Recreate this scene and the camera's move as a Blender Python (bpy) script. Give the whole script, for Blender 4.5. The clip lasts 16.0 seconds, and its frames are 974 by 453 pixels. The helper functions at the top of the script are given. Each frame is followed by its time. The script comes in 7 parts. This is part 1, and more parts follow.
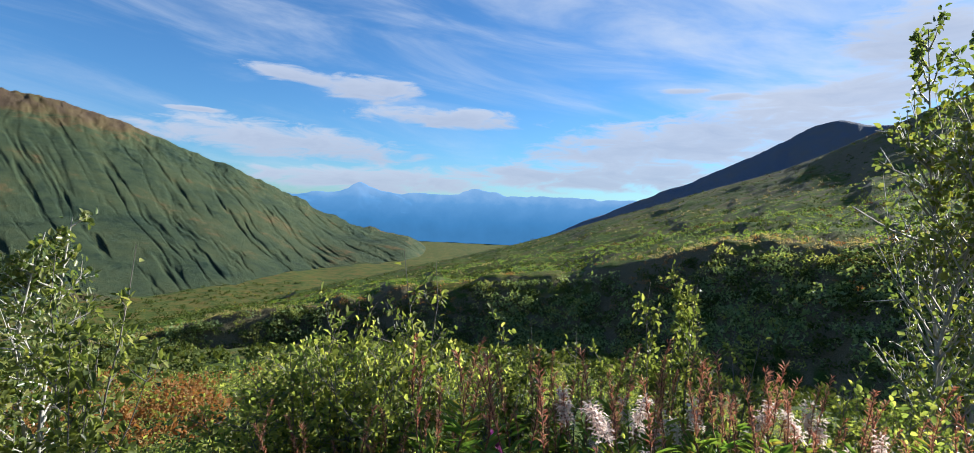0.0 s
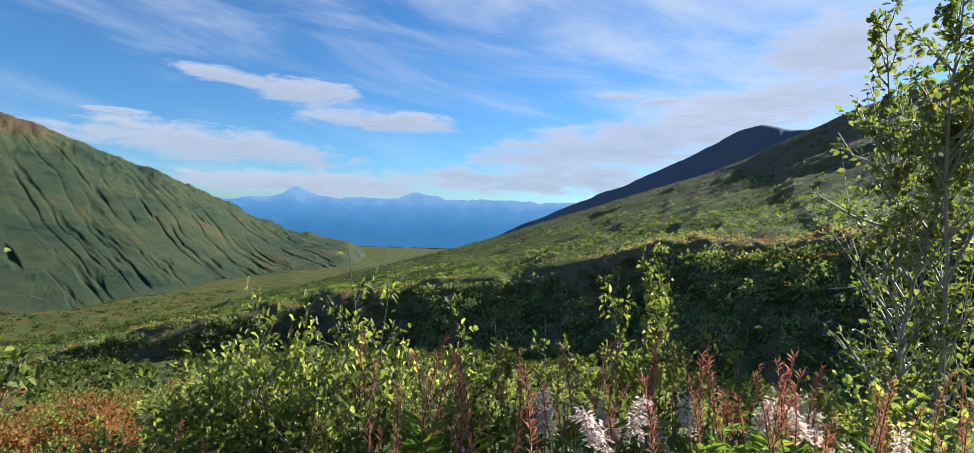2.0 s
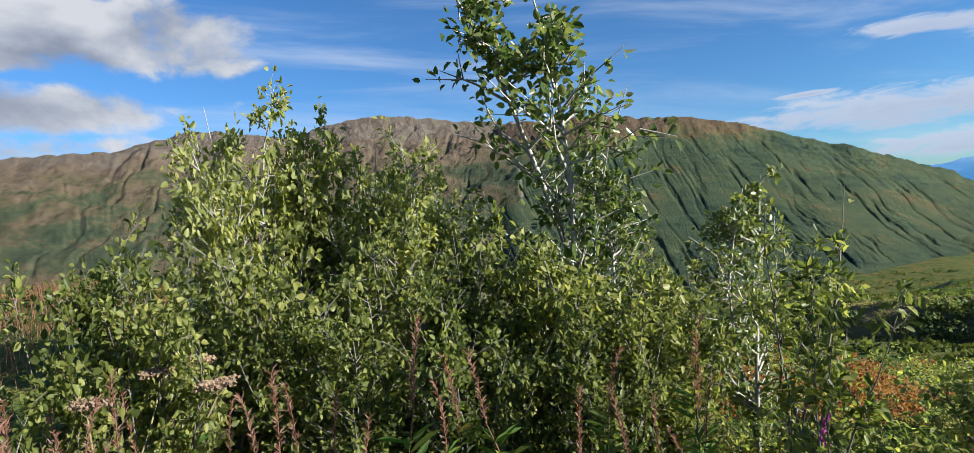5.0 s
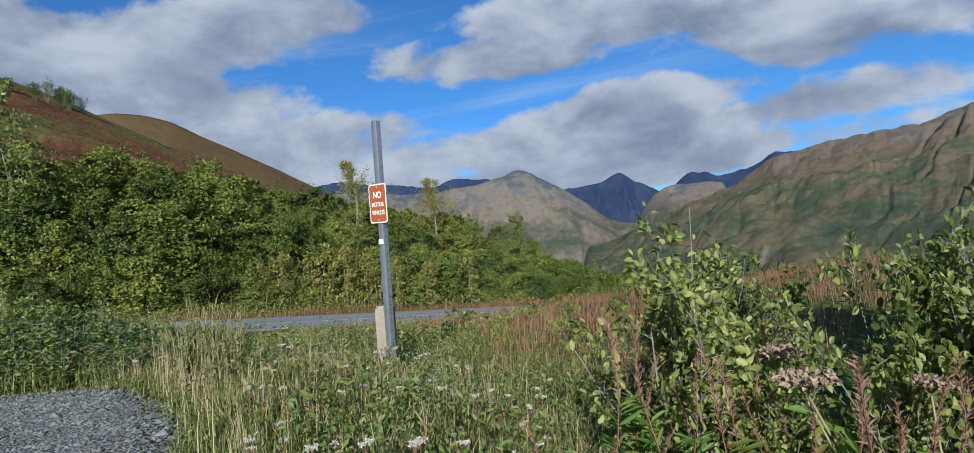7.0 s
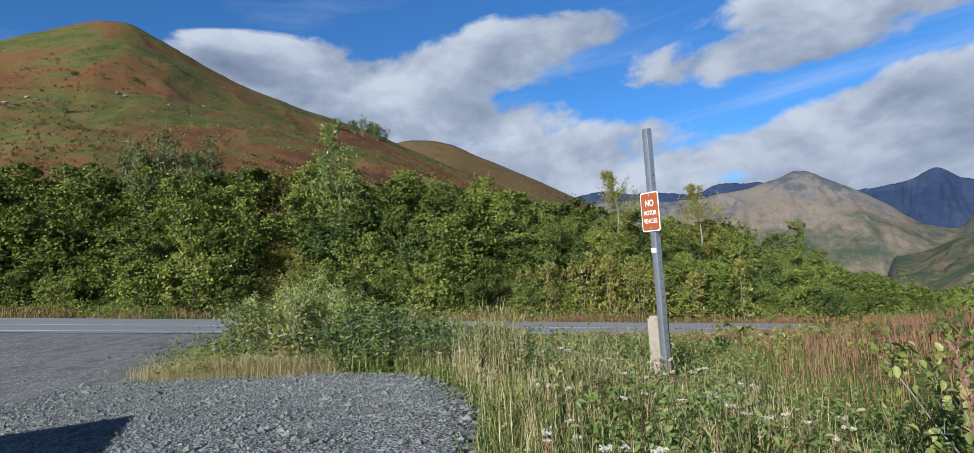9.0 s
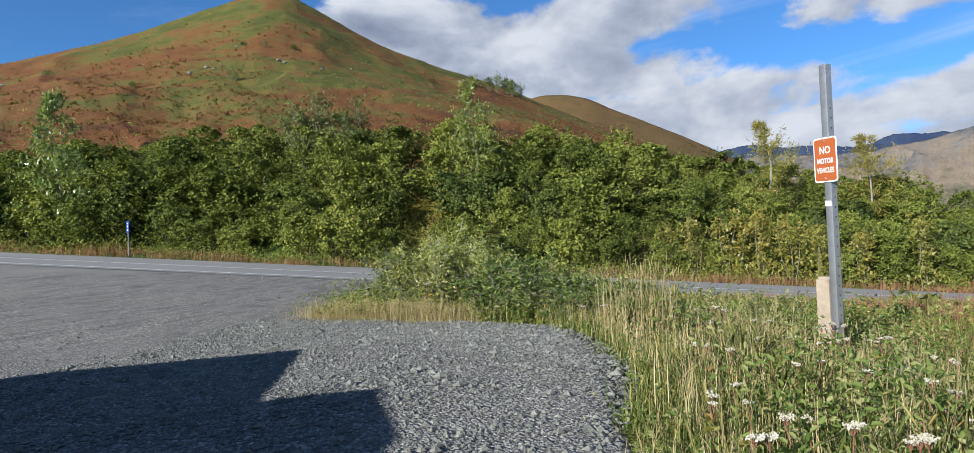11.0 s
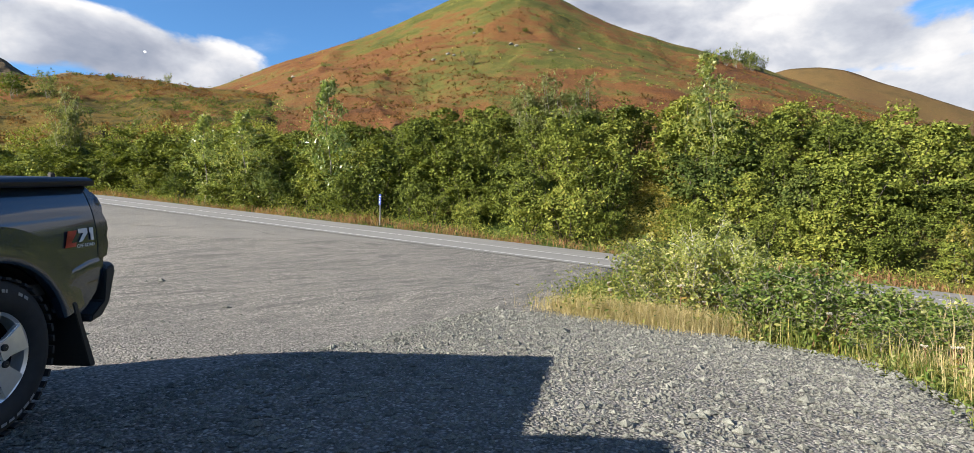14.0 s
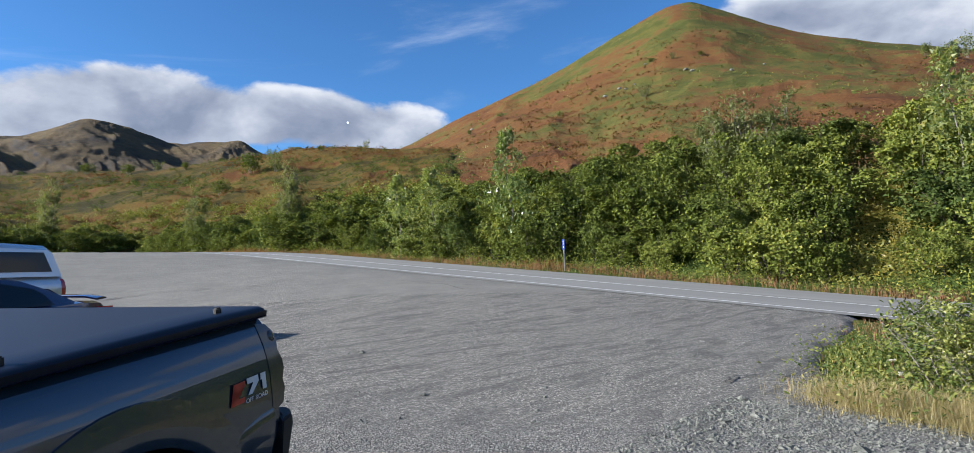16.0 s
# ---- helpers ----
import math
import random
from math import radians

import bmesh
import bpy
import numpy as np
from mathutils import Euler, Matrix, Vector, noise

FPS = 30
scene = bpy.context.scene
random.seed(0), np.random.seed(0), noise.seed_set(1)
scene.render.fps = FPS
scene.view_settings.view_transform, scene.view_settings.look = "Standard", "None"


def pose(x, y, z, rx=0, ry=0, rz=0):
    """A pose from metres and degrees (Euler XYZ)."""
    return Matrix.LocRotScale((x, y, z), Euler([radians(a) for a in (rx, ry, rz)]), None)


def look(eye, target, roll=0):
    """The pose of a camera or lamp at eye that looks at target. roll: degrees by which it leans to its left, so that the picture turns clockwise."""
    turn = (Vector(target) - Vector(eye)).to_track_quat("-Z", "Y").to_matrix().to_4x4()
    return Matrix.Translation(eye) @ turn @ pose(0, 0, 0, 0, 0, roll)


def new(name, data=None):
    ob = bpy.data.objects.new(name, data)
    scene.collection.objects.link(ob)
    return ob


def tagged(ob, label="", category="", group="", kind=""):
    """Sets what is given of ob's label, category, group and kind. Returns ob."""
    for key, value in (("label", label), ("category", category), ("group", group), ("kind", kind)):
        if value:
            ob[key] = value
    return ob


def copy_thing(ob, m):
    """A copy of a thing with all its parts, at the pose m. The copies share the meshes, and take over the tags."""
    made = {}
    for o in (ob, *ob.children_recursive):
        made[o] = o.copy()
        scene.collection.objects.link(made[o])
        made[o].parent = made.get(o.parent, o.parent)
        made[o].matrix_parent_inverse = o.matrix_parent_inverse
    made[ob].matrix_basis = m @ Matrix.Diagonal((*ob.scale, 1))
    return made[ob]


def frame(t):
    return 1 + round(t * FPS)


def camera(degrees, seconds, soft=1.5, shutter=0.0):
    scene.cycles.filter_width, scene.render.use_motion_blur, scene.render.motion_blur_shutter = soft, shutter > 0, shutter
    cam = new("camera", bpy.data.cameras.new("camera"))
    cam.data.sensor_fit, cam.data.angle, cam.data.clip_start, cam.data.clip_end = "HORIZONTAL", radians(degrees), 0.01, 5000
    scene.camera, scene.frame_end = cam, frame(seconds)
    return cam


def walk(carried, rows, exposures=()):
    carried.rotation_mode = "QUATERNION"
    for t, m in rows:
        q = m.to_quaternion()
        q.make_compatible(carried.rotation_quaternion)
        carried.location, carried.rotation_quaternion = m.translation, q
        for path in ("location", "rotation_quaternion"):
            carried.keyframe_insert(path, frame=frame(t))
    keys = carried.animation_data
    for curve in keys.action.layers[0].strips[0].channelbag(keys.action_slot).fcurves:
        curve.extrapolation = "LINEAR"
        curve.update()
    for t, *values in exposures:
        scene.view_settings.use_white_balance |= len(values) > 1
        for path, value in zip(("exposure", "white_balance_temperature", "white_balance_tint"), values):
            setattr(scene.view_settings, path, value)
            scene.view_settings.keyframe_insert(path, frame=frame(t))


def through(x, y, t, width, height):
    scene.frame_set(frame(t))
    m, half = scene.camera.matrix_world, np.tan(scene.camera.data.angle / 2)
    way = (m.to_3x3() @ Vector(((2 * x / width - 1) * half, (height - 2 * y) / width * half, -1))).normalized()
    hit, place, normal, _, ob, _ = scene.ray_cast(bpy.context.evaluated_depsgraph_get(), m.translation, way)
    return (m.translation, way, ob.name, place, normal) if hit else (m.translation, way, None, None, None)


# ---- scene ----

cam = camera(78.8, 16.0, soft=0.55)
PATH = [
    (0, (0.166, -0.275, 1.181), (2.011, 0.494, 1.116), 2.6),
    (0.5, (0.257, -0.187, 1.133), (2.119, 0.537, 1.058), 2.4),
    (1, (0.357, -0.094, 1.092), (2.236, 0.589, 1.037), 1.7),
    (1.5, (0.463, -0.036, 1.055), (2.362, 0.587, 1.008), 1.8),
    (2, (0.596, -0.002, 1.036), (2.509, 0.581, 0.99), 2.0),
    (2.5, (0.663, 0.052, 1.02), (2.563, 0.675, 0.987), 1.8),
    (3, (0.709, 0.059, 1.027), (2.554, 0.83, 1.011), 1.6),
    (3.2, (0.683, 0.062, 1.04), (2.497, 0.904, 1.028), 1.5),
    (5.3, (0.044, 0.273, 0.907), (0.086, 2.273, 0.867), -5.9),
    (5.5, (0.029, 0.276, 0.907), (-0.172, 2.266, 0.876), -6.2),
    (6, (-0.009, 0.278, 0.907), (-0.793, 2.118, 0.913), -6.5),
    (6.5, (-0.026, 0.26, 0.909), (-1.32, 1.784, 0.961), -5.9),
    (7, (-0.03, 0.274, 0.902), (-1.697, 1.375, 0.995), -4.7),
    (7.5, (-0.023, 0.267, 0.907), (-1.865, 1.034, 1.045), -4.5),
    (8, (0.011, 0.195, 0.907), (-1.907, 0.73, 1.095), -4.0),
    (8.2, (0.037, 0.152, 0.907), (-1.897, 0.624, 1.101), -3.9),
    (10.3, (-0.138, 0.131, 0.885), (-2.134, 0.201, 0.989), -3.1),
    (10.5, (-0.138, 0.123, 0.876), (-2.136, 0.135, 0.963), -3.0),
    (11, (-0.167, 0.047, 0.871), (-2.16, -0.1, 0.933), -2.3),
    (11.5, (-0.193, -0.002, 0.883), (-2.162, -0.347, 0.923), -1.5),
    (12, (-0.234, 0.052, 0.898), (-2.151, -0.519, 0.937), -0.8),
    (12.5, (-0.317, 0.042, 0.876), (-2.165, -0.722, 0.902), 0.3),
    (13, (-0.43, -0.167, 0.854), (-2.242, -1.015, 0.866), 1.3),
    (13.5, (-0.571, -0.353, 0.936), (-2.404, -1.152, 0.913), 2.1),
    (14, (-0.809, -0.498, 1.011), (-2.621, -1.345, 1.016), 1.1),
    (14.5, (-0.991, -0.738, 1.057), (-2.765, -1.661, 1.089), -0.1),
    (15, (-1.169, -0.923, 1.198), (-2.887, -1.947, 1.257), -1.1),
    (15.5, (-1.398, -1.057, 1.321), (-3.018, -2.225, 1.423), -1.7),
    (16, (-1.521, -1.308, 1.369), (-2.999, -2.648, 1.506), -1.7),
]
# the rows and the near plan are in units of SCALE metres
SCALE = 1.15
walk(cam, [(t, look(Vector(eye) * SCALE, Vector(target) * SCALE, roll)) for t, eye, target, roll in PATH],
     [(0, 1.13, 5950, 10), (3, 1.13, 5950, 10), (5.5, 1.1, 6050, 10), (7, 0.77, 5450, 8), (8, 0.88, 5450, 8), (10.5, 1.12, 5850, 10), (12, 1.47, 6150, 10), (13.5, 1.72, 6700, 10), (15, 1.6, 6500, 10), (16, 1.41, 5950, 10)])

# ---- light ----
SUN_YAW, SUN_ELEV = -127.0, 21.8


def heading(yaw, elev=0.0):
    """Unit direction for a yaw (to the left from +y) and an elevation, in degrees."""
    a, e = radians(yaw), radians(elev)
    return Vector((-math.sin(a) * math.cos(e), math.cos(a) * math.cos(e), math.sin(e)))


sun = new("sun", bpy.data.lights.new("sun", "SUN"))
sun.data.energy, sun.data.angle, sun.data.color = 5.0, radians(0.55), (1.0, 0.93, 0.82)
sun.matrix_world = look(heading(SUN_YAW, SUN_ELEV) * 100, (0, 0, 0))


class Tree:
    """Short hand for building node trees."""

    def __init__(self, tree):
        self.t = tree
        tree.nodes.clear()

    def n(self, kind, props=None, **inputs):
        node = self.t.nodes.new(kind)
        props = props or {}
        if "operation" in props:
            node.operation = props["operation"]
        if "use_clamp" in props:
            node.use_clamp = props["use_clamp"]
        if "data_type" in props:
            node.data_type, node.blend_type = props["data_type"], props["blend_type"]
        if "interpolation_type" in props:
            node.interpolation_type = props["interpolation_type"]
        if "vector_type" in props:
            node.vector_type = props["vector_type"]
        for k, v in inputs.items():
            key = int(k[1:]) if k[0] == "i" and k[1:].isdigit() else k.replace("_", " ")
            self.put(node.inputs[key], v)
        return node

    def put(self, socket, v):
        if isinstance(v, bpy.types.NodeSocket):
            self.t.links.new(v, socket)
        elif isinstance(v, bpy.types.Node):
            self.t.links.new(v.outputs[0], socket)
        else:
            socket.default_value = v

    def math(self, op, a, b=0.0, clamp=False):
        return self.n("ShaderNodeMath", {"operation": op, "use_clamp": clamp}, i0=a, i1=b).outputs[0]

    def ramp(self, fac, stops):
        node = self.n("ShaderNodeValToRGB", i0=fac)
        e = node.color_ramp.elements
        while len(e) < len(stops):
            e.new(0.5)
        for el, (p, c) in zip(e, stops):
            el.position, el.color = p, (*c, 1.0) if len(c) == 3 else c
        return node.outputs[0]

    def mix(self, fac, a, b, blend="MIX"):
        node = self.n("ShaderNodeMix", {"data_type": "RGBA", "blend_type": blend})
        self.put(node.inputs[0], fac)
        self.put(node.inputs[6], a if isinstance(a, (bpy.types.NodeSocket, bpy.types.Node)) else (*a, 1.0))
        self.put(node.inputs[7], b if isinstance(b, (bpy.types.NodeSocket, bpy.types.Node)) else (*b, 1.0))
        return node.outputs[2]

    def noise(self, vec, scale, detail=4.0, rough=0.55, distort=0.0):
        node = self.n("ShaderNodeTexNoise", Scale=scale, Detail=detail, Roughness=rough, Distortion=distort)
        if vec is not None:
            self.put(node.inputs["Vector"], vec)
        return node.outputs[0]

    def smooth(self, v, lo, hi):
        node = self.n("ShaderNodeMapRange", {"interpolation_type": "SMOOTHSTEP"}, Value=v)
        node.inputs[1].default_value, node.inputs[2].default_value = lo, hi
        return node.outputs[0]


world = bpy.data.worlds.new("sky")
scene.world = world
world.use_nodes = True
W = Tree(world.node_tree)
ray = W.n("ShaderNodeTexCoord").outputs["Generated"]
sky = W.n("ShaderNodeTexSky")
sky.sky_type, sky.sun_disc = "NISHITA", False
sky.sun_elevation, sky.sun_rotation = radians(SUN_ELEV), radians(-SUN_YAW)
sky.altitude, sky.air_density, sky.dust_density, sky.ozone_density = 900.0, 1.0, 0.35, 2.5
blue = W.mix(1.0, sky, (0.62, 0.98, 1.28), "MULTIPLY")


def toward(yaw, elev, inner, outer):
    """1 within inner degrees of a direction, 0 beyond outer."""
    dot = W.n("ShaderNodeVectorMath", {"operation": "DOT_PRODUCT"}, i0=ray, i1=tuple(heading(yaw, elev))).outputs["Value"]
    return W.smooth(dot, math.cos(radians(outer)), math.cos(radians(inner)))


def gathered(spots):
    total = None
    for yaw, elev, inner, outer, weight in spots:
        v = W.math("MULTIPLY", toward(yaw, elev, inner, outer), weight)
        total = v if total is None else W.math("ADD", total, v)
    return total


# clouds: ovals about directions, broken up by noise
level = W.n("ShaderNodeSeparateXYZ", Vector=ray).outputs["Z"]


def oval(yaw, elev, half_wide, half_high, lean=0.0):
    """1 at the heart of an oval about a direction, 0 at 1.4 of its half sizes (degrees); lean: degrees up towards the right."""
    dx = W.n("ShaderNodeVectorMath", {"operation": "DOT_PRODUCT"}, i0=ray, i1=tuple(heading(yaw - 90))).outputs["Value"]
    front = W.n("ShaderNodeVectorMath", {"operation": "DOT_PRODUCT"}, i0=ray, i1=tuple(heading(yaw))).outputs["Value"]
    dy = W.math("SUBTRACT", W.math("SUBTRACT", level, math.sin(radians(elev))), W.math("MULTIPLY", dx, math.tan(radians(lean))))
    u, v = W.math("DIVIDE", dx, radians(half_wide)), W.math("DIVIDE", dy, radians(half_high))
    q = W.math("ADD", W.math("MULTIPLY", u, u), W.math("MULTIPLY", v, v))
    return W.math("MULTIPLY", W.math("SUBTRACT", 1.0, W.math("MULTIPLY", q, 0.5), True), W.math("GREATER_THAN", front, 0.3))


def clouds(ovals):
    """The ovals together, and how high in them a direction lies (-1 at the foot, 1 at the top)."""
    total, lift, weight = None, None, None
    for yaw, elev, half_wide, half_high, lean in ovals:
        one = oval(yaw, elev, half_wide, half_high, lean)
        rise = W.math("DIVIDE", W.math("SUBTRACT", level, math.sin(radians(elev))), radians(half_high))
        part_lift = W.math("MULTIPLY", one, rise)
        total = one if total is None else W.math("MAXIMUM", total, one)
        lift = part_lift if lift is None else W.math("ADD", lift, part_lift)
        weight = one if weight is None else W.math("ADD", weight, one)
    return total, W.math("DIVIDE", lift, W.math("ADD", weight, 0.02))


# heaped clouds over the valley head and a low bank beyond the heath
billow = W.n("ShaderNodeVectorMath", {"operation": "MULTIPLY"}, i0=ray, i1=(1.0, 1.0, 1.7)).outputs[0]
lumps = W.noise(billow, 5.0, 9.0, 0.55, 0.2)
raised = W.n("ShaderNodeVectorMath", {"operation": "ADD"}, i0=billow, i1=(0.02, -0.016, 0.075)).outputs[0]
lumps_above = W.noise(raised, 5.0, 7.0, 0.52, 0.2)
mass, mass_lift = clouds([(46, 7.0, 30, 2.0, 0), (78, 9.5, 12, 1.8, 0), (99.94, 20.15, 9.5, 2.3, 0), (84.84, 19.63, 13.6, 3, 0), (76.14, 22.12, 8.6, 2.1, 0), (85.04, 15.83, 15.2, 2.8, -4), (57.04, 18.34, 10, 2.3, 0), (46.54, 21.28, 13.5, 2.3, 0),
                          (55.54, 9.53, 23, 2.7, 0), (43.74, 11.87, 12.5, 2.5, 4), (70.04, 11.85, 11.5, 2.8, 0), (15.34, 16.29, 7.5, 3.6, 0), (26.84, 17.35, 9.8, 3.2, -5), (35.24, 20.25, 10, 2, 0),
                          (39.84, 12.46, 5.5, 2, 0), (25.54, 10.26, 12.5, 2.2, 4), (38.64, 7.86, 9, 2.1, 0), (34.24, 7.65, 15.8, 2.2, 0), (81.74, 11.39, 12, 2, -5), (94.74, 16.57, 8, 2, -8)])
bank, bank_lift = clouds([(161.5, 14.0, 9.5, 2.7, 0), (147.6, 13.7, 10.5, 2.5, -4), (175.0, 13.0, 14.0, 3.0, 3), (145.4, 13.2, 7.6, 2.4, -8)])
both = W.math("MAXIMUM", mass, bank)
tall = W.math("ADD", mass_lift, bank_lift)
dense = W.math("ADD", W.math("MULTIPLY", both, 0.56), W.math("ADD", W.math("MULTIPLY", W.math("SUBTRACT", lumps, 0.5), 1.5), 0.54))
heap = W.math("MULTIPLY", W.smooth(dense, 0.74, 0.92), W.smooth(both, 0.0, 0.15))
shade = W.math("ADD", W.math("MULTIPLY", W.math("SUBTRACT", lumps_above, lumps), 1.6), W.math("MULTIPLY", W.math("SUBTRACT", dense, 0.78), 0.30))
# lit from above, grey at the foot
shade = W.math("ADD", W.math("SUBTRACT", shade, W.math("MULTIPLY", tall, 0.085)), W.math("MULTIPLY", bank, 0.16))
heap_color = W.ramp(W.math("ADD", shade, 0.3), [(0.16, (6.4, 6.4, 6.5)), (0.29, (5.3, 5.4, 5.7)), (0.42, (4.0, 4.25, 4.8)), (0.58, (2.9, 3.15, 3.8)), (0.75, (2.0, 2.3, 3.0))])
# flat clouds over the open valley
across = W.n("ShaderNodeVectorMath", {"operation": "DOT_PRODUCT"}, i0=ray, i1=tuple(heading(-64 - 90))).outputs["Value"]
fray = W.noise(W.n("ShaderNodeCombineXYZ", X=W.math("MULTIPLY", across, 14.0), Y=W.math("MULTIPLY", level, 52.0), Z=0.0).outputs[0], 1.0, 8.0, 0.62, 0.6)
flat_mass, flat_lift = clouds([(-55.56, 10.46, 4.6, 1.25, 0), (-48.86, 11.04, 4.8, 0.8, -6), (-63.26, 8.28, 8.2, 0.95, 0), (-47.96, 5.23, 11.8, 1.5, -3), (-85.96, 6.64, 15, 2.6, 7), (-97.56, 10.2, 10, 1.8, 7), (-79.96, 3.45, 18.3, 1.5, 2), (-56.36, 2.07, 13.1, 1.2, 0),
                               (-85.16, 11.23, 2.2, 0.28, 0), (-88.86, 10.68, 2, 0.34, 3), (-103.56, 14.38, 5.8, 3, 0), (-40.76, 7.31, 2.4, 0.25, 0)])
bars = W.math("MULTIPLY", W.smooth(W.math("ADD", W.math("MULTIPLY", flat_mass, 0.62), W.math("MULTIPLY", fray, 1.15)), 0.78, 1.12), W.math("MULTIPLY", W.smooth(flat_mass, 0.0, 0.3), 0.9))
bar_color = W.ramp(W.math("SUBTRACT", W.math("ADD", W.math("MULTIPLY", flat_mass, 0.4), W.math("MULTIPLY", fray, 0.6)), W.math("MULTIPLY", flat_lift, 0.14)), [(0.3, (6.4, 6.8, 7.4)), (0.55, (5.4, 5.8, 6.7)), (0.85, (4.2, 4.7, 5.8))])
# wisps: thin level streaks high over the open valley
tilted = W.math("ADD", W.math("MULTIPLY", level, 9.0), W.math("MULTIPLY", across, 1.4))
streak = W.noise(W.n("ShaderNodeCombineXYZ", X=W.math("MULTIPLY", across, 1.8), Y=tilted, Z=0.0).outputs[0], 1.5, 8.0, 0.58, 0.5)
veil = gathered([(-96, 30, 6, 32, 0.30), (-60, 24, 5, 26, 0.10), (-30, 30, 5, 30, 0.08), (0, 20, 10, 26, 0.05)])
wisp = W.math("MULTIPLY", W.smooth(W.math("ADD", streak, veil), 0.50, 1.0), 0.8)
clouded = W.mix(wisp, blue, (6.8, 7.2, 7.8))
clouded = W.mix(bars, clouded, bar_color)
clouded = W.mix(heap, clouded, heap_color)
back = W.n("ShaderNodeBackground", Color=clouded, Strength=0.0505)
W.n("ShaderNodeOutputWorld", Surface=back)

# ---- materials ----
def material(name):
    m = bpy.data.materials.new(name)
    m.use_nodes = True
    return m, Tree(m.node_tree)


def finish(T, color, rough=0.8, metal=0.0, bump=None, depth=0.01, strength=0.5, coat=0.0, through=0.0, through_color=None, spec=0.5):
    node = T.n("ShaderNodeBsdfPrincipled", Roughness=rough, Metallic=metal)
    T.put(node.inputs["Base Color"], color if isinstance(color, (bpy.types.NodeSocket, bpy.types.Node)) else (*color, 1.0))
    node.inputs["Coat Weight"].default_value, node.inputs["Coat Roughness"].default_value = coat, 0.04
    node.inputs["Specular IOR Level"].default_value = spec
    if bump is not None:
        b = T.n("ShaderNodeBump", Strength=strength, Distance=depth, Height=bump)
        T.put(node.inputs["Normal"], b)
    surface = node.outputs[0]
    if through:
        tr = T.n("ShaderNodeBsdfTranslucent")
        c = through_color if through_color is not None else color
        T.put(tr.inputs["Color"], c if isinstance(c, (bpy.types.NodeSocket, bpy.types.Node)) else (*c, 1.0))
        surface = T.n("ShaderNodeMixShader", i0=through, i1=surface, i2=tr).outputs[0]
    T.n("ShaderNodeOutputMaterial", Surface=surface)


def place(T):
    return T.n("ShaderNodeNewGeometry").outputs["Position"]


def plain(name, color, rough=0.6, metal=0.0, grain=0.12, scale=30.0, coat=0.0, depth=0.002, spec=0.5):
    """One colour with grain and faint larger patches."""
    m, T = material(name)
    co = T.n("ShaderNodeTexCoord").outputs["Object"]
    f = T.math("ADD", T.math("MULTIPLY", T.noise(co, scale, 5), 0.6), T.math("MULTIPLY", T.noise(co, scale / 9, 3), 0.4))
    dark, light = tuple(c * 0.82 * (1 - grain) for c in color), tuple(min(1, c * 0.82 * (1 + grain)) for c in color)
    finish(T, T.ramp(f, [(0.3, dark), (0.7, light)]), rough, metal, T.noise(co, scale * 2, 4), depth, 0.3, coat, spec=spec)
    return m


def leaf(name, colors, through=0.35, rough=0.45, gain=1.0, lit_tint=(1.7, 1.65, 0.7), spec=0.4, by_plant=0.3):
    """Leaf colours that differ from leaf to leaf and, by by_plant, from plant to plant."""
    m, T = material(name)
    geo = T.n("ShaderNodeNewGeometry")
    own = T.n("ShaderNodeObjectInfo").outputs["Random"]
    r = geo.outputs["Random Per Island"]
    stops = [(i / max(1, len(colors) - 1), tuple(v * 0.85 * gain for v in c)) for i, c in enumerate(colors)]
    col = T.ramp(T.math("ADD", T.math("MULTIPLY", r, 1.0 - by_plant), T.math("MULTIPLY", own, by_plant)), stops)
    lit = T.mix(1.0, col, lit_tint, "MULTIPLY")
    finish(T, col, rough, 0.0, None, through=through, through_color=lit, spec=spec)
    return m


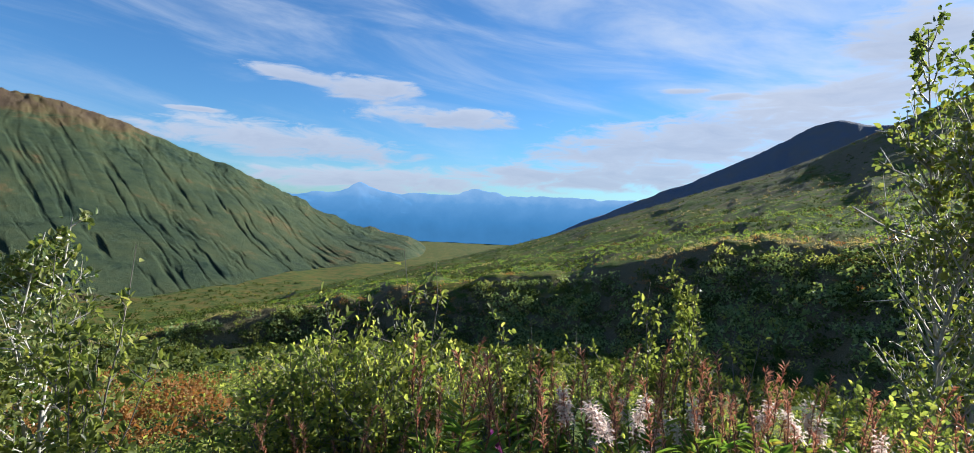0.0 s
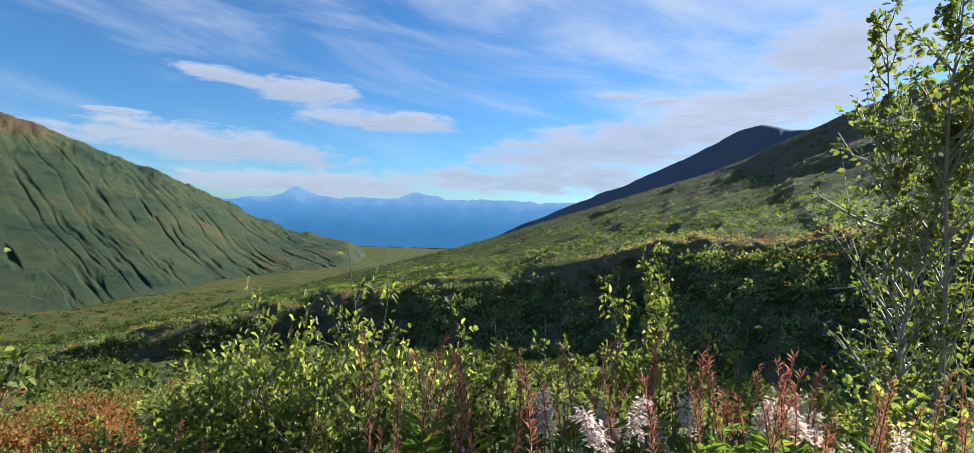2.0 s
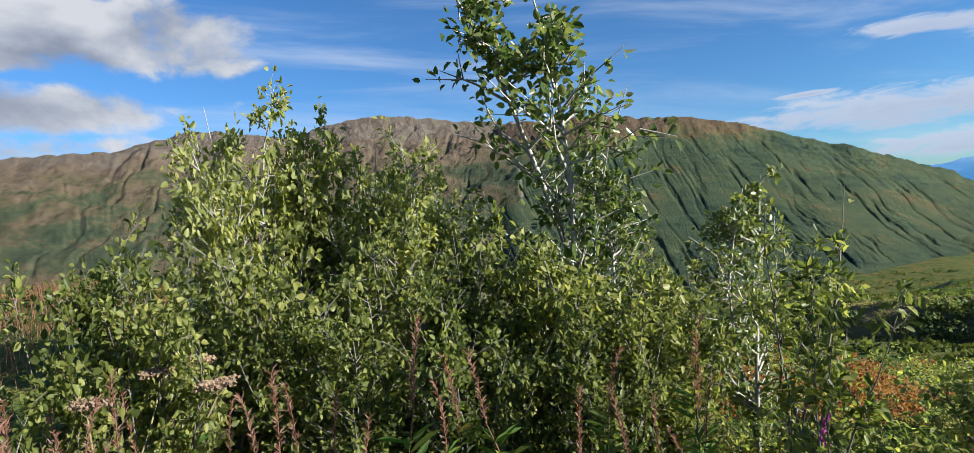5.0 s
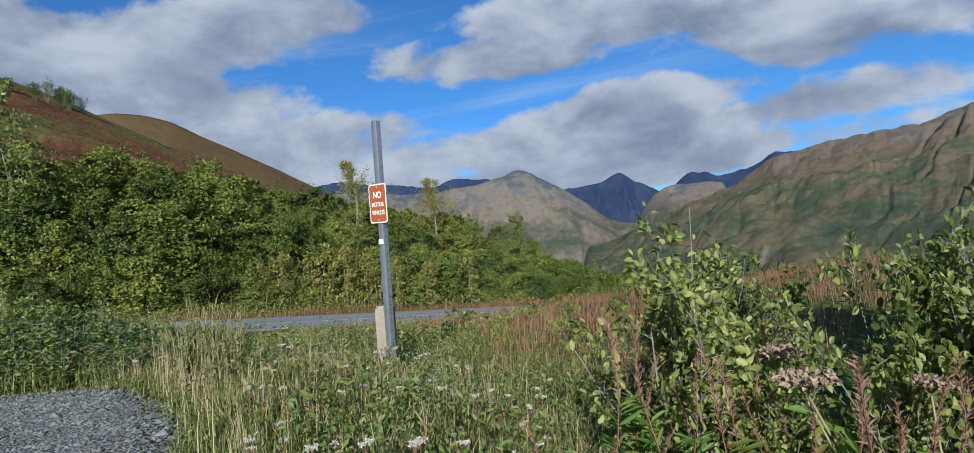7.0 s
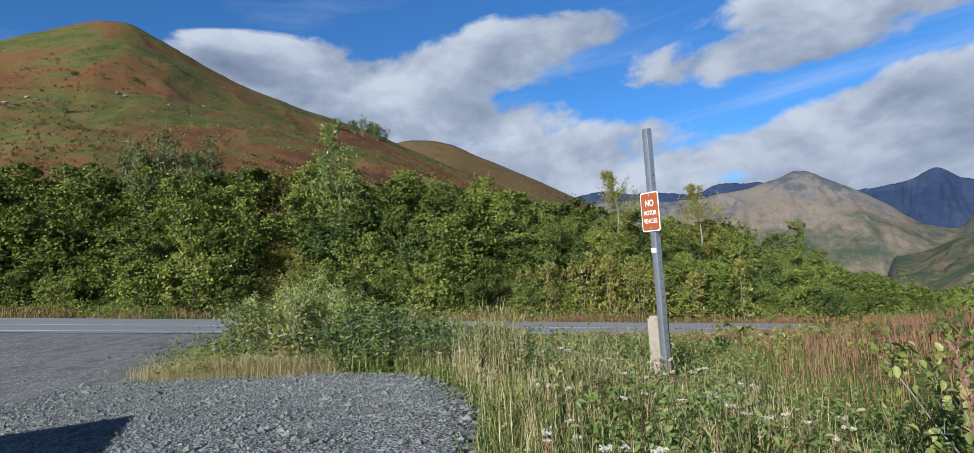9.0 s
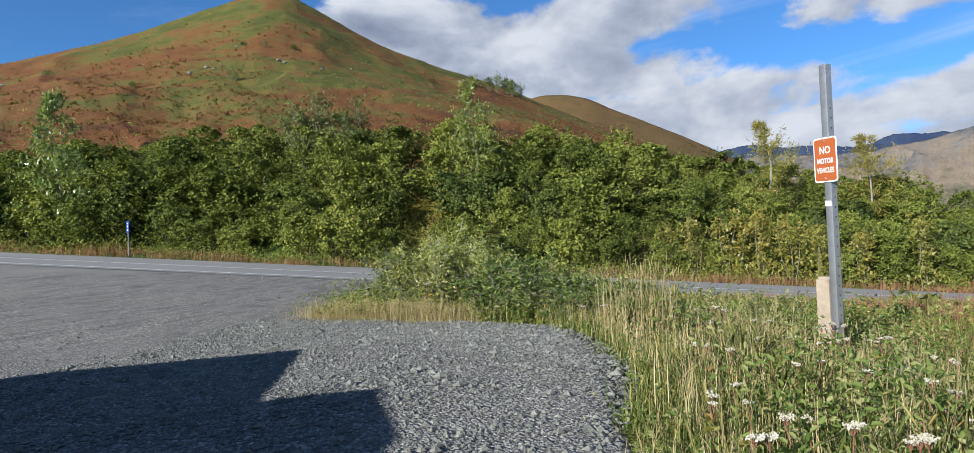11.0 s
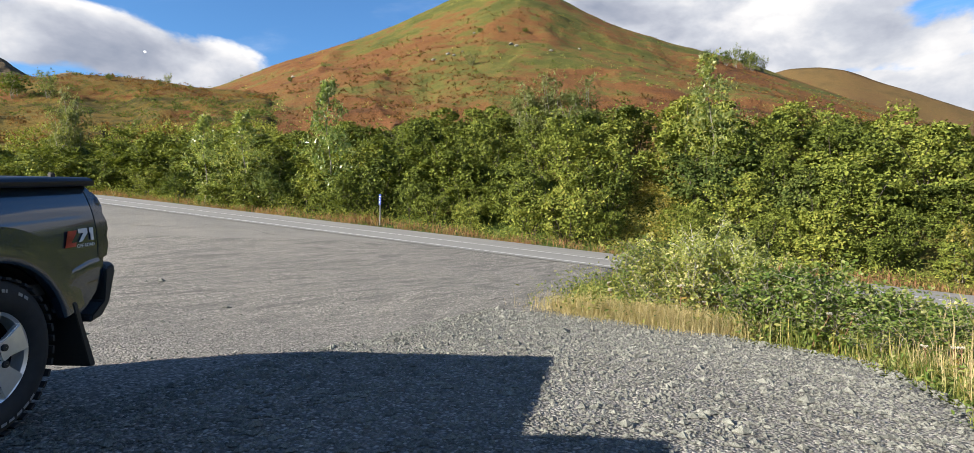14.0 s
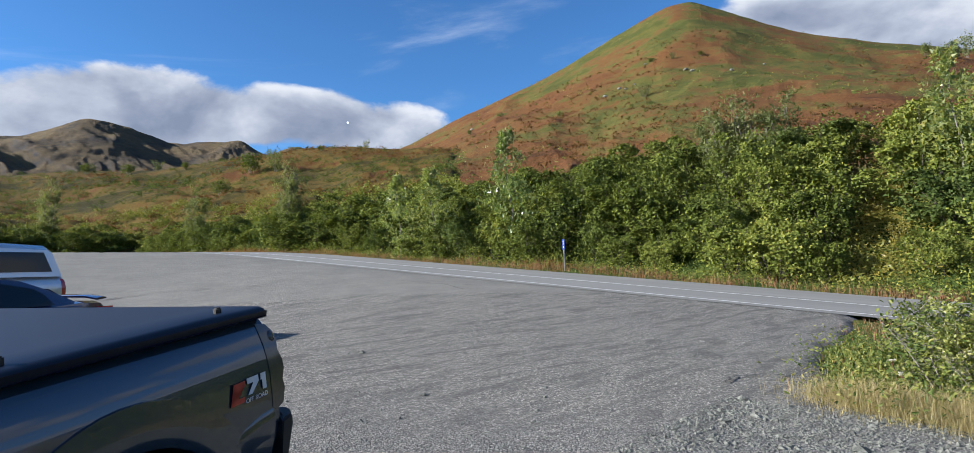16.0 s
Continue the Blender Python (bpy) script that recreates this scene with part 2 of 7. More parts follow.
def land(name, stops, scale, rock=None, fine=6.0, depth=0.6, high=None, contrast=1.5):
    """Hillside growth: colour patches at three scales, an optional rock colour on steep ground, an optional colour of the heights."""
    m, T = material(name)
    p = place(T)
    broad, mid, small = T.noise(p, scale, 6, 0.6, 0.5), T.noise(p, scale * 6, 5, 0.6), T.noise(p, scale * 40, 4, 0.65)
    f = T.math("ADD", T.math("ADD", T.math("MULTIPLY", broad, 0.55), T.math("MULTIPLY", mid, 0.3)), T.math("MULTIPLY", small, 0.15))
    f = T.math("ADD", T.math("MULTIPLY", T.math("SUBTRACT", f, 0.5), contrast), 0.5)
    if high:
        z = T.n("ShaderNodeSeparateXYZ", Vector=p).outputs["Z"]
        lift = T.smooth(z, high[0], high[1])
        f = T.math("ADD", f, T.math("MULTIPLY", lift, high[2]))
    col = T.ramp(f, [(at, tuple(v * 0.82 for v in c)) for at, c in stops])
    if rock:
        nz = T.n("ShaderNodeSeparateXYZ", Vector=T.n("ShaderNodeNewGeometry").outputs["Normal"]).outputs["Z"]
        steep = T.smooth(T.math("ADD", T.math("MULTIPLY", nz, -1.0), T.math("MULTIPLY", mid, 0.35)), rock[1], rock[2])
        col = T.mix(steep, col, rock[0])
    speck = T.noise(p, scale * fine * 25, 3, 0.7)
    col = T.mix(T.smooth(speck, 0.38, 0.68), T.mix(1.0, col, (0.48, 0.54, 0.46), "MULTIPLY"), col)
    finish(T, col, 0.95, 0.0, T.math("ADD", small, T.math("MULTIPLY", speck, 0.6)), depth, 0.7, spec=0.1)
    return m


GREEN_RED = [(0.18, (0.095, 0.10, 0.026)), (0.33, (0.15, 0.135, 0.036)), (0.39, (0.18, 0.12, 0.04)), (0.46, (0.205, 0.098, 0.036)), (0.62, (0.185, 0.076, 0.031)), (0.85, (0.10, 0.05, 0.026))]
M_HILL = land("heath_hill", GREEN_RED, 0.024, None, 6.0, 0.6, high=(34, 78, -0.12), contrast=2.8)
M_HEATH = land("heath", [(0.3, (0.055, 0.048, 0.014)), (0.44, (0.10, 0.076, 0.02)), (0.55, (0.18, 0.12, 0.026)), (0.7, (0.17, 0.07, 0.024))], 0.05, None, 6.0, 0.5, contrast=2.2)
M_BROWNHILL = land("brown_heath", [(0.3, (0.11, 0.075, 0.035)), (0.5, (0.17, 0.105, 0.045)), (0.7, (0.14, 0.075, 0.04))], 0.02, None)
M_MEADOW = land("rough_meadow", [(0.3, (0.06, 0.095, 0.022)), (0.46, (0.11, 0.15, 0.033)), (0.56, (0.21, 0.18, 0.05)), (0.7, (0.24, 0.12, 0.04))], 0.05, None, 8.0, 0.25)
M_SPUR = land("bench_and_heath", [(0.22, (0.05, 0.095, 0.018)), (0.46, (0.105, 0.165, 0.016)), (0.62, (0.18, 0.18, 0.03)), (0.72, (0.17, 0.105, 0.04)), (0.85, (0.10, 0.062, 0.036))], 0.03, ((0.20, 0.165, 0.095), -0.80, -0.68), 8.0, 0.3, high=(10, 60, 0.22), contrast=1.9)
# these greens carry a little painted distance haze, as paleness and added blue
M_GREENMTN = land("green_mountain", [(0.28, (0.030, 0.056, 0.042)), (0.44, (0.076, 0.108, 0.062)), (0.60, (0.11, 0.134, 0.068)), (0.72, (0.20, 0.145, 0.07)), (0.9, (0.17, 0.115, 0.08))],
                  0.006, None, 6.0, 5.0, high=(95, 250, 0.42), contrast=1.8)
# the lower greens are greyed with haze put into the colour
M_BROWNMTN = land("brown_mountain", [(0.28, (0.062, 0.088, 0.055)), (0.46, (0.10, 0.115, 0.066)), (0.57, (0.19, 0.15, 0.088)), (0.72, (0.235, 0.165, 0.12)), (0.92, (0.24, 0.19, 0.155))],
                   0.007, ((0.17, 0.145, 0.13), -0.6, -0.25), 6.0, 6.0, high=(90, 360, 0.42), contrast=1.7)
# the ramp ends in slate: cloud shade painted on the tops
M_HEADMTN = land("bare_mountain", [(0.36, (0.085, 0.105, 0.07)), (0.54, (0.19, 0.155, 0.115)), (0.70, (0.29, 0.215, 0.17)), (0.86, (0.23, 0.195, 0.185)), (1.0, (0.12, 0.12, 0.14))], 0.0045, ((0.18, 0.17, 0.175), -0.6, -0.2), 6.0, 6.0, high=(40, 420, 0.40), contrast=2.0)
# cloud shade over the far peaks, put into the rock as dark blue
M_SHADEDMTN = land("slate_mountain", [(0.3, (0.022, 0.036, 0.085)), (0.5, (0.034, 0.05, 0.11)), (0.7, (0.055, 0.07, 0.125))], 0.004, None, 6.0, 3.0)
# brown peak whose pale blue tones are haze put into the colour
M_HAZEDMTN = land("slate_brown_mountain", [(0.3, (0.20, 0.25, 0.36)), (0.5, (0.25, 0.28, 0.37)), (0.7, (0.34, 0.30, 0.29))], 0.006, None, 6.0, 3.0)
M_GREYMTN = land("grey_mountain", [(0.25, (0.085, 0.072, 0.066)), (0.45, (0.16, 0.118, 0.08)), (0.62, (0.22, 0.155, 0.09)), (0.8, (0.25, 0.18, 0.10))], 0.008, ((0.075, 0.07, 0.085), -0.70, -0.40), 6.0, 5.0, contrast=2.2)


def far_haze():
    # distance haze painted in blue, paler with height, and given its own glow
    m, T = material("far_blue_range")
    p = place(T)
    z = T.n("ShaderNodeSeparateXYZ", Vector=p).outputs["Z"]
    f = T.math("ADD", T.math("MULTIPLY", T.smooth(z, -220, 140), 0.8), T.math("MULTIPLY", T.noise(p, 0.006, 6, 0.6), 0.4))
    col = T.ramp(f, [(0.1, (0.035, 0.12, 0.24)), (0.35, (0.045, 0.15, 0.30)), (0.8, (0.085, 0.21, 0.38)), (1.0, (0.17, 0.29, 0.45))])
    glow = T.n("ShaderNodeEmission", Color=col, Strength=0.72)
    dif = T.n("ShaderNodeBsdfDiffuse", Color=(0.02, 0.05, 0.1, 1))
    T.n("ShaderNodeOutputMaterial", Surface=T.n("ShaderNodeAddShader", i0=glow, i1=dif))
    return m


M_FAR = far_haze()


def lot_material():
    m, T = material("gravelled_asphalt")
    p = place(T)
    sep = T.n("ShaderNodeSeparateXYZ", Vector=p)
    wob = T.noise(p, 0.35, 4, 0.6)
    # loose stone lies near the parked cars, worn asphalt further out
    out = T.math("ADD", T.math("MULTIPLY", sep.outputs["X"], -1.0), T.math("MULTIPLY", T.math("SUBTRACT", wob, 0.5), 5.0))
    out = T.math("ADD", out, T.math("MULTIPLY", sep.outputs["Y"], -0.55))
    asphalt = T.math("MULTIPLY", T.smooth(out, 5.5, 12.0), 0.85)
    bent = T.n("ShaderNodeVectorMath", {"operation": "ADD"}, i0=p, i1=T.n("ShaderNodeVectorMath", {"operation": "SCALE"}, i0=T.n("ShaderNodeTexNoise", Vector=p, Scale=26.0, Detail=3.0).outputs["Color"], Scale=0.03).outputs[0]).outputs[0]
    stones = T.n("ShaderNodeTexVoronoi", Vector=bent, Scale=40.0)
    chips = T.n("ShaderNodeTexVoronoi", Vector=p, Scale=62.0)
    tone = T.n("ShaderNodeSeparateColor", Color=stones.outputs["Color"]).outputs[0]
    gravel = T.ramp(tone, [(0.0, (0.085, 0.082, 0.078)), (0.35, (0.19, 0.185, 0.175)), (0.75, (0.28, 0.27, 0.255)), (1.0, (0.46, 0.44, 0.40))])
    gravel = T.mix(T.smooth(stones.outputs["Distance"], 0.35, 0.7), gravel, (0.05, 0.048, 0.045))
    gravel = T.mix(0.35, gravel, T.ramp(wob, [(0.3, (0.11, 0.107, 0.1)), (0.7, (0.24, 0.23, 0.21))]))
    grit = T.n("ShaderNodeSeparateColor", Color=chips.outputs["Color"]).outputs[0]
    tar = T.ramp(grit, [(0.0, (0.045, 0.043, 0.04)), (0.3, (0.13, 0.124, 0.112)), (0.75, (0.22, 0.208, 0.185)), (1.0, (0.58, 0.55, 0.49))])
    tyre = T.n("ShaderNodeMapping", Vector=p, Rotation=(0, 0, radians(24)), Scale=(0.5, 2.6, 1.0)).outputs[0]
    tar = T.mix(T.math("MULTIPLY", T.smooth(T.noise(tyre, 1.2, 7, 0.66, 0.5), 0.47, 0.62), 0.74), tar, (0.062, 0.06, 0.057))
    tar = T.mix(T.math("MULTIPLY", T.smooth(T.noise(p, 0.8, 5, 0.7), 0.5, 0.75), 0.4), tar, (0.23, 0.215, 0.19))
    tar = T.mix(T.math("MULTIPLY", T.smooth(T.noise(p, 14.0, 4, 0.8), 0.47, 0.60), 0.85), tar, (0.055, 0.053, 0.05))
    # newer, smoother paving beyond the long crack
    along_crack = T.math("ADD", T.math("MULTIPLY", sep.outputs["X"], -0.62), T.math("MULTIPLY", sep.outputs["Y"], -0.78))
    fresh = T.math("MULTIPLY", T.smooth(T.math("ADD", along_crack, T.math("MULTIPLY", T.math("SUBTRACT", wob, 0.5), 1.5)), 25.0 * 1.0, 26.2 * 1.0), 0.75)
    tar = T.mix(fresh, tar, T.ramp(T.noise(p, 0.5, 6, 0.65), [(0.35, (0.16, 0.155, 0.14)), (0.65, (0.215, 0.207, 0.185))]))
    high = T.math("ADD", T.math("MULTIPLY", T.math("SUBTRACT", 1.0, asphalt), T.math("MULTIPLY", stones.outputs["Distance"], -1.0)), T.math("MULTIPLY", grit, 0.5))
    finish(T, T.mix(1.0, T.mix(asphalt, gravel, tar), (1.0, 0.995, 0.98), "MULTIPLY"), 0.85, 0.0, high, 0.026, 0.7, spec=0.2)
    return m


def road_material():
    m, T = material("worn_asphalt")
    p = place(T)
    grit = T.noise(p, 60, 4, 0.7)
    worn = T.n("ShaderNodeMapping", Vector=p, Scale=(0.9, 0.06, 1.0)).outputs[0]
    f = T.math("ADD", T.math("MULTIPLY", grit, 0.4), T.math("MULTIPLY", T.noise(worn, 1.0, 5, 0.6), 0.6))
    finish(T, T.ramp(f, [(0.3, (0.155, 0.15, 0.14)), (0.5, (0.205, 0.20, 0.186)), (0.7, (0.265, 0.258, 0.24))]), 0.8, 0.0, grit, 0.006, 0.4, spec=0.3)
    return m


M_LOT, M_ROAD = lot_material(), road_material()
M_STRIPE = plain("road_paint", (0.78, 0.78, 0.75), 0.6, grain=0.25, scale=6)
M_ALDER = leaf("alder_leaf", [(0.012, 0.018, 0.005), (0.034, 0.045, 0.009), (0.060, 0.075, 0.014), (0.090, 0.1025, 0.020), (0.138, 0.136, 0.030)], 0.2, 0.6, gain=2.1, lit_tint=(1.5, 1.45, 0.7), spec=0.08, by_plant=0.4)
M_ALDER_NEAR = leaf("bright_alder_leaf", [(0.022, 0.034, 0.010), (0.052, 0.066, 0.018), (0.09, 0.106, 0.028), (0.145, 0.156, 0.042), (0.225, 0.215, 0.075)], 0.5, 0.42, gain=2.2, lit_tint=(1.45, 1.5, 0.85), spec=0.28)
M_ASPEN = leaf("poplar_leaf", [(0.04, 0.07, 0.022), (0.075, 0.11, 0.035), (0.12, 0.145, 0.045), (0.21, 0.225, 0.09), (0.20, 0.18, 0.03)], 0.42, 0.3, gain=1.35, lit_tint=(1.6, 1.75, 0.85), spec=0.45)
M_WILLOW = leaf("willow_leaf", [(0.10, 0.125, 0.035), (0.17, 0.195, 0.06), (0.26, 0.275, 0.10), (0.42, 0.40, 0.17)], 0.5, 0.5, gain=1.5, spec=0.25)
M_SALLOW = leaf("grey_willow_leaf", [(0.07, 0.095, 0.035), (0.12, 0.145, 0.055), (0.18, 0.20, 0.085), (0.26, 0.27, 0.14)], 0.3, 0.6, spec=0.1)
M_SCARPLEAF = leaf("scarp_leaf", [(0.06, 0.085, 0.04), (0.11, 0.15, 0.065), (0.16, 0.20, 0.09), (0.24, 0.26, 0.14)], 0.35, 0.7, gain=1.9, spec=0.1)
M_BRINKLEAF = leaf("brink_alder_leaf", [(0.03, 0.046, 0.014), (0.065, 0.084, 0.024), (0.115, 0.13, 0.035), (0.18, 0.185, 0.05), (0.27, 0.25, 0.085)], 0.62, 0.42, gain=2.5, lit_tint=(1.4, 1.45, 0.85), spec=0.28)
M_YELLOW = leaf("yellowing_leaf", [(0.12, 0.14, 0.03), (0.20, 0.20, 0.045), (0.28, 0.25, 0.055), (0.26, 0.18, 0.04)], 0.35)
M_SCRUB = leaf("scrub_leaf", [(0.022, 0.036, 0.010), (0.042, 0.060, 0.015), (0.07, 0.088, 0.022), (0.11, 0.118, 0.034)], 0.25, 0.7, gain=1.6, spec=0.08)
M_GRASS = leaf("green_grass", [(0.022, 0.038, 0.010), (0.065, 0.092, 0.022), (0.13, 0.145, 0.038), (0.32, 0.26, 0.09)], 0.35, gain=1.4, spec=0.2)
M_ISLE = leaf("island_leaf", [(0.02, 0.036, 0.009), (0.045, 0.066, 0.016), (0.085, 0.105, 0.026), (0.15, 0.155, 0.04), (0.34, 0.31, 0.17)], 0.35, 0.5, gain=1.8, spec=0.2)
M_HERB = leaf("herb_leaf", [(0.022, 0.045, 0.010), (0.05, 0.085, 0.018), (0.085, 0.125, 0.028), (0.13, 0.16, 0.045), (0.24, 0.23, 0.11)], 0.35, 0.5, gain=1.35, lit_tint=(1.7, 1.75, 0.7), spec=0.15)
M_DRY = leaf("dry_grass", [(0.22, 0.20, 0.085), (0.40, 0.33, 0.16), (0.54, 0.45, 0.25), (0.28, 0.19, 0.09)], 0.35, 0.7)
M_RED = leaf("red_grass", [(0.22, 0.09, 0.05), (0.30, 0.15, 0.085), (0.2, 0.12, 0.05), (0.34, 0.22, 0.13)], 0.25, 0.8)
M_BARK = plain("grey_bark", (0.20, 0.18, 0.15), 0.85, grain=0.4, scale=40)
M_DARKBARK = plain("dark_alder_bark", (0.075, 0.062, 0.05), 0.9, grain=0.4, scale=30)
M_PALEBARK = plain("pale_bark", (0.42, 0.40, 0.35), 0.8, grain=0.3, scale=25)

# ---- land ----
_perm = np.random.RandomState(7).permutation(4096)


def lattice(ix, iy, seed):
    return _perm[(_perm[(ix.astype(np.int64) + seed * 131) & 4095] + iy.astype(np.int64)) & 4095] / 4095.0


def vnoise(x, y, seed=0):
    """Smooth value noise, 0 to 1."""
    ix, iy = np.floor(x), np.floor(y)
    fx, fy = x - ix, y - iy
    fx, fy = fx * fx * fx * (fx * (fx * 6 - 15) + 10), fy * fy * fy * (fy * (fy * 6 - 15) + 10)
    a, b = lattice(ix, iy, seed), lattice(ix + 1, iy, seed)
    c, d = lattice(ix, iy + 1, seed), lattice(ix + 1, iy + 1, seed)
    return (a * (1 - fx) + b * fx) * (1 - fy) + (c * (1 - fx) + d * fx) * fy


def fbm(x, y, seed=0, octaves=5, gain=0.5):
    total, amp, norm = 0.0, 1.0, 0.0
    for o in range(octaves):
        total = total + amp * vnoise(x * 2.03 ** o, y * 2.03 ** o, seed + o)
        norm, amp = norm + amp, amp * gain
    return total / norm


def ridged(x, y, seed=0, octaves=4, gain=0.5):
    total, amp, norm = 0.0, 1.0, 0.0
    for o in range(octaves):
        total = total + amp * (1 - np.abs(2 * vnoise(x * 2.1 ** o, y * 2.1 ** o, seed + o) - 1))
        norm, amp = norm + amp, amp * gain
    return total / norm


def smoothstep(a, b, v):
    k = np.clip((v - a) / (b - a), 0, 1)
    return k * k * (3 - 2 * k)


def curve(keys, v):
    """Smooth reading of a table of (position, value) pairs."""
    p, q = np.array(sorted(keys), float).T
    s = np.diff(q) / np.diff(p)
    d = np.concatenate([[s[0]], np.where(s[:-1] * s[1:] > 0, np.sign(s[:-1]) * np.minimum((np.abs(s[:-1]) + np.abs(s[1:])) / 2, 2.5 * np.minimum(np.abs(s[:-1]), np.abs(s[1:]))), 0), [s[-1]]])
    v = np.clip(np.asarray(v, float), p[0], p[-1])
    i = np.clip(np.searchsorted(p, v) - 1, 0, len(p) - 2)
    h = p[i + 1] - p[i]
    k = (v - p[i]) / h
    return ((1 + 2 * k) * (1 - k) ** 2) * q[i] + k * (1 - k) ** 2 * h * d[i] + k * k * (3 - 2 * k) * q[i + 1] + k * k * (k - 1) * h * d[i + 1]


# edge of the gravel: round the grassy island, then along the brink of the valley
LOT = [(-20.4, -4.8), (-12.0, -3.7), (-7.9, -2.75), (-7.3, -0.8), (-6.4, 0.35), (-5.1, 0.64), (-4.0, 0.75), (-3.0, 0.5), (-2.2, 0.6),
       (-1.2, 0.85), (0.0, 1.05), (1.1, 0.8), (1.8, 0.0), (2.6, -1.5), (5.0, -6.2), (14.0, -24.0), (14.0, -75.0), (-20.4, -75.0)]


def lot_depth(x, y):
    """Metres inside the edge of the lot; negative outside."""
    x, y = np.asarray(x, float), np.asarray(y, float)
    near, inside = np.full(x.shape, 1e9), np.zeros(x.shape, bool)
    for (ax, ay), (bx, by) in zip(LOT, LOT[1:] + LOT[:1]):
        k = np.clip(((x - ax) * (bx - ax) + (y - ay) * (by - ay)) / ((bx - ax) ** 2 + (by - ay) ** 2), 0, 1)
        near = np.minimum(near, np.hypot(x - ax - k * (bx - ax), y - ay - k * (by - ay)))
        cross = ((ay > y) != (by > y)) & (x < (bx - ax) * (y - ay) / ((by - ay) if by != ay else 1e-9) + ax)
        inside ^= cross
    return np.where(inside, near, -near)


ROAD_IN, ROAD_OUT, GRADE = -20.4, -28.4, 0.079
BANK_TOP = [(200, 3.0), (172, 3.2), (160, 4.6), (143, 6.0), (125, 7.4), (116, 8.4), (105, 8.8), (96, 8.6), (82, 7.0), (71, 5.0), (61, 2.4), (53, -0.6), (46, -4.6), (38, -7.0), (20, -9.0)]


def height(x, y):
    """The lie of the land without the hills beyond."""
    x, y = np.asarray(x, float), np.asarray(y, float)
    r = np.hypot(x, y) + 1e-6
    yaw = np.degrees(np.arctan2(-x, y))
    yaw = np.where(yaw < -150, yaw + 360, yaw)
    # the road climbs up the valley, towards -y
    road_z = (-0.68 - GRADE * y * (1 - 0.3 * smoothstep(40, 90, np.abs(y)))) * (1 - (1 - smoothstep(5, 19, -x)) * (1 - smoothstep(12, 42, -y)))
    # the bank above the road
    foot = np.minimum(29.5 / np.maximum(np.sin(np.radians(np.clip(yaw, 20, 172))), 0.12), 95.0)
    top = 46.0 * np.tan(np.radians(curve(BANK_TOP, yaw))) * np.maximum(foot / 30.0, 1.0) ** 0.7
    rise = smoothstep(0.0, 1.0, (r - foot) / (17.0 * np.maximum(foot / 30.0, 1.0)))
    up = road_z * (1 - rise) + np.where(yaw > 15, top, 0) * rise
    # the fall into the valley
    drop = -curve([(0, 0), (3, 0), (6, 0.7), (10, 1.9), (16, 3.8), (30, 7.4), (60, 14.0), (90, 21.0), (200, 46.0), (740, 132.0), (1500, 140.0), (5200, 300.0)], r)
    w = smoothstep(24, 4, yaw) * smoothstep(-150, -122, yaw)
    fall = np.clip(0.10 * (r - 75), 0, 135) * smoothstep(72, 50, yaw) * smoothstep(-150, -122, yaw)
    z = (up - fall) * (1 - w) + drop * w
    ruff = (fbm(x * 0.5, y * 0.5, 3) - 0.5) * np.clip((r - 4) / 30, 0, 1) * 0.9 + (fbm(x * 0.02, y * 0.02, 5) - 0.5) * np.clip((r - 40) / 200, 0, 1) * 9
    depth = lot_depth(x, y)
    z = z - 0.34 * smoothstep(0.1, 2.4, -depth) * smoothstep(16, 9, r) - 0.075 * np.clip(0.9 * (x + 2.2) + 0.42 * (y + 3.4), 0, 5) * smoothstep(9, 5.5, r)
    z = z + 0.045 * np.exp(-((x + 2.2) ** 2 + (y + 3.4) ** 2) / 5.0)
    flat = np.maximum(smoothstep(-1.5, 0.3, depth), smoothstep(1.5, 0.0, np.abs(x - (ROAD_IN + ROAD_OUT) / 2) - 4.0) * (y > -90) * (y < 75))
    return z + ruff * (1 - flat)


def on_ground(x, y):
    return float(height(np.array([x]), np.array([y]))[0])


def grid_mesh(name, verts, rows, cols, mat, wrap=False, smooth=True):
    """A mesh of rows x cols vertices."""
    i = np.arange((rows - 1) * (cols if wrap else cols - 1))
    n = cols if wrap else cols - 1
    a, b = i // n, i % n
    c = (b + 1) % cols
    quads = np.stack([a * cols + b, a * cols + c, (a + 1) * cols + c, (a + 1) * cols + b], 1)
    return quad_mesh(name, verts, quads, mat, smooth)


def quad_mesh(name, verts, quads, mat, smooth=False):
    """A mesh from arrays of vertices and of faces that all have as many corners."""
    me = bpy.data.meshes.new(name)
    n, k = quads.shape
    me.vertices.add(len(verts))
    me.vertices.foreach_set("co", np.asarray(verts, np.float32).ravel())
    me.loops.add(n * k)
    me.loops.foreach_set("vertex_index", quads.astype(np.int32).ravel())
    me.polygons.add(n)
    me.polygons.foreach_set("loop_start", np.arange(n, dtype=np.int32) * k)
    me.polygons.foreach_set("use_smooth", np.full(n, smooth))
    me.materials.append(mat)
    me.update(calc_edges=True)
    me.validate()
    return me


def structure(ob, label, category):
    return tagged(ob, label, category, kind="structure")


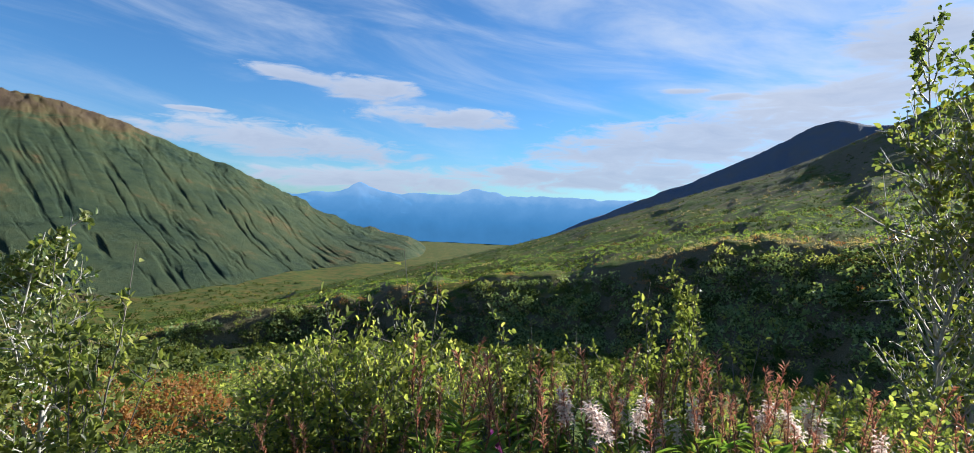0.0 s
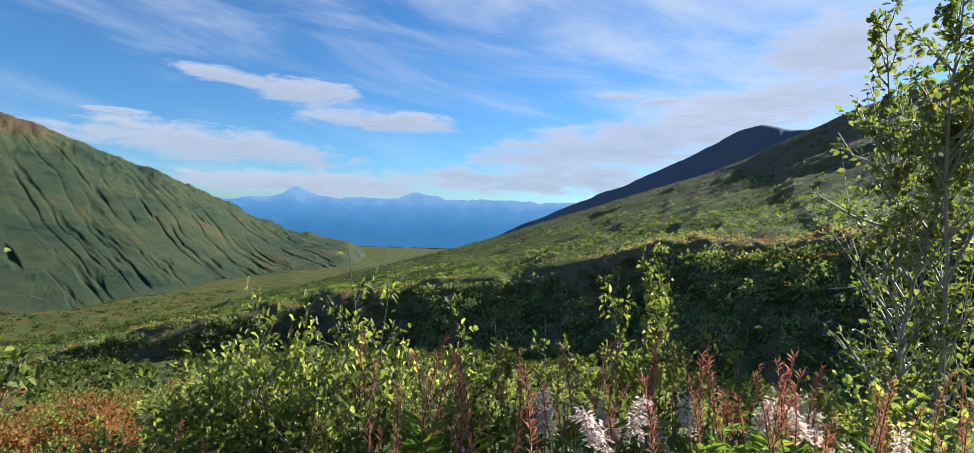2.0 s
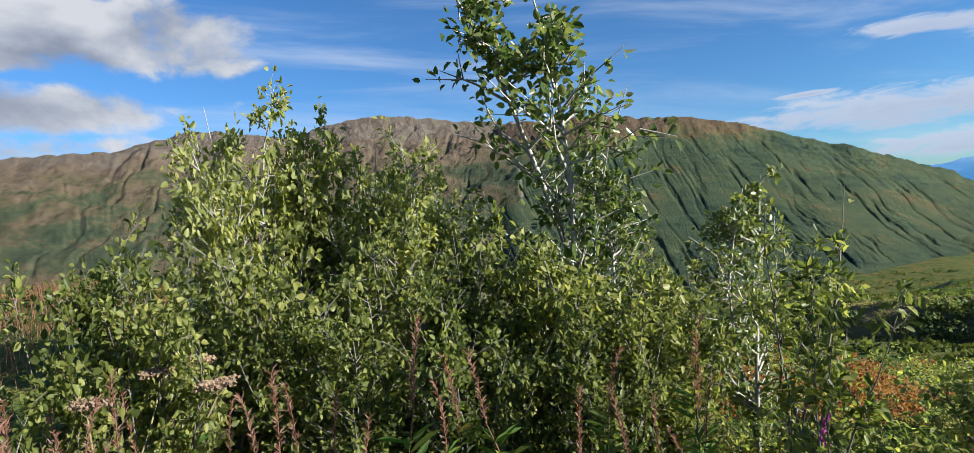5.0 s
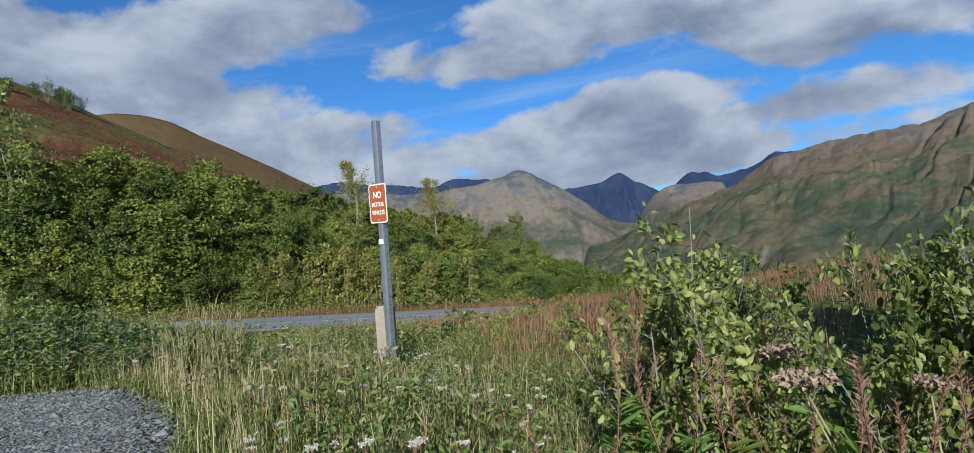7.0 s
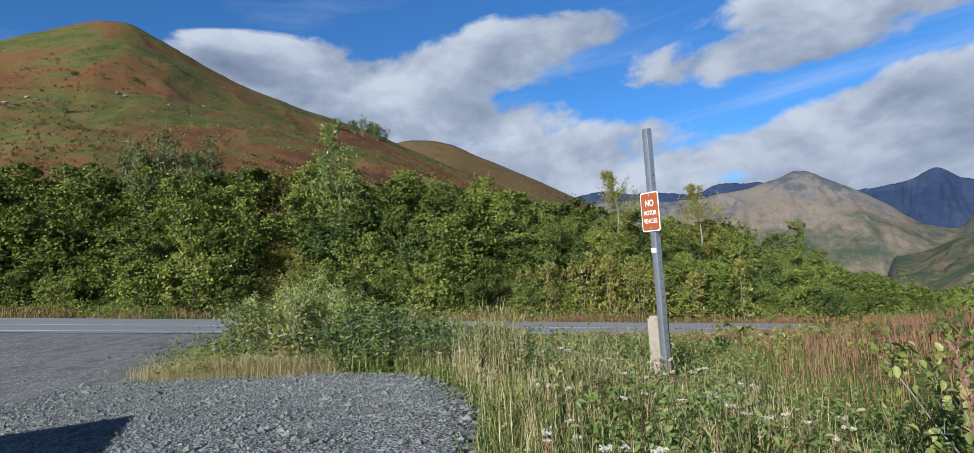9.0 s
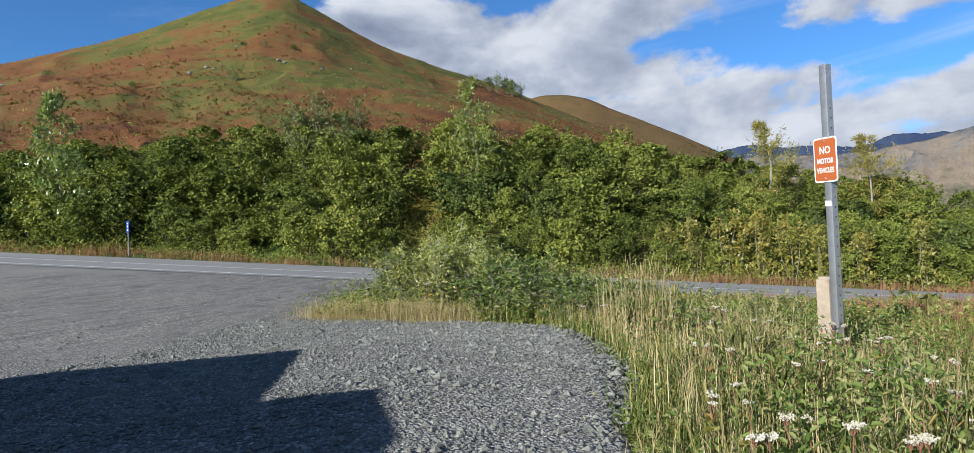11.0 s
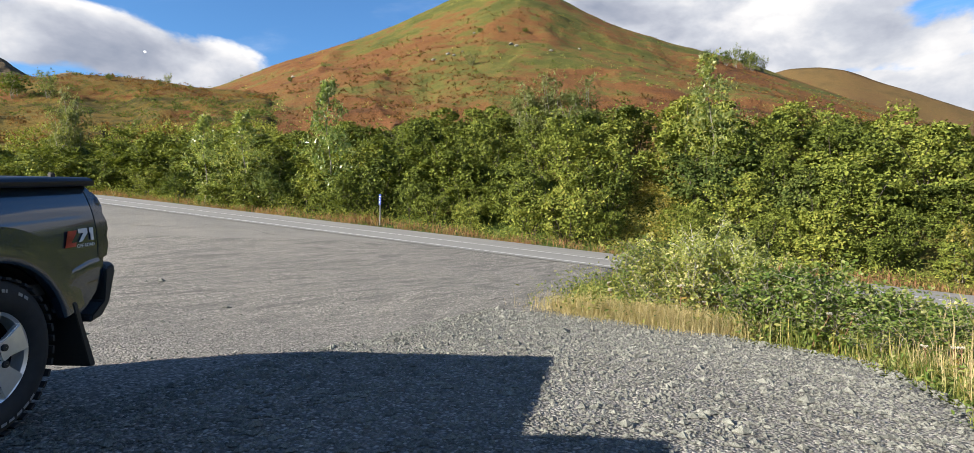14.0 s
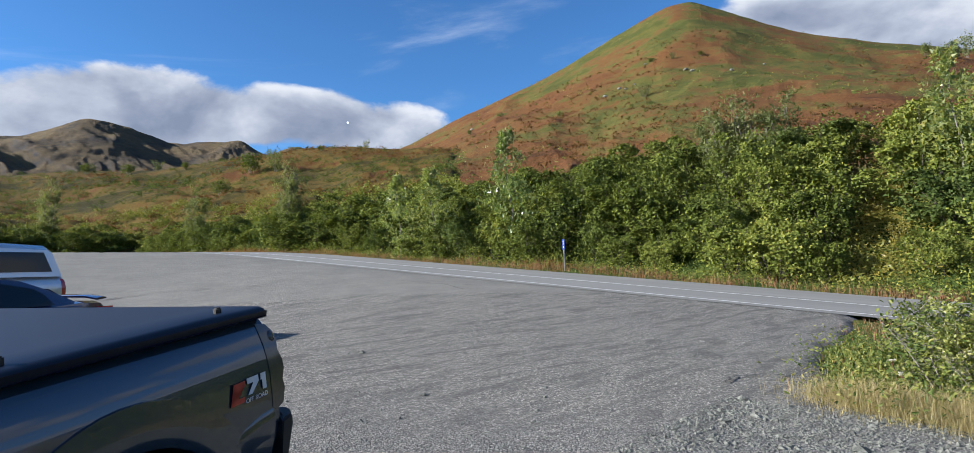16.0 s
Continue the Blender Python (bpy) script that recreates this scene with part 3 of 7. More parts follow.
def build_ground():
    rr = np.concatenate([[0.0], np.geomspace(0.6, 4200, 150)])
    aa = np.radians(np.arange(0, 360, 0.75))
    R, A = np.meshgrid(rr, aa, indexing="ij")
    x, y = -np.sin(A) * R, np.cos(A) * R
    z = height(x, y)
    # the beds of the lot and the road lie below their surfaces
    bed = np.maximum(smoothstep(0.0, 0.6, lot_depth(x, y)), smoothstep(4.0, 3.4, np.abs(x - (ROAD_IN + ROAD_OUT) / 2)) * (y > -85) * (y < 70))
    z = z - 0.25 * bed
    me = grid_mesh("ground", np.stack([x, y, z], -1).reshape(-1, 3), len(rr), len(aa), M_MEADOW, wrap=True)
    structure(new("ground", me), "rough green and rusty meadow ground sloping into the valley", "ground")


def build_lot():
    xs, ys = np.arange(-20.6, 14.2, 0.2), np.arange(-75.0, 1.6, 0.2)
    X, Y = np.meshgrid(xs, ys, indexing="ij")
    d = np.where(X < -19.0, np.maximum(lot_depth(X, Y), 1.0) * (Y < -5.0) + lot_depth(X, Y) * (Y >= -5.0), lot_depth(X, Y))
    wob = (fbm(X * 1.7, Y * 1.7, 11) - 0.5) * 0.5
    Z = height(X, Y) + 0.03 + (fbm(X * 0.8, Y * 0.8, 12) - 0.5) * 0.05 * smoothstep(-20.0, -18.5, X) - 0.2 * smoothstep(0.12, -0.12, d + wob)
    cols = len(ys)
    keep = (d + wob > -0.25)
    i, j = np.meshgrid(np.arange(len(xs) - 1), np.arange(cols - 1), indexing="ij")
    use = keep[:-1, :-1] & keep[1:, :-1] & keep[:-1, 1:] & keep[1:, 1:]
    i, j = i[use], j[use]
    quads = np.stack([i * cols + j, (i + 1) * cols + j, (i + 1) * cols + j + 1, i * cols + j + 1], 1)
    used, inverse = np.unique(quads, return_inverse=True)
    verts = np.stack([X, Y, Z], -1).reshape(-1, 3)[used]
    structure(new("parking_lot", quad_mesh("parking_lot", verts, inverse.reshape(-1, 4), M_LOT, True)), "grey loose gravel and worn asphalt turnout beside the road", "parking lot")


def strip(name, x0, x1, y0, y1, lift, mat, label, category, step=1.0, wide=6):
    ys, xs = np.arange(y0, y1 + step, step), np.linspace(x0, x1, wide)
    Y, X = np.meshgrid(ys, xs, indexing="ij")
    Z = height(X, Y) + lift
    ob = new(name, grid_mesh(name, np.stack([X, Y, Z], -1).reshape(-1, 3), len(ys), len(xs), mat))
    return structure(ob, label, category)


build_ground()
build_lot()
strip("road", ROAD_OUT, ROAD_IN + 0.1, -84, 66, 0.05, M_ROAD, "worn grey two-lane asphalt road climbing past the turnout", "road")
for xa, xb in [(-21.06, -20.93), (-24.1, -23.97)]:
    strip("edge_line", xa, xb, -82, 64, 0.058, M_STRIPE, "thin white painted line along the road", "road marking", wide=2)


TURN, TILT = 2.26, 0.95


def sector(name, label, mat, span, rings, steps, seed=0, rough=0.0, spur=(0.0, 8.0), crest=0.0, n_az=260, category="mountain", slant=0.3, taper=3.0, bend=1.6, along_slope=0.8, cut=0.0, skew=False):
    """A hill or mountain seen from the lot: rings of (distance by yaw, elevation by yaw) from the foot over the crest to the back.
    spur: height in metres of the gullies that run down the slope, and how many degrees apart.
    skew: the table is of the valley side, whose directions are turned and tilted by TURN and TILT."""
    az = np.linspace(span[0], span[1], n_az)
    line_r, line_z = [], []
    for far, elev in rings:
        d = curve(far, az) if isinstance(far, list) else np.full(n_az, float(far))
        e = curve(elev, az) if isinstance(elev, list) else np.full(n_az, float(elev))
        e = e - TILT * np.cos(np.radians(az - 34)) * skew
        line_r.append(d)
        line_z.append(0.9 + d * np.tan(np.radians(e)))
    line_r, line_z = np.array(line_r), np.array(line_z)
    true = np.radians(az - TURN * skew)
    foot_x, foot_y = -np.sin(true) * line_r[0], np.cos(true) * line_r[0]
    line_z[0] = np.minimum(line_z[0], height(foot_x, foot_y) - 0.8 - 0.004 * line_r[0])
    u = np.concatenate([np.linspace(k, k + 1, n, endpoint=False) for k, n in enumerate(steps)] + [[float(len(steps))]])
    k = np.minimum(u.astype(int), len(steps) - 1)
    f = (u - k)[:, None]
    R = line_r[k] * (1 - f) + line_r[k + 1] * f
    Z = line_z[k] * (1 - f) + line_z[k + 1] * f
    A = np.radians(az)[None, :] + 0 * R
    top = np.abs(u - (len(rings) - 2))[:, None]
    body = np.clip(top * 3, 0, 1) * np.clip((u[:, None]) * 4, 0, 1)
    deg = np.degrees(A)
    warp = (fbm(deg / spur[1] * 0.7 + 30, u[:, None] * 1.3 + 0 * R, seed + 40) - 0.5) * bend
    gully = ridged(deg / spur[1] - slant * u[:, None] + warp + 100, u[:, None] * along_slope + 0 * R, seed, 4, 0.45) - 0.62
    if cut:
        # narrow ravines between smooth ribs
        gully = np.clip((gully + 0.62 - cut) / (1 - cut), 0, 1) ** 1.2 * 1.5 + gully * 0.35
    x, y = -np.sin(true)[None, :] * R, np.cos(true)[None, :] * R
    size = R.mean() * 0.12
    Z = Z + gully * spur[0] * body + (fbm(x / size, y / size, seed + 9, 6, 0.55) - 0.5) * rough * (0.25 + 0.75 * body)
    Z = Z + (fbm(deg * 0.55 + 50, u[:, None] * 3 + 0 * R, seed + 21, 5, 0.55) - 0.5) * crest * np.exp(-(top * 2.5) ** 2)
    edge = np.minimum(np.abs(az - span[0]), np.abs(az - span[1]))
    Z = Z - (0.16 * R) * (1 - smoothstep(0, taper, edge))[None, :]
    ob = new(name, grid_mesh(name, np.stack([x, y, Z], -1).reshape(-1, 3), len(u), n_az, mat))
    structure(ob, label, category)
    return np.stack([x, y, Z], -1), u


# the great green mountain across the valley and its brown shoulder
RIDGE_A = [(47.5, 0.3), (44.7, 2.1), (40.1, 3.7), (35.8, 5.6), (29.6, 8.0), (23.6, 8.2), (18.6, 9.3), (14.7, 9.8), (8.2, 9.1), (1.1, 10.4), (-5, 10.0), (-12, 9.0), (-20.4, 8.5)]
RIDGE_B = [(2, 9.2), (-5, 9.4), (-12, 8.6), (-20.4, 8.5), (-26.8, 7.4), (-30, 7.0), (-35.9, 5.1), (-40.9, 3.0), (-46.2, 0.8), (-51.9, -1.8), (-57.8, -3.3), (-61.7, -4.1), (-66, -5.2)]
sector("mountain_brown", "brown and green mountainside with a rocky crest across the valley", M_BROWNMTN, (52, -16),
       [([(52, 1300), (20, 950), (-16, 850)], [(52, -2.5), (47.5, -1.5), (35, -5.2), (10, -8.5), (-16, -10.5)]),
        ([(52, 1750), (20, 1500), (-16, 1350)], [(52, -1.6), (47.5, -0.6), (40, 1.2), (29.6, 3.4), (14.7, 4.0), (-16, 3.6)]),
        ([(52, 2300), (20, 2200), (-16, 2100)], RIDGE_A), ([(52, 2900), (-16, 2900)], 1.0)], (70, 80, 8), 3, 90, (-8, 2.2), 34, 620, slant=-2.2, bend=1.6, along_slope=1.2, cut=0.6, skew=True)
sector("mountain_green", "steep green mountain with dark gullies and a brown craggy crest", M_GREENMTN, (-2, -68),
       [([(-2, 860), (-23, 760), (-41, 950), (-58, 1420), (-68, 1800)], [(-2, -10.5), (-23, -11.6), (-31, -10.4), (-41, -8.3), (-50, -7.2), (-58, -5.2), (-68, -5.4)]),
        ([(-2, 1250), (-23, 1150), (-41, 1300), (-58, 1650), (-68, 1950)], [(-2, 2.5), (-23, -1.4), (-31, -1.6), (-41, -2.2), (-50, -4.0), (-58, -4.2), (-68, -5.3)]),
        ([(-2, 1950), (-23, 1700), (-41, 1750), (-58, 1950), (-68, 2100)], RIDGE_B), ([(-2, 2500), (-68, 2400)], -3.0)], (100, 100, 8), 17, 16, (-3.8, 0.9), 26, 860, slant=5.6, bend=1.1, along_slope=1.1, cut=0.7, taper=11.0, skew=True)
# the range far down the valley, blue with painted haze, and the plain before it
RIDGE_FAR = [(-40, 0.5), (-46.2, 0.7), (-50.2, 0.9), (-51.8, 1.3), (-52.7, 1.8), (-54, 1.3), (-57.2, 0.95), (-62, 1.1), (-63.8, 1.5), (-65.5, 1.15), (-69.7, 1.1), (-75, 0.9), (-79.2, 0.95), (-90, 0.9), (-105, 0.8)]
sector("backdrop_range", "mountain range far down the valley, blue haze painted and glowing", M_FAR, (-38, -105), [(3700, -3.3), (3800, -1.2), (3950, RIDGE_FAR), (4100, -2.0)], (6, 24, 4), 31, 30, (25, 3.0), 40, 420, skew=True)
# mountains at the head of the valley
sector("mountain_head_shaded", "peaks at the valley head, cloud shade painted on in slate blue", M_SHADEDMTN, (84, 20),
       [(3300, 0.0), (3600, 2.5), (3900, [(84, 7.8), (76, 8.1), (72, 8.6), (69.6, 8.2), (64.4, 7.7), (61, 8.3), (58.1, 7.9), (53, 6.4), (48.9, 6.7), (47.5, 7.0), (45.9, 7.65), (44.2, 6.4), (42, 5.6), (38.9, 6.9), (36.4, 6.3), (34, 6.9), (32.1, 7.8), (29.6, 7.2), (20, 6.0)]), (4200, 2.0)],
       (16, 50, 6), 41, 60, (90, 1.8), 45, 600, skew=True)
sector("mountain_head", "bare tan and grey mountains at the valley head", M_HEADMTN, (84, 34),
       [(2300, [(84, 0), (60, -0.8), (48, -1.6), (34, -1.8)]), (2700, [(84, 4), (60, 3.8), (50, 2.6), (46, 0.9), (44, 1.0), (41, 3.4), (34, 3.0)]),
        (3100, [(84, 7.0), (70, 7.5), (64, 7.2), (60, 7.5), (57, 8.1), (55.6, 8.6), (52, 7.0), (49.5, 5.2), (47.2, 3.4), (45, 2.9), (43, 5.0), (40, 6.0), (37, 5.7), (34, 4.0)]), (3250, 0.0)],
       (24, 50, 6), 47, 60, (60, 3.0), 18, 420, skew=True)
# rounded hills above the road
HILL = [(168, 1.0), (156, 5.5), (150, 8.4), (146, 10.0), (140.6, 11.5), (134.6, 14.3), (124.7, 18.3), (118.6, 21.1), (115.1, 22.5), (112.8, 22.8), (110.2, 21.9), (105.7, 19.7), (100.6, 17.7), (92, 14.8), (88, 13.0), (82, 10.3), (75, 7.0)]
HILL_at = sector("hill", "steep cone-shaped hill of green turf and rust-red heath", M_HILL, (168, 70),
       [(50, [(168, -8.0), (156, -6.0), (150, -2.0), (140, 4.6), (125, 6.8), (105, 7.6), (82, 5.4), (70, 2.0)]), (85, [(168, -7.0), (156, -4.0), (150, 1.5), (140, 8.0), (125, 10.0), (105, 10.6), (92, 9.6), (80, 7.0), (70, 3.0)]),
        (150, [(168, -4.0), (156, 1.5), (150, 6.0), (140, 10.2), (125, 14.4), (113, 16.2), (100, 14.6), (90, 11.8), (80, 8.4), (70, 4)]), (255, HILL), (420, 6.0)], (24, 40, 50, 12), 53, 4.0, (3.0, 9.0), 0.8, 360, "hill")
sector("hill_brown", "rounded bare brown hill behind the heath slope", M_BROWNHILL, (100, 68),
       [(300, [(100, 10), (85, 9), (75, 6.5), (68, 3)]), (480, [(100, 13), (90.4, 13.6), (88, 13.95), (84.5, 13.5), (81.5, 12.1), (75.6, 9.2), (68, 5)]), (640, 4.0)], (40, 10), 59, 8, (5, 7.0), 1.0, 160, "hill")
HEATH_RIDGE_at = sector("heath_ridge", "low heath ridge of yellow, green and rusty shrubs", M_HEATH, (205, 128),
       [([(205, 115), (172, 105), (150, 72), (132, 52)], [(205, 3), (172, 3.2), (150, 5.0), (132, 6.0)]), ([(205, 150), (172, 140), (150, 100), (132, 80)], [(205, 5), (172, 5.6), (150, 7.8), (132, 9.0)]), ([(205, 230), (172, 215), (150, 160), (132, 130)], [(205, 7), (171.8, 7.9), (168, 8.5), (160.6, 9.2), (154, 10.5), (144.8, 11.7), (140.6, 11.5), (132, 12.0)]), (300, 5.5)],
       (20, 40, 8), 61, 3.0, (2.5, 7.0), 0.7, 260, "hill", taper=8.0)
sector("mountain_grey", "dark grey rocky mountain with sunlit brown flanks beyond the heath", M_GREYMTN, (190, 143),
       [(1100, 6.0), (1500, 8.6), (1900, [(190, 10.0), (178, 10.2), (171.8, 10.8), (169.6, 11.3), (166.4, 12.7), (163.8, 12.3), (159.2, 11.4), (155.2, 11.7), (152.6, 10.9), (149.8, 11.6), (147, 10.6), (143, 9.5)]), (2300, 5.0)],
       (50, 60, 8), 67, 45, (26, 3.6), 14, 420, slant=1.2, bend=1.5)
# the spur beyond the gully: a dark scarp, a grassy bench, the long slope above and the peak behind
SPUR_at = sector("spur", "sloping spur with a shaded shrubby scarp and a sunlit grassy bench", M_SPUR, (-24, -150),
       [([(-24, 106), (-48, 104), (-62, 92), (-76, 74), (-102, 50), (-150, 45)], [(-24, -14.5), (-36, -14.5), (-52, -14.2), (-76, -12.5), (-100, -10.2), (-150, -6)]),
        ([(-24, 112), (-60, 112), (-102, 82), (-150, 70)], [(-24, -13.0), (-30.6, -11.9), (-36, -11.1), (-52, -8.6), (-64, -6.9), (-75.6, -5.7), (-86.4, -2.9), (-102, -1.8), (-150, 2)]),
        ([(-24, 180), (-60, 200), (-102, 150), (-150, 120)], [(-24, -12.2), (-36, -10.8), (-52, -8.0), (-64, -5.9), (-75.6, -3.6), (-86.4, -1.0), (-102, 2.0), (-150, 8)]),
        ([(-24, 300), (-60, 460), (-102, 330), (-150, 200)], [(-24, -12.6), (-36, -10.8), (-45, -9.0), (-52, -7.4), (-63.8, -4.7), (-69.8, -3.1), (-75.6, -1.2), (-81.1, 0.6), (-86.3, 2.3), (-91.2, 3.8), (-95.6, 5.7), (-99.6, 7.6), (-104, 9.4), (-115, 11), (-150, 11)]),
        ([(-24, 500), (-60, 800), (-150, 500)], [(-24, -13), (-60, -7), (-104, 4), (-150, 8)])], (34, 28, 44, 8), 71, 3.5, (2.0, 5.0), 0.8, 420, "hill", skew=True)
sector("mountain_side", "brown peak standing behind the valley slope, blue with painted haze", M_HAZEDMTN, (-66, -125),
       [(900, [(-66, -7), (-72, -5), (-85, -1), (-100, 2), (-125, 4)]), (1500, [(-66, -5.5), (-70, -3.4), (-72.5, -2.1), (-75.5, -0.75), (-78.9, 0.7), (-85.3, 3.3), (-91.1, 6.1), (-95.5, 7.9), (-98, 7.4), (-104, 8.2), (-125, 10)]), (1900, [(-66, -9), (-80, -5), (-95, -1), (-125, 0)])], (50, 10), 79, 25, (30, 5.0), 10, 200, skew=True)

# ---- growth ----
def thing(name, at, label, category, group="", kind="", turn=0.0):
    ob = new(name)
    ob.empty_display_size = 0.2
    ob.matrix_world = pose(at[0], at[1], at[2], 0, 0, turn)
    return tagged(ob, label, category, group, kind)


def child(name, me, parent, label=""):
    ob = new(name, me)
    ob.parent = parent
    return tagged(ob, label)


class Tubes:
    """Collects tapered tubes into one mesh."""

    def __init__(self, sides=5):
        self.v, self.f, self.n, self.sides = [], [], 0, sides

    def add(self, pts, radii, sides=None):
        s = sides or self.sides
        pts = np.asarray(pts, float)
        for k, p in enumerate(pts):
            d = pts[min(k + 1, len(pts) - 1)] - pts[max(k - 1, 0)]
            d = d / (np.linalg.norm(d) + 1e-9)
            a = np.cross(d, (0.3, 0.9, 0.2))
            a = a / (np.linalg.norm(a) + 1e-9)
            b = np.cross(d, a)
            ang = np.arange(s) * 2 * math.pi / s
            self.v.append(p + radii[k] * (np.cos(ang)[:, None] * a + np.sin(ang)[:, None] * b))
        for k in range(len(pts) - 1):
            for i in range(s):
                j = (i + 1) % s
                o = self.n + k * s
                self.f.append((o + i, o + j, o + s + j, o + s + i))
        self.n += len(pts) * s

    def mesh(self, name, mat):
        return quad_mesh(name, np.concatenate(self.v), np.array(self.f), mat, True)


def leaves_mesh(name, at, out, size, mat, rng, wide=0.6, fine=False, fold=0.18, jitter=0.7, face=None):
    """Leaves at points, pointing roughly along out, folded at the midrib."""
    n = len(at)
    d = out + rng.normal(0, jitter, (n, 3))
    d /= np.linalg.norm(d, axis=1, keepdims=True) + 1e-9
    up = np.array([0, 0, 1.0]) + rng.normal(0, 0.8, (n, 3)) if face is None else face + rng.normal(0, 0.33, (n, 3))
    side = np.cross(d, up)
    side /= np.linalg.norm(side, axis=1, keepdims=True) + 1e-9
    nor = np.cross(side, d)
    L = (size * rng.uniform(0.65, 1.3, n))[:, None]
    Wd = L * wide * 0.5
    base, tip = at, at + d * L - nor * L * 0.12
    if not fine and np.mean(size) > 0.09:
        # far leaves: one triangle each
        v = np.stack([at + side * Wd, tip, at - side * Wd], 1).reshape(-1, 3)
        return quad_mesh(name, v, np.arange(n * 3).reshape(-1, 3), mat, False)
    if not fine:
        l, r = at + d * L * 0.45 + side * Wd + nor * L * fold, at + d * L * 0.45 - side * Wd + nor * L * fold
        v = np.stack([base, l, tip, r], 1).reshape(-1, 3)
        i = np.arange(n)[:, None] * 4
        f = np.concatenate([i + [0, 1, 2], i + [0, 2, 3]], 1).reshape(-1, 3)
        return quad_mesh(name, v, f, mat, False)
    l1, r1 = at + d * L * 0.28 + side * Wd * 0.85 + nor * L * fold * 0.8, at + d * L * 0.28 - side * Wd * 0.85 + nor * L * fold * 0.8
    l2, r2 = at + d * L * 0.68 + side * Wd * 0.8 + nor * L * fold * 0.5, at + d * L * 0.68 - side * Wd * 0.8 + nor * L * fold * 0.5
    v = np.stack([base, l1, l2, tip, r2, r1], 1).reshape(-1, 3)
    i = np.arange(n)[:, None] * 6
    f = np.concatenate([i + [0, 1, 2, 3], i + [0, 3, 4, 5]], 1).reshape(-1, 4)
    return quad_mesh(name, v, f, mat, True)


def bough(rng, start, way, length, bend, n=5):
    pts, p, d = [np.array(start, float)], np.array(start, float), np.array(way, float)
    for _ in range(n):
        d = d / np.linalg.norm(d) + rng.normal(0, 0.13, 3) + np.array([0, 0, bend])
        p = p + d / np.linalg.norm(d) * length / n
        pts.append(p.copy())
    return np.array(pts)


def along(pts, t):
    k = t * (len(pts) - 1)
    i = min(int(k), len(pts) - 2)
    return pts[i] + (pts[i + 1] - pts[i]) * (k - i), pts[i + 1] - pts[i]


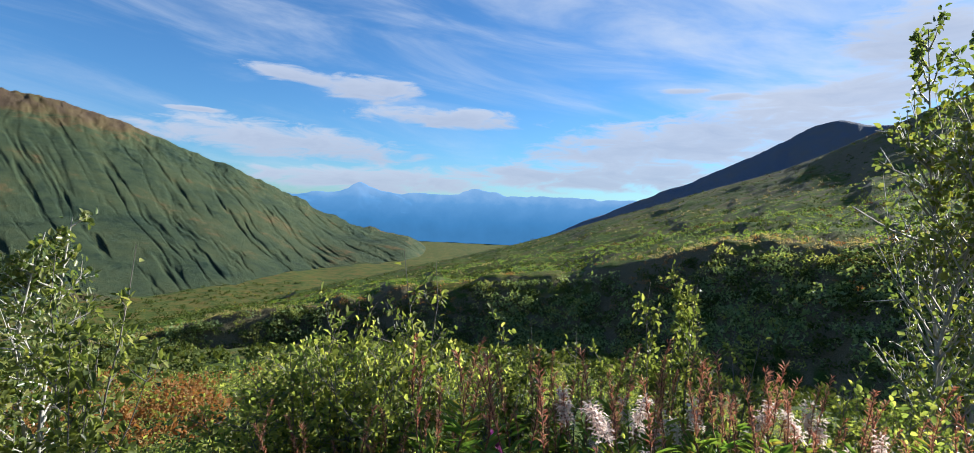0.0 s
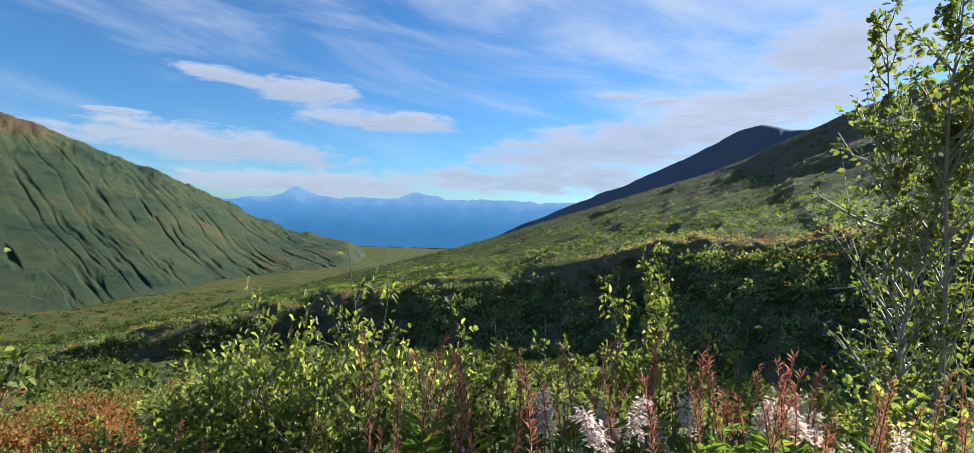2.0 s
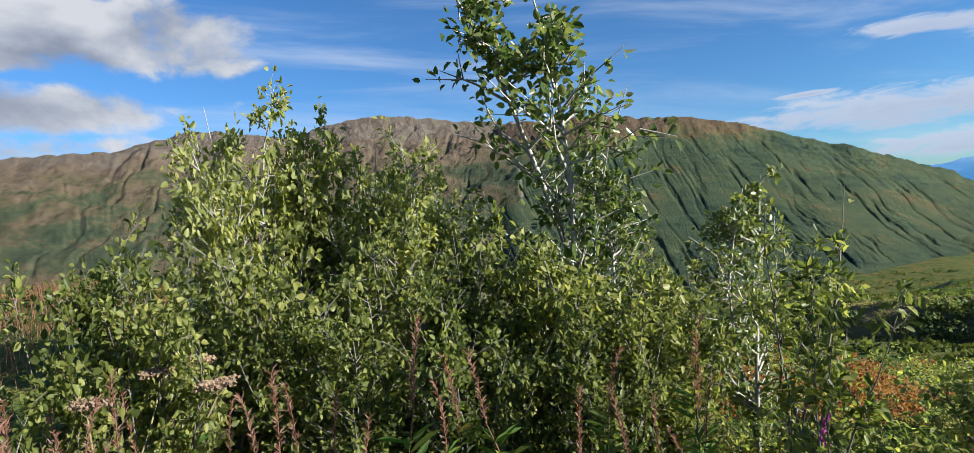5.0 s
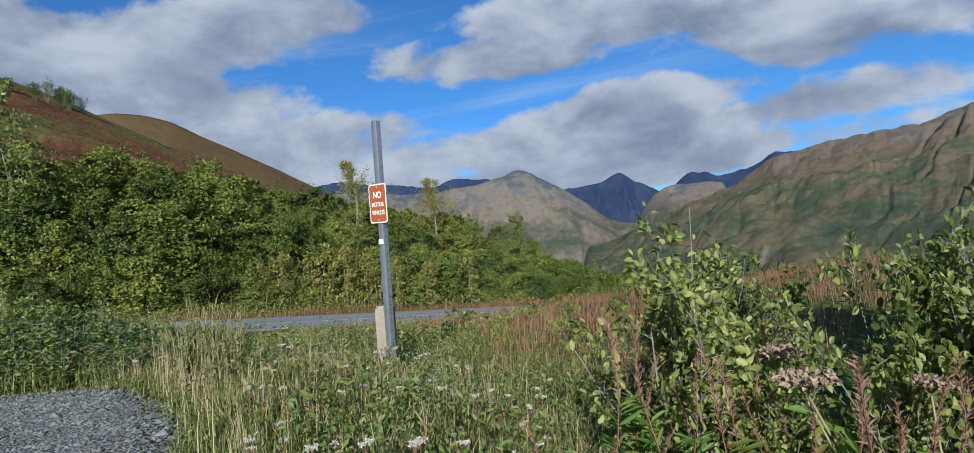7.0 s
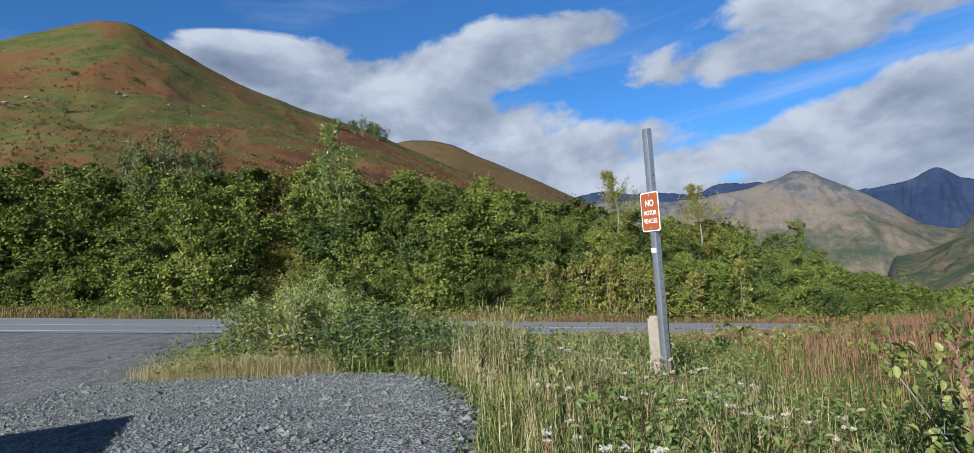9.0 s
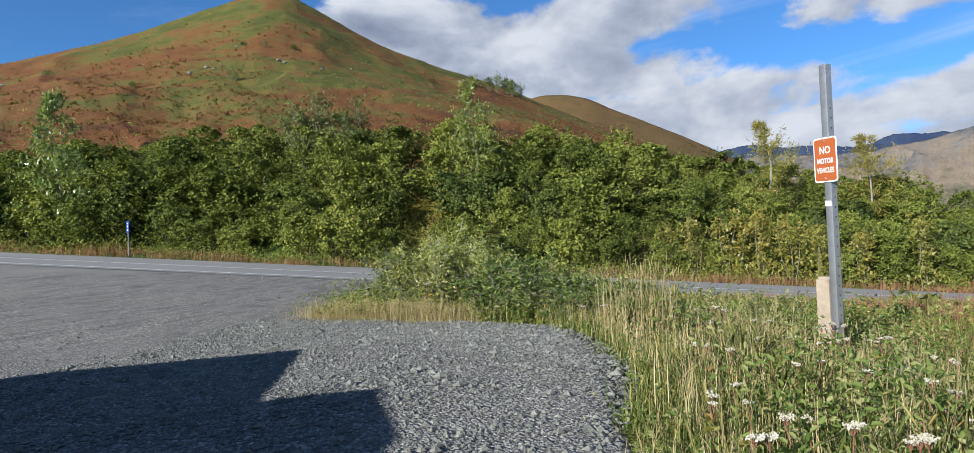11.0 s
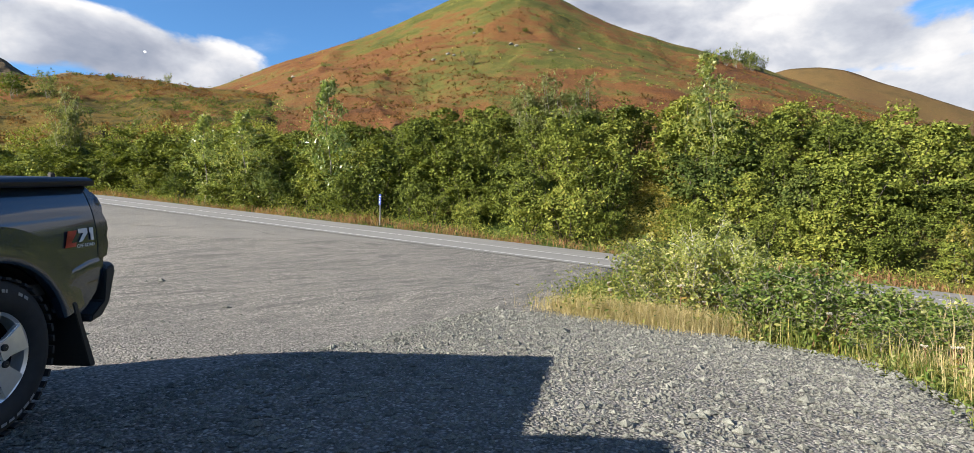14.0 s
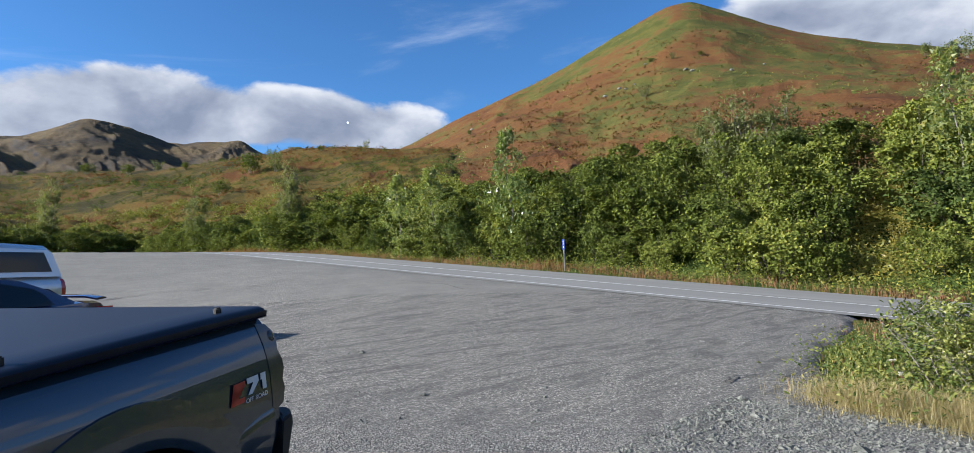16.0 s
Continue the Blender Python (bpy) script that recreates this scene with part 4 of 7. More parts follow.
def grow(seed, tall, wide, stems, twigs, n_leaves, leaf_size, leaf_mat, bark, thick=0.02, fine=False, trunk=False, low=0.15, leaf_wide=0.6, flutter=0.7, lobes=0):
    """Meshes of the wood and the leaves of a shrub (many stems from the ground) or, with trunk, of a small tree. Height tall, width wide."""
    rng = np.random.RandomState(seed)
    wood, anchors, ways = Tubes(5 if fine else 4), [], []
    for s in range(stems):
        a = rng.uniform(0, 2 * math.pi)
        lean = rng.uniform(0.02, 0.10) if trunk else rng.uniform(0.1, 1.0) * wide / max(tall, 0.1) * 0.55
        length = tall * (rng.uniform(0.97, 1.02) if trunk and s == 0 else rng.uniform(0.62, 1.0))
        start = (math.cos(a) * 0.04 * wide, math.sin(a) * 0.04 * wide, -0.15)
        main = bough(rng, start, (math.cos(a) * lean, math.sin(a) * lean, 1.0), length + 0.15, 0.06, 7)
        wood.add(main, np.linspace(thick, thick * 0.18, len(main)))
        for _ in range(twigs):
            t = rng.uniform(low, 0.97)
            p, d = along(main, t)
            b = rng.uniform(0, 2 * math.pi)
            reach = wide * 0.5 * rng.uniform(0.45, 1.05) * (math.sin(math.pi * min(1, (t - low) / (1 - low) * 0.85 + 0.2)) if trunk else 1.0 - 0.55 * t)
            way = np.array([math.cos(b), math.sin(b), rng.uniform(0.25, 1.0)])
            tw = bough(rng, p, way, max(reach, 0.12 * wide), 0.08, 4)
            if fine:
                wood.add(tw[::2], np.linspace(thick * 0.45, thick * 0.1, len(tw))[::2], 3)
            for _ in range(3):
                q, qd = along(tw, rng.uniform(0.3, 1.0))
                sp = bough(rng, q, qd / np.linalg.norm(qd) + rng.normal(0, 0.6, 3), max(reach, 0.1 * wide) * 0.45, 0.05, 2)
                if fine:
                    wood.add(sp[::2], np.linspace(thick * 0.2, thick * 0.08, len(sp))[::2], 3)
                anchors.append(sp)
                ways.append(1.0)
            anchors.append(tw)
            ways.append(1.4)
        anchors.append(main[len(main) // 2:])
        ways.append(1.0)
    pick = rng.choice(len(anchors), n_leaves, p=np.array(ways) / sum(ways))
    at, out = np.empty((n_leaves, 3)), np.empty((n_leaves, 3))
    for k, i in enumerate(pick):
        p, d = along(anchors[i], rng.uniform(0.1, 1.0))
        off = rng.normal(0, 1, 3)
        at[k], out[k] = p + off * leaf_size * 0.35, d / (np.linalg.norm(d) + 1e-9) * 0.6 + off * 0.5 + np.array([0, 0, -0.1])
    at[:, 2] = np.maximum(at[:, 2], 0.02)
    # bring the whole to its height and width
    k = np.array([1, 1, 0]) * (wide * 0.5 / np.percentile(np.hypot(at[:, 0], at[:, 1]), 93)) + np.array([0, 0, 1]) * (tall / np.percentile(at[:, 2], 99.5))
    at, wood.v = at * k, [v * k for v in wood.v]
    if trunk:
        # stand the stem upright
        tip = at[at[:, 2] > tall * 0.85].mean(0)
        for v in wood.v + [at]:
            v[:, :2] -= tip[:2] / tip[2] * v[:, 2:3] * 0.85
    face = None
    if lobes:
        # draw the leaves together into rounded clumps, each leaf lying on the skin of its clump
        heart = at[rng.choice(n_leaves, lobes)] * np.stack([np.full(lobes, 0.95), np.full(lobes, 0.95), rng.uniform(0.35, 0.95, lobes)], 1)
        size = rng.uniform(0.12, 0.22, lobes) * wide
        own = np.linalg.norm(at[:, None] - heart[None], axis=2).argmin(1)
        d = at - heart[own]
        d /= np.linalg.norm(d, axis=1, keepdims=True) + 1e-9
        skin = heart[own] + d * (size[own] * rng.uniform(0.75, 1.12, n_leaves))[:, None]
        use = rng.random_sample(n_leaves) < 0.9
        at = np.where(use[:, None], skin, at * (0.85, 0.85, 0.8))
        wood.v = [v * (0.8, 0.8, 0.78) for v in wood.v]
        at[:, 2] = np.maximum(at[:, 2], 0.02)
        face = d + np.array([0, 0, 0.25])
        out = out * 0.6 + d * 0.2 + np.array([0, 0, -0.25])
    return wood.mesh("stems", bark), leaves_mesh("leaves", at, out, leaf_size, leaf_mat, rng, leaf_wide, fine, jitter=flutter, face=face)


def plant(name, meshes, at, label, category, group="", parts=("wood", "foliage"), turn=0.0):
    root = thing(name, at, label, category, group, turn=turn)
    for me, p in zip(meshes, parts):
        child(p, me, root)
    return root


def settle(x, y, scale=1.0, turn=0.0, dz=0.0, wide=None):
    w = wide or scale
    return pose(x, y, on_ground(x, y) + dz, 0, 0, turn) @ Matrix.Diagonal((w, w, scale, 1))


R = random.Random(5)
# alder thicket on the bank above the road
ALDERS = []
for k, mat in enumerate([M_ALDER, M_ALDER, M_ALDER, M_ALDER, M_SCRUB]):
    me = grow(100 + k, 3.4, 3.4, 9, 16, 5600, 0.104, mat, M_DARKBARK, 0.025, low=0.06, leaf_wide=0.9, flutter=0.6, lobes=20)
    ALDERS.append(me)
BUSHY = "dense green alder bush on the bank above the road"
first = {}


def thicket(x, y, kind, scale, wide):
    m = settle(x, y, scale, R.uniform(0, 360), -0.1, wide)
    if kind not in first:
        first[kind] = plant("alder_bush", ALDERS[kind], (0, 0, 0), BUSHY, "bush", "alder thicket on the bank")
        first[kind].matrix_world = m
    else:
        copy_thing(first[kind], m @ Matrix.Diagonal((*(1 / k for k in first[kind].scale), 1)))


spots, tries = [], 0
while len(spots) < 255 and tries < 30000:
    tries += 1
    yaw = R.uniform(43, 182)
    foot = min(29.8 / max(math.sin(radians(min(yaw, 172))), 0.12), 95)
    r = foot + 1.6 + R.random() ** 1.2 * 17 * max(foot / 30, 1) ** 0.3
    x, y = -math.sin(radians(yaw)) * r, math.cos(radians(yaw)) * r
    near = r - foot < 4.5
    if 97.8 < yaw < 103.4 and r < 47:
        continue
    if any((x - a) ** 2 + (y - b) ** 2 < (1.9 * max(r / 40, 1) ** 0.9) ** 2 for a, b in spots):
        continue
    spots.append((x, y))
    s = R.uniform(0.75, 1.1) if near else R.uniform(1.0, 1.4)
    s *= 0.85 if yaw < 78 else 1.1 if yaw > 95 else 1.0
    thicket(x, y, R.choice((0, 1, 2, 3, 3, 0, 1, 4)), s, s * R.uniform(1.0, 1.3) * max(r / 45, 1) ** 0.5)

# the thicket goes on where the road bends away
for _ in range(46):
    yaw = R.uniform(147, 173)
    r = min(29.8 / math.sin(radians(min(yaw, 172))), 95) + R.uniform(0.5, 15)
    s = R.uniform(0.9, 1.3)
    thicket(-math.sin(radians(yaw)) * r, math.cos(radians(yaw)) * r, R.choice((0, 1, 2, 3, 4)), s, s * R.uniform(1.3, 1.7))

# pale poplars, willows and a larch that stand out of the thicket
POPLAR = grow(201, 4.6, 2.3, 1, 80, 3000, 0.125, M_ASPEN, M_BARK, 0.03, trunk=True, low=0.02)
WILLOWS = grow(202, 3.4, 1.8, 7, 14, 2600, 0.15, M_SALLOW, M_BARK, 0.025, leaf_wide=0.4)
YELLOW = grow(203, 2.6, 1.3, 3, 14, 800, 0.13, M_YELLOW, M_BARK, 0.018)
LARCH = grow(204, 3.6, 2.3, 1, 70, 4200, 0.12, M_YELLOW, M_BARK, 0.05, trunk=True, low=0.1, leaf_wide=0.3)


def standing(name, meshes, yaw, r, top_elev, tall, label, category):
    """A tree on the bank whose top stands at an elevation."""
    x, y = -math.sin(radians(yaw)) * r - 0.5, math.cos(radians(yaw)) * r - 0.5
    g = on_ground(x, y)
    s = (0.95 + r * math.tan(radians(top_elev)) - g) / tall
    root = plant(name, meshes, (x, y, g - 0.1), label, category, turn=R.uniform(0, 360))
    root.scale = (min(s, 1.6), min(s, 1.6), s)
    return root


standing("birch_tree", POPLAR, 95.0, 37, 15.8, 4.6, "tall pale green birch rising out of the alder thicket", "tree")
standing("poplar_tree", POPLAR, 130.3, 41, 13.3, 4.6, "silvery poplar standing among the alders", "tree")
standing("poplar_tree", POPLAR, 137.6, 45, 10.0, 4.6, "slim grey-green poplar standing among the alders", "tree")
standing("poplar_tree", POPLAR, 140.6, 47, 9.4, 4.6, "slim grey-green poplar standing among the alders", "tree")
for yaw, e in ((109.4, 14.3), (107.4, 14.0), (106.2, 14.1), (110.6, 13.6)):
    standing("willow", WILLOWS, yaw, 44, e, 3.4, "pale grey-green willow above the thicket", "bush")
for yaw, r, e in ((168.5, 105, 8.2), (149.5, 70, 10.2), (150.8, 70, 9.8), (158, 80, 8.0)):
    standing("willow", WILLOWS, yaw, r, e, 3.4, "rounded pale willow on the heath edge", "bush")
standing("larch_tree", LARCH, 67.9, 42, 9.8, 3.6, "yellowing larch on the crest of the bank", "tree")
standing("larch_tree", LARCH, 60.5, 45, 7.6, 3.6, "thin yellow-green larch on the crest of the bank", "tree")
for yaw, r, e in ((66, 33, 1.5), (64, 33, 0.8), (68.5, 33, 2.5), (61, 34, 0.2), (71, 33, 2.2), (57, 35, 1.2), (74, 32, 2.0), (76.5, 32, 1.4), (98.6, 35, 3.6), (99.4, 39, 6.2), (98.2, 41, 7.0), (100.2, 44, 7.6)):
    standing("yellow_birch", YELLOW, yaw, r, e, 2.6, "young yellow-leaved birch at the foot of the bank", "tree")

# ---- plants round the lot ----
BUSH = [grow(300 + k, 1.3, 0.98, 10, 13, 4300, 0.042, M_ALDER_NEAR, M_BARK, 0.010, True, low=0.1, leaf_wide=0.7, flutter=0.85) for k in range(4)]
AIRY = [grow(305 + k, 1.3, 1.05, 9, 13, 1500, 0.05, M_BRINKLEAF, M_BARK, 0.010, True, low=0.1, leaf_wide=0.7, flutter=0.9) for k in range(2)]
SLIM = [grow(310 + k, 1.4, 0.55, 4, 12, 750, 0.048, M_ALDER_NEAR, M_BARK, 0.009, True, low=0.15, leaf_wide=0.6) for k in range(2)]
POPLAR_NEAR = [grow(320, 3.1, 1.3, 2, 40, 2600, 0.066, M_ASPEN, M_PALEBARK, 0.026, True, True, 0.22, 0.72, 0.9),
               grow(321, 3.6, 1.9, 3, 60, 5200, 0.052, M_ASPEN, M_PALEBARK, 0.03, True, True, 0.06, 0.72, 0.9)]
ISLE = [grow(340 + k, 1.3, 1.0, 9, 13, 2300, 0.052, M_ISLE, M_BARK, 0.010, True, low=0.05, leaf_wide=0.62, flutter=0.85) for k in range(3)]
BROAD = [grow(350 + k, 1.2, 1.1, 10, 12, 1700, 0.062, M_HERB, M_BARK, 0.010, True, low=0.05, leaf_wide=0.65, flutter=0.85) for k in range(2)]
WILLOW_NEAR = [grow(330 + k, 2.1, 1.2, 10, 24, 8200, 0.054, M_WILLOW, M_PALEBARK, 0.013, True, low=0.2, leaf_wide=0.6, flutter=0.9) for k in range(2)]


def stood(name, meshes, x, y, top, tall, wide, label, category, group=""):
    """A plant whose top reaches the height top."""
    g = on_ground(x, y)
    s = max(top - g, 0.3) / tall
    root = plant(name, meshes, (x, y, g), label, category, group, turn=R.uniform(0, 360))
    w = s ** 0.4 * wide * 0.92
    root.scale = (w, w, s)
    return root


ALDER_LABEL = "bright green alder shrub at the edge of the lot"
for k, (x, y, top, wide) in enumerate([
        (-2.01, 2.76, 0.95, 1), (-1.74, 3.05, 0.35, 0.7), (-2.24, 3.03, 0.7, 0.9), (-1.16, 3.25, 0.91, 0.85), (-0.93, 3.37, 0.75, 0.8), (-2.61, 3.88, 0.72, 1),
        (-0.73, 4.19, 0.86, 1), (-0.36, 4.05, 0.79, 1), (0.16, 3.93, 0.77, 1.1), (0.65, 4.01, 0.87, 1), (0.99, 3.8, 0.72, 1), (1.39, 3.68, 0.65, 1), (-0.07, 3.44, 0.52, 0.9), (0.57, 3.31, 0.48, 0.9), (1.12, 3.19, 0.38, 0.9),
        (2.28, 4.15, 0.46, 0.9), (1.78, 3.56, 0.43, 0.9), (3.28, 1.91, 0.55, 0.8), (3.42, 1.7, 0.43, 1), (3.13, 2.06, 0.27, 1), (3.65, 1.25, 0.44, 0.7), (3.05, 2.31, 0.16, 0.9), (5.2, -1.6, 0.15, 1), (4.9, -1.2, 0.05, 1)]):
    stood("alder_shrub", AIRY[k % 2] if x > 2.5 and y < 2.4 else BUSH[k % 4], x, y, top, 1.3, wide, ALDER_LABEL, "bush", "alders round the lot")
for k, (x, y, top) in enumerate([(3.53, 1.51, 0.62), (4.06, 0.94, 0.23), (4.12, 0.74, 0.25), (4.16, 0.5, 0.25), (5.18, 0.27, 0.41), (5.18, 0.11, 0.71), (5.1, -0.05, 0.36), (3.84, 1.08, 0.31), (4.48, -0.35, 0.31), (1.89, 2.36, 0.65), (2.17, 2.89, 0.65)]):
    stood("alder_sapling", SLIM[k % 2], x, y, top, 1.4, 1.0, "slim upright alder sapling with bright leaves", "bush", "saplings on the brink")
stood("poplar_sapling", POPLAR_NEAR[0], 1.38, 4.71, 2.76, 3.1, 1.2, "young poplar with a pale trunk and fluttering leaves", "tree")
stood("poplar_sapling", POPLAR_NEAR[0], 1.91, 4.42, 1.27, 3.1, 0.8, "small leaning poplar with pale branches", "tree")
stood("poplar_sapling", POPLAR_NEAR[0], 2.48, 3.64, 0.99, 3.1, 0.75, "thin poplar sapling with sparse leaves", "tree")
GLINT = "many-stemmed poplar on the brink glinting against the light"
stood("poplar_tree", POPLAR_NEAR[1], 6.75, -2.2, 3.35, 3.6, 1.25, GLINT, "tree")
for k, (x, y, top) in enumerate([(-0.88, 5.71, 1.96), (-0.21, 5.77, 1.72), (0.31, 5.76, 1.57), (-0.54, 5.87, 1.58), (0.49, 5.33, 1.3)]):
    stood("willow_shrub", WILLOW_NEAR[k % 2], x, y, top, 2.1, 0.9, "tall willow shrub with pale silvery leaves", "bush", "willows behind the alders")
for k, (x, y, top, w) in enumerate([(-8.9, -1.2, 1.12, 0.9), (-9.3, -0.8, 1.0, 0.9), (-9.0, -1.7, 0.85, 0.8), (-8.3, -0.6, 0.8, 0.8), (4.03, 3.16, -0.24, 0.9), (4.45, 3.74, -0.55, 1)]):
    stood("willow_shrub", WILLOW_NEAR[k % 2], x, y, top, 2.1, w, "low pale-leaved willow shrub", "bush")
for k, (x, y, top, w) in enumerate([(-8.9, -1.9, 0.82, 1.1), (-8.2, -1.3, 0.7, 1.0), (-9.8, -1.6, 0.75, 1.2), (-8.0, -0.4, 0.62, 1.1), (-7.9, 0.2, 0.55, 1.1), (-8.8, 0.4, 0.5, 1.2), (-7.7, 0.9, 0.42, 1.1), (-8.0, 1.6, 0.32, 1.1),
                                  (-7.6, 2.3, 0.2, 1.0), (-7.4, 2.9, 0.15, 1.0), (-10.6, -1.0, 0.6, 1.2), (-11.2, -2.0, 0.6, 1.2), (-9.6, 0.8, 0.3, 1.1)]):
    stood("island_shrub", ISLE[k % 3], x, y, top, 1.3, w, "low leafy shrub on the grassy island", "bush", "shrubs on the island")

# a dense hedge of them just behind the dry grass of the gravel edge
EDGE = [(-10.8, -3.0), (-8.7, -2.3), (-7.75, -0.8), (-6.85, 0.35), (-5.8, 0.85)]
for k in range(32):
    q = (k + R.uniform(-0.4, 0.4)) / 31.4 * 4
    i = min(max(int(q), 0), 3)
    x, y = (EDGE[i][a] + (EDGE[i + 1][a] - EDGE[i][a]) * (q - i) for a in (0, 1))
    off = R.uniform(0.3, 1.3) if q < 1.8 else R.uniform(0.1, 1.0)
    stood("island_shrub", ISLE[k % 3] if q < 1.9 else BROAD[k % 2], x - off * 0.75, y + off * 0.66, 0.86 - 0.06 * q + R.uniform(-0.5, 0.1), 1.3, R.uniform(0.85, 1.2), "low leafy shrub on the grassy island", "bush", "shrubs on the island")


# fireweed: stem, long narrow leaves, and a head in flower, in fluff or gone bare
M_STEM = plain("reddish_stem", (0.20, 0.085, 0.05), 0.7, grain=0.3)
M_FIRELEAF = leaf("fireweed_leaf", [(0.08, 0.15, 0.03), (0.14, 0.24, 0.05), (0.22, 0.27, 0.06), (0.36, 0.22, 0.07)], 0.55, lit_tint=(1.6, 1.6, 0.8), gain=1.05, spec=0.25)
M_PINK = leaf("fireweed_flower", [(0.45, 0.08, 0.34), (0.58, 0.14, 0.45), (0.38, 0.06, 0.30)], 0.4, lit_tint=(1, 1, 1))
M_FLUFF = leaf("seed_fluff", [(0.80, 0.74, 0.72), (0.85, 0.80, 0.78), (0.66, 0.5, 0.46)], 0.65, 0.9, lit_tint=(1.25, 1.12, 1.0))
M_POD = leaf("seed_pod", [(0.46, 0.25, 0.19), (0.54, 0.38, 0.26), (0.40, 0.19, 0.15), (0.6, 0.47, 0.32)], 0.62, 0.8, lit_tint=(1.4, 1.15, 1.0))


def fireweed(seed, head):
    rng = np.random.RandomState(seed)
    stem = bough(rng, (0, 0, -0.1), (rng.normal(0, 0.05), rng.normal(0, 0.05), 1), 1.1, 0.03, 7)
    tube = Tubes(4)
    tube.add(stem, np.linspace(0.005, 0.0018, len(stem)))
    ts = rng.uniform(0.12, 0.70, 46)
    at = np.array([along(stem, t)[0] for t in ts])
    a = rng.uniform(0, 6.28, len(ts))
    out = np.stack([np.cos(a), np.sin(a), rng.uniform(0.1, 0.7, len(ts))], 1)
    green = leaves_mesh("leaves", at, out, 0.11, M_FIRELEAF, rng, 0.2, True, 0.06, 0.2)
    n, mat, size, wide = {"flower": (60, M_PINK, 0.035, 0.9), "fluff": (200, M_FLUFF, 0.032, 0.35), "pod": (70, M_POD, 0.034, 0.06)}[head]
    ts = np.linspace(0.70 if head != "fluff" else 0.80, 1.0, n) ** 0.9
    at = np.array([along(stem, t)[0] for t in ts])
    a = rng.uniform(0, 6.28, n)
    out = np.stack([np.cos(a), np.sin(a), rng.uniform(0.8, 1.9, n) if head != "fluff" else rng.uniform(-0.8, 0.6, n)], 1)
    if head == "fluff":
        # the fluff hangs in a few uneven tufts
        knots = rng.uniform(0.82, 1.0, 5)
        at = np.array([along(stem, min(1.0, k))[0] for k in np.where(rng.uniform(0, 1, n) < 0.5, knots[rng.randint(0, 5, n)], np.linspace(0.82, 0.98, n)) + rng.normal(0, 0.012, n)])
        at = at + rng.normal(0, 0.012, (n, 3))
        at = at + out * rng.uniform(0, 0.022, (n, 1))
    top = leaves_mesh(head, at, out, size, mat, rng, wide, False, 0.1, 0.35)
    return tube.mesh("stem", M_STEM), green, top


def fill(name, kinds, label, category, group, parts, places):
    """Copies of a few plants at places (x, y, scale)."""
    made = {}
    for x, y, s in places:
        k = R.randrange(len(kinds))
        m = settle(x, y, s, R.uniform(0, 360))
        m = m @ pose(0, 0, 0, R.gauss(0, 4), R.gauss(0, 4), 0)
        if k not in made:
            made[k] = plant(name, kinds[k], (0, 0, 0), label, category, group, parts)
            made[k].matrix_world = m
        else:
            copy_thing(made[k], m @ Matrix.Diagonal((*(1 / v for v in made[k].scale), 1)))


def scatter(n, box, lo, hi, keep=lambda x, y: True):
    out = []
    while len(out) < n:
        x, y = R.uniform(box[0], box[2]), R.uniform(box[1], box[3])
        if lot_depth(x, y) < -0.05 and keep(x, y):
            out.append((x, y, R.uniform(lo, hi)))
    return out


brink = lambda x, y: 2.5 < x * 0.9 + y * 0.43 < 4.1
fill("fireweed", [fireweed(1, "fluff"), fireweed(2, "fluff")], "fireweed gone to white seed fluff on the brink", "wildflower", "fireweed on the brink", ("stem", "leaves", "seed_head"),
     scatter(28, (2.4, -1.4, 4.4, 0.3), 0.60, 0.92, brink))
fill("fireweed", [fireweed(3, "pod"), fireweed(4, "pod")], "tall fireweed with bare rusty seed pods", "wildflower", "fireweed on the brink", ("stem", "leaves", "seed_head"),
     scatter(120, (2.4, -2.0, 4.4, 1.2), 0.75, 1.15, brink) + scatter(30, (2.3, 0.9, 3.2, 2.0), 0.45, 0.8) + scatter(44, (-2.3, 2.0, 1.7, 3.3), 0.7, 1.05))
fill("fireweed", [fireweed(6, "pod"), fireweed(7, "pod")], "fireweed gone to rusty seed pods before the alders", "wildflower", "fireweed on the brink", ("stem", "leaves", "seed_head"),
     scatter(30, (-1.8, 1.4, 2.1, 2.6), 0.45, 0.72) + scatter(16, (-2.3, 2.8, -1.4, 4.0), 0.6, 0.95))
fill("fireweed", [fireweed(5, "flower")], "fireweed with magenta flowers still open", "wildflower", "fireweed on the brink", ("stem", "leaves", "flower_spike"),
     [(2.76, 0.38, 0.75), (2.71, 0.48, 0.7), (2.82, 0.31, 0.72), (1.83, 2.27, 0.6), (1.93, 2.36, 0.55), (1.68, 2.17, 0.5)])

M_HEATHLEAF = leaf("heath_leaf", [(0.04, 0.038, 0.012), (0.095, 0.06, 0.018), (0.18, 0.085, 0.028), (0.19, 0.125, 0.03)], 0.2, 0.8, lit_tint=(1.4, 1.2, 0.8), spec=0.1)
M_RUST = leaf("rust_leaf", [(0.26, 0.10, 0.035), (0.36, 0.17, 0.05), (0.34, 0.22, 0.06), (0.2, 0.14, 0.045)], 0.4, 0.7, lit_tint=(1.6, 1.3, 1.0))

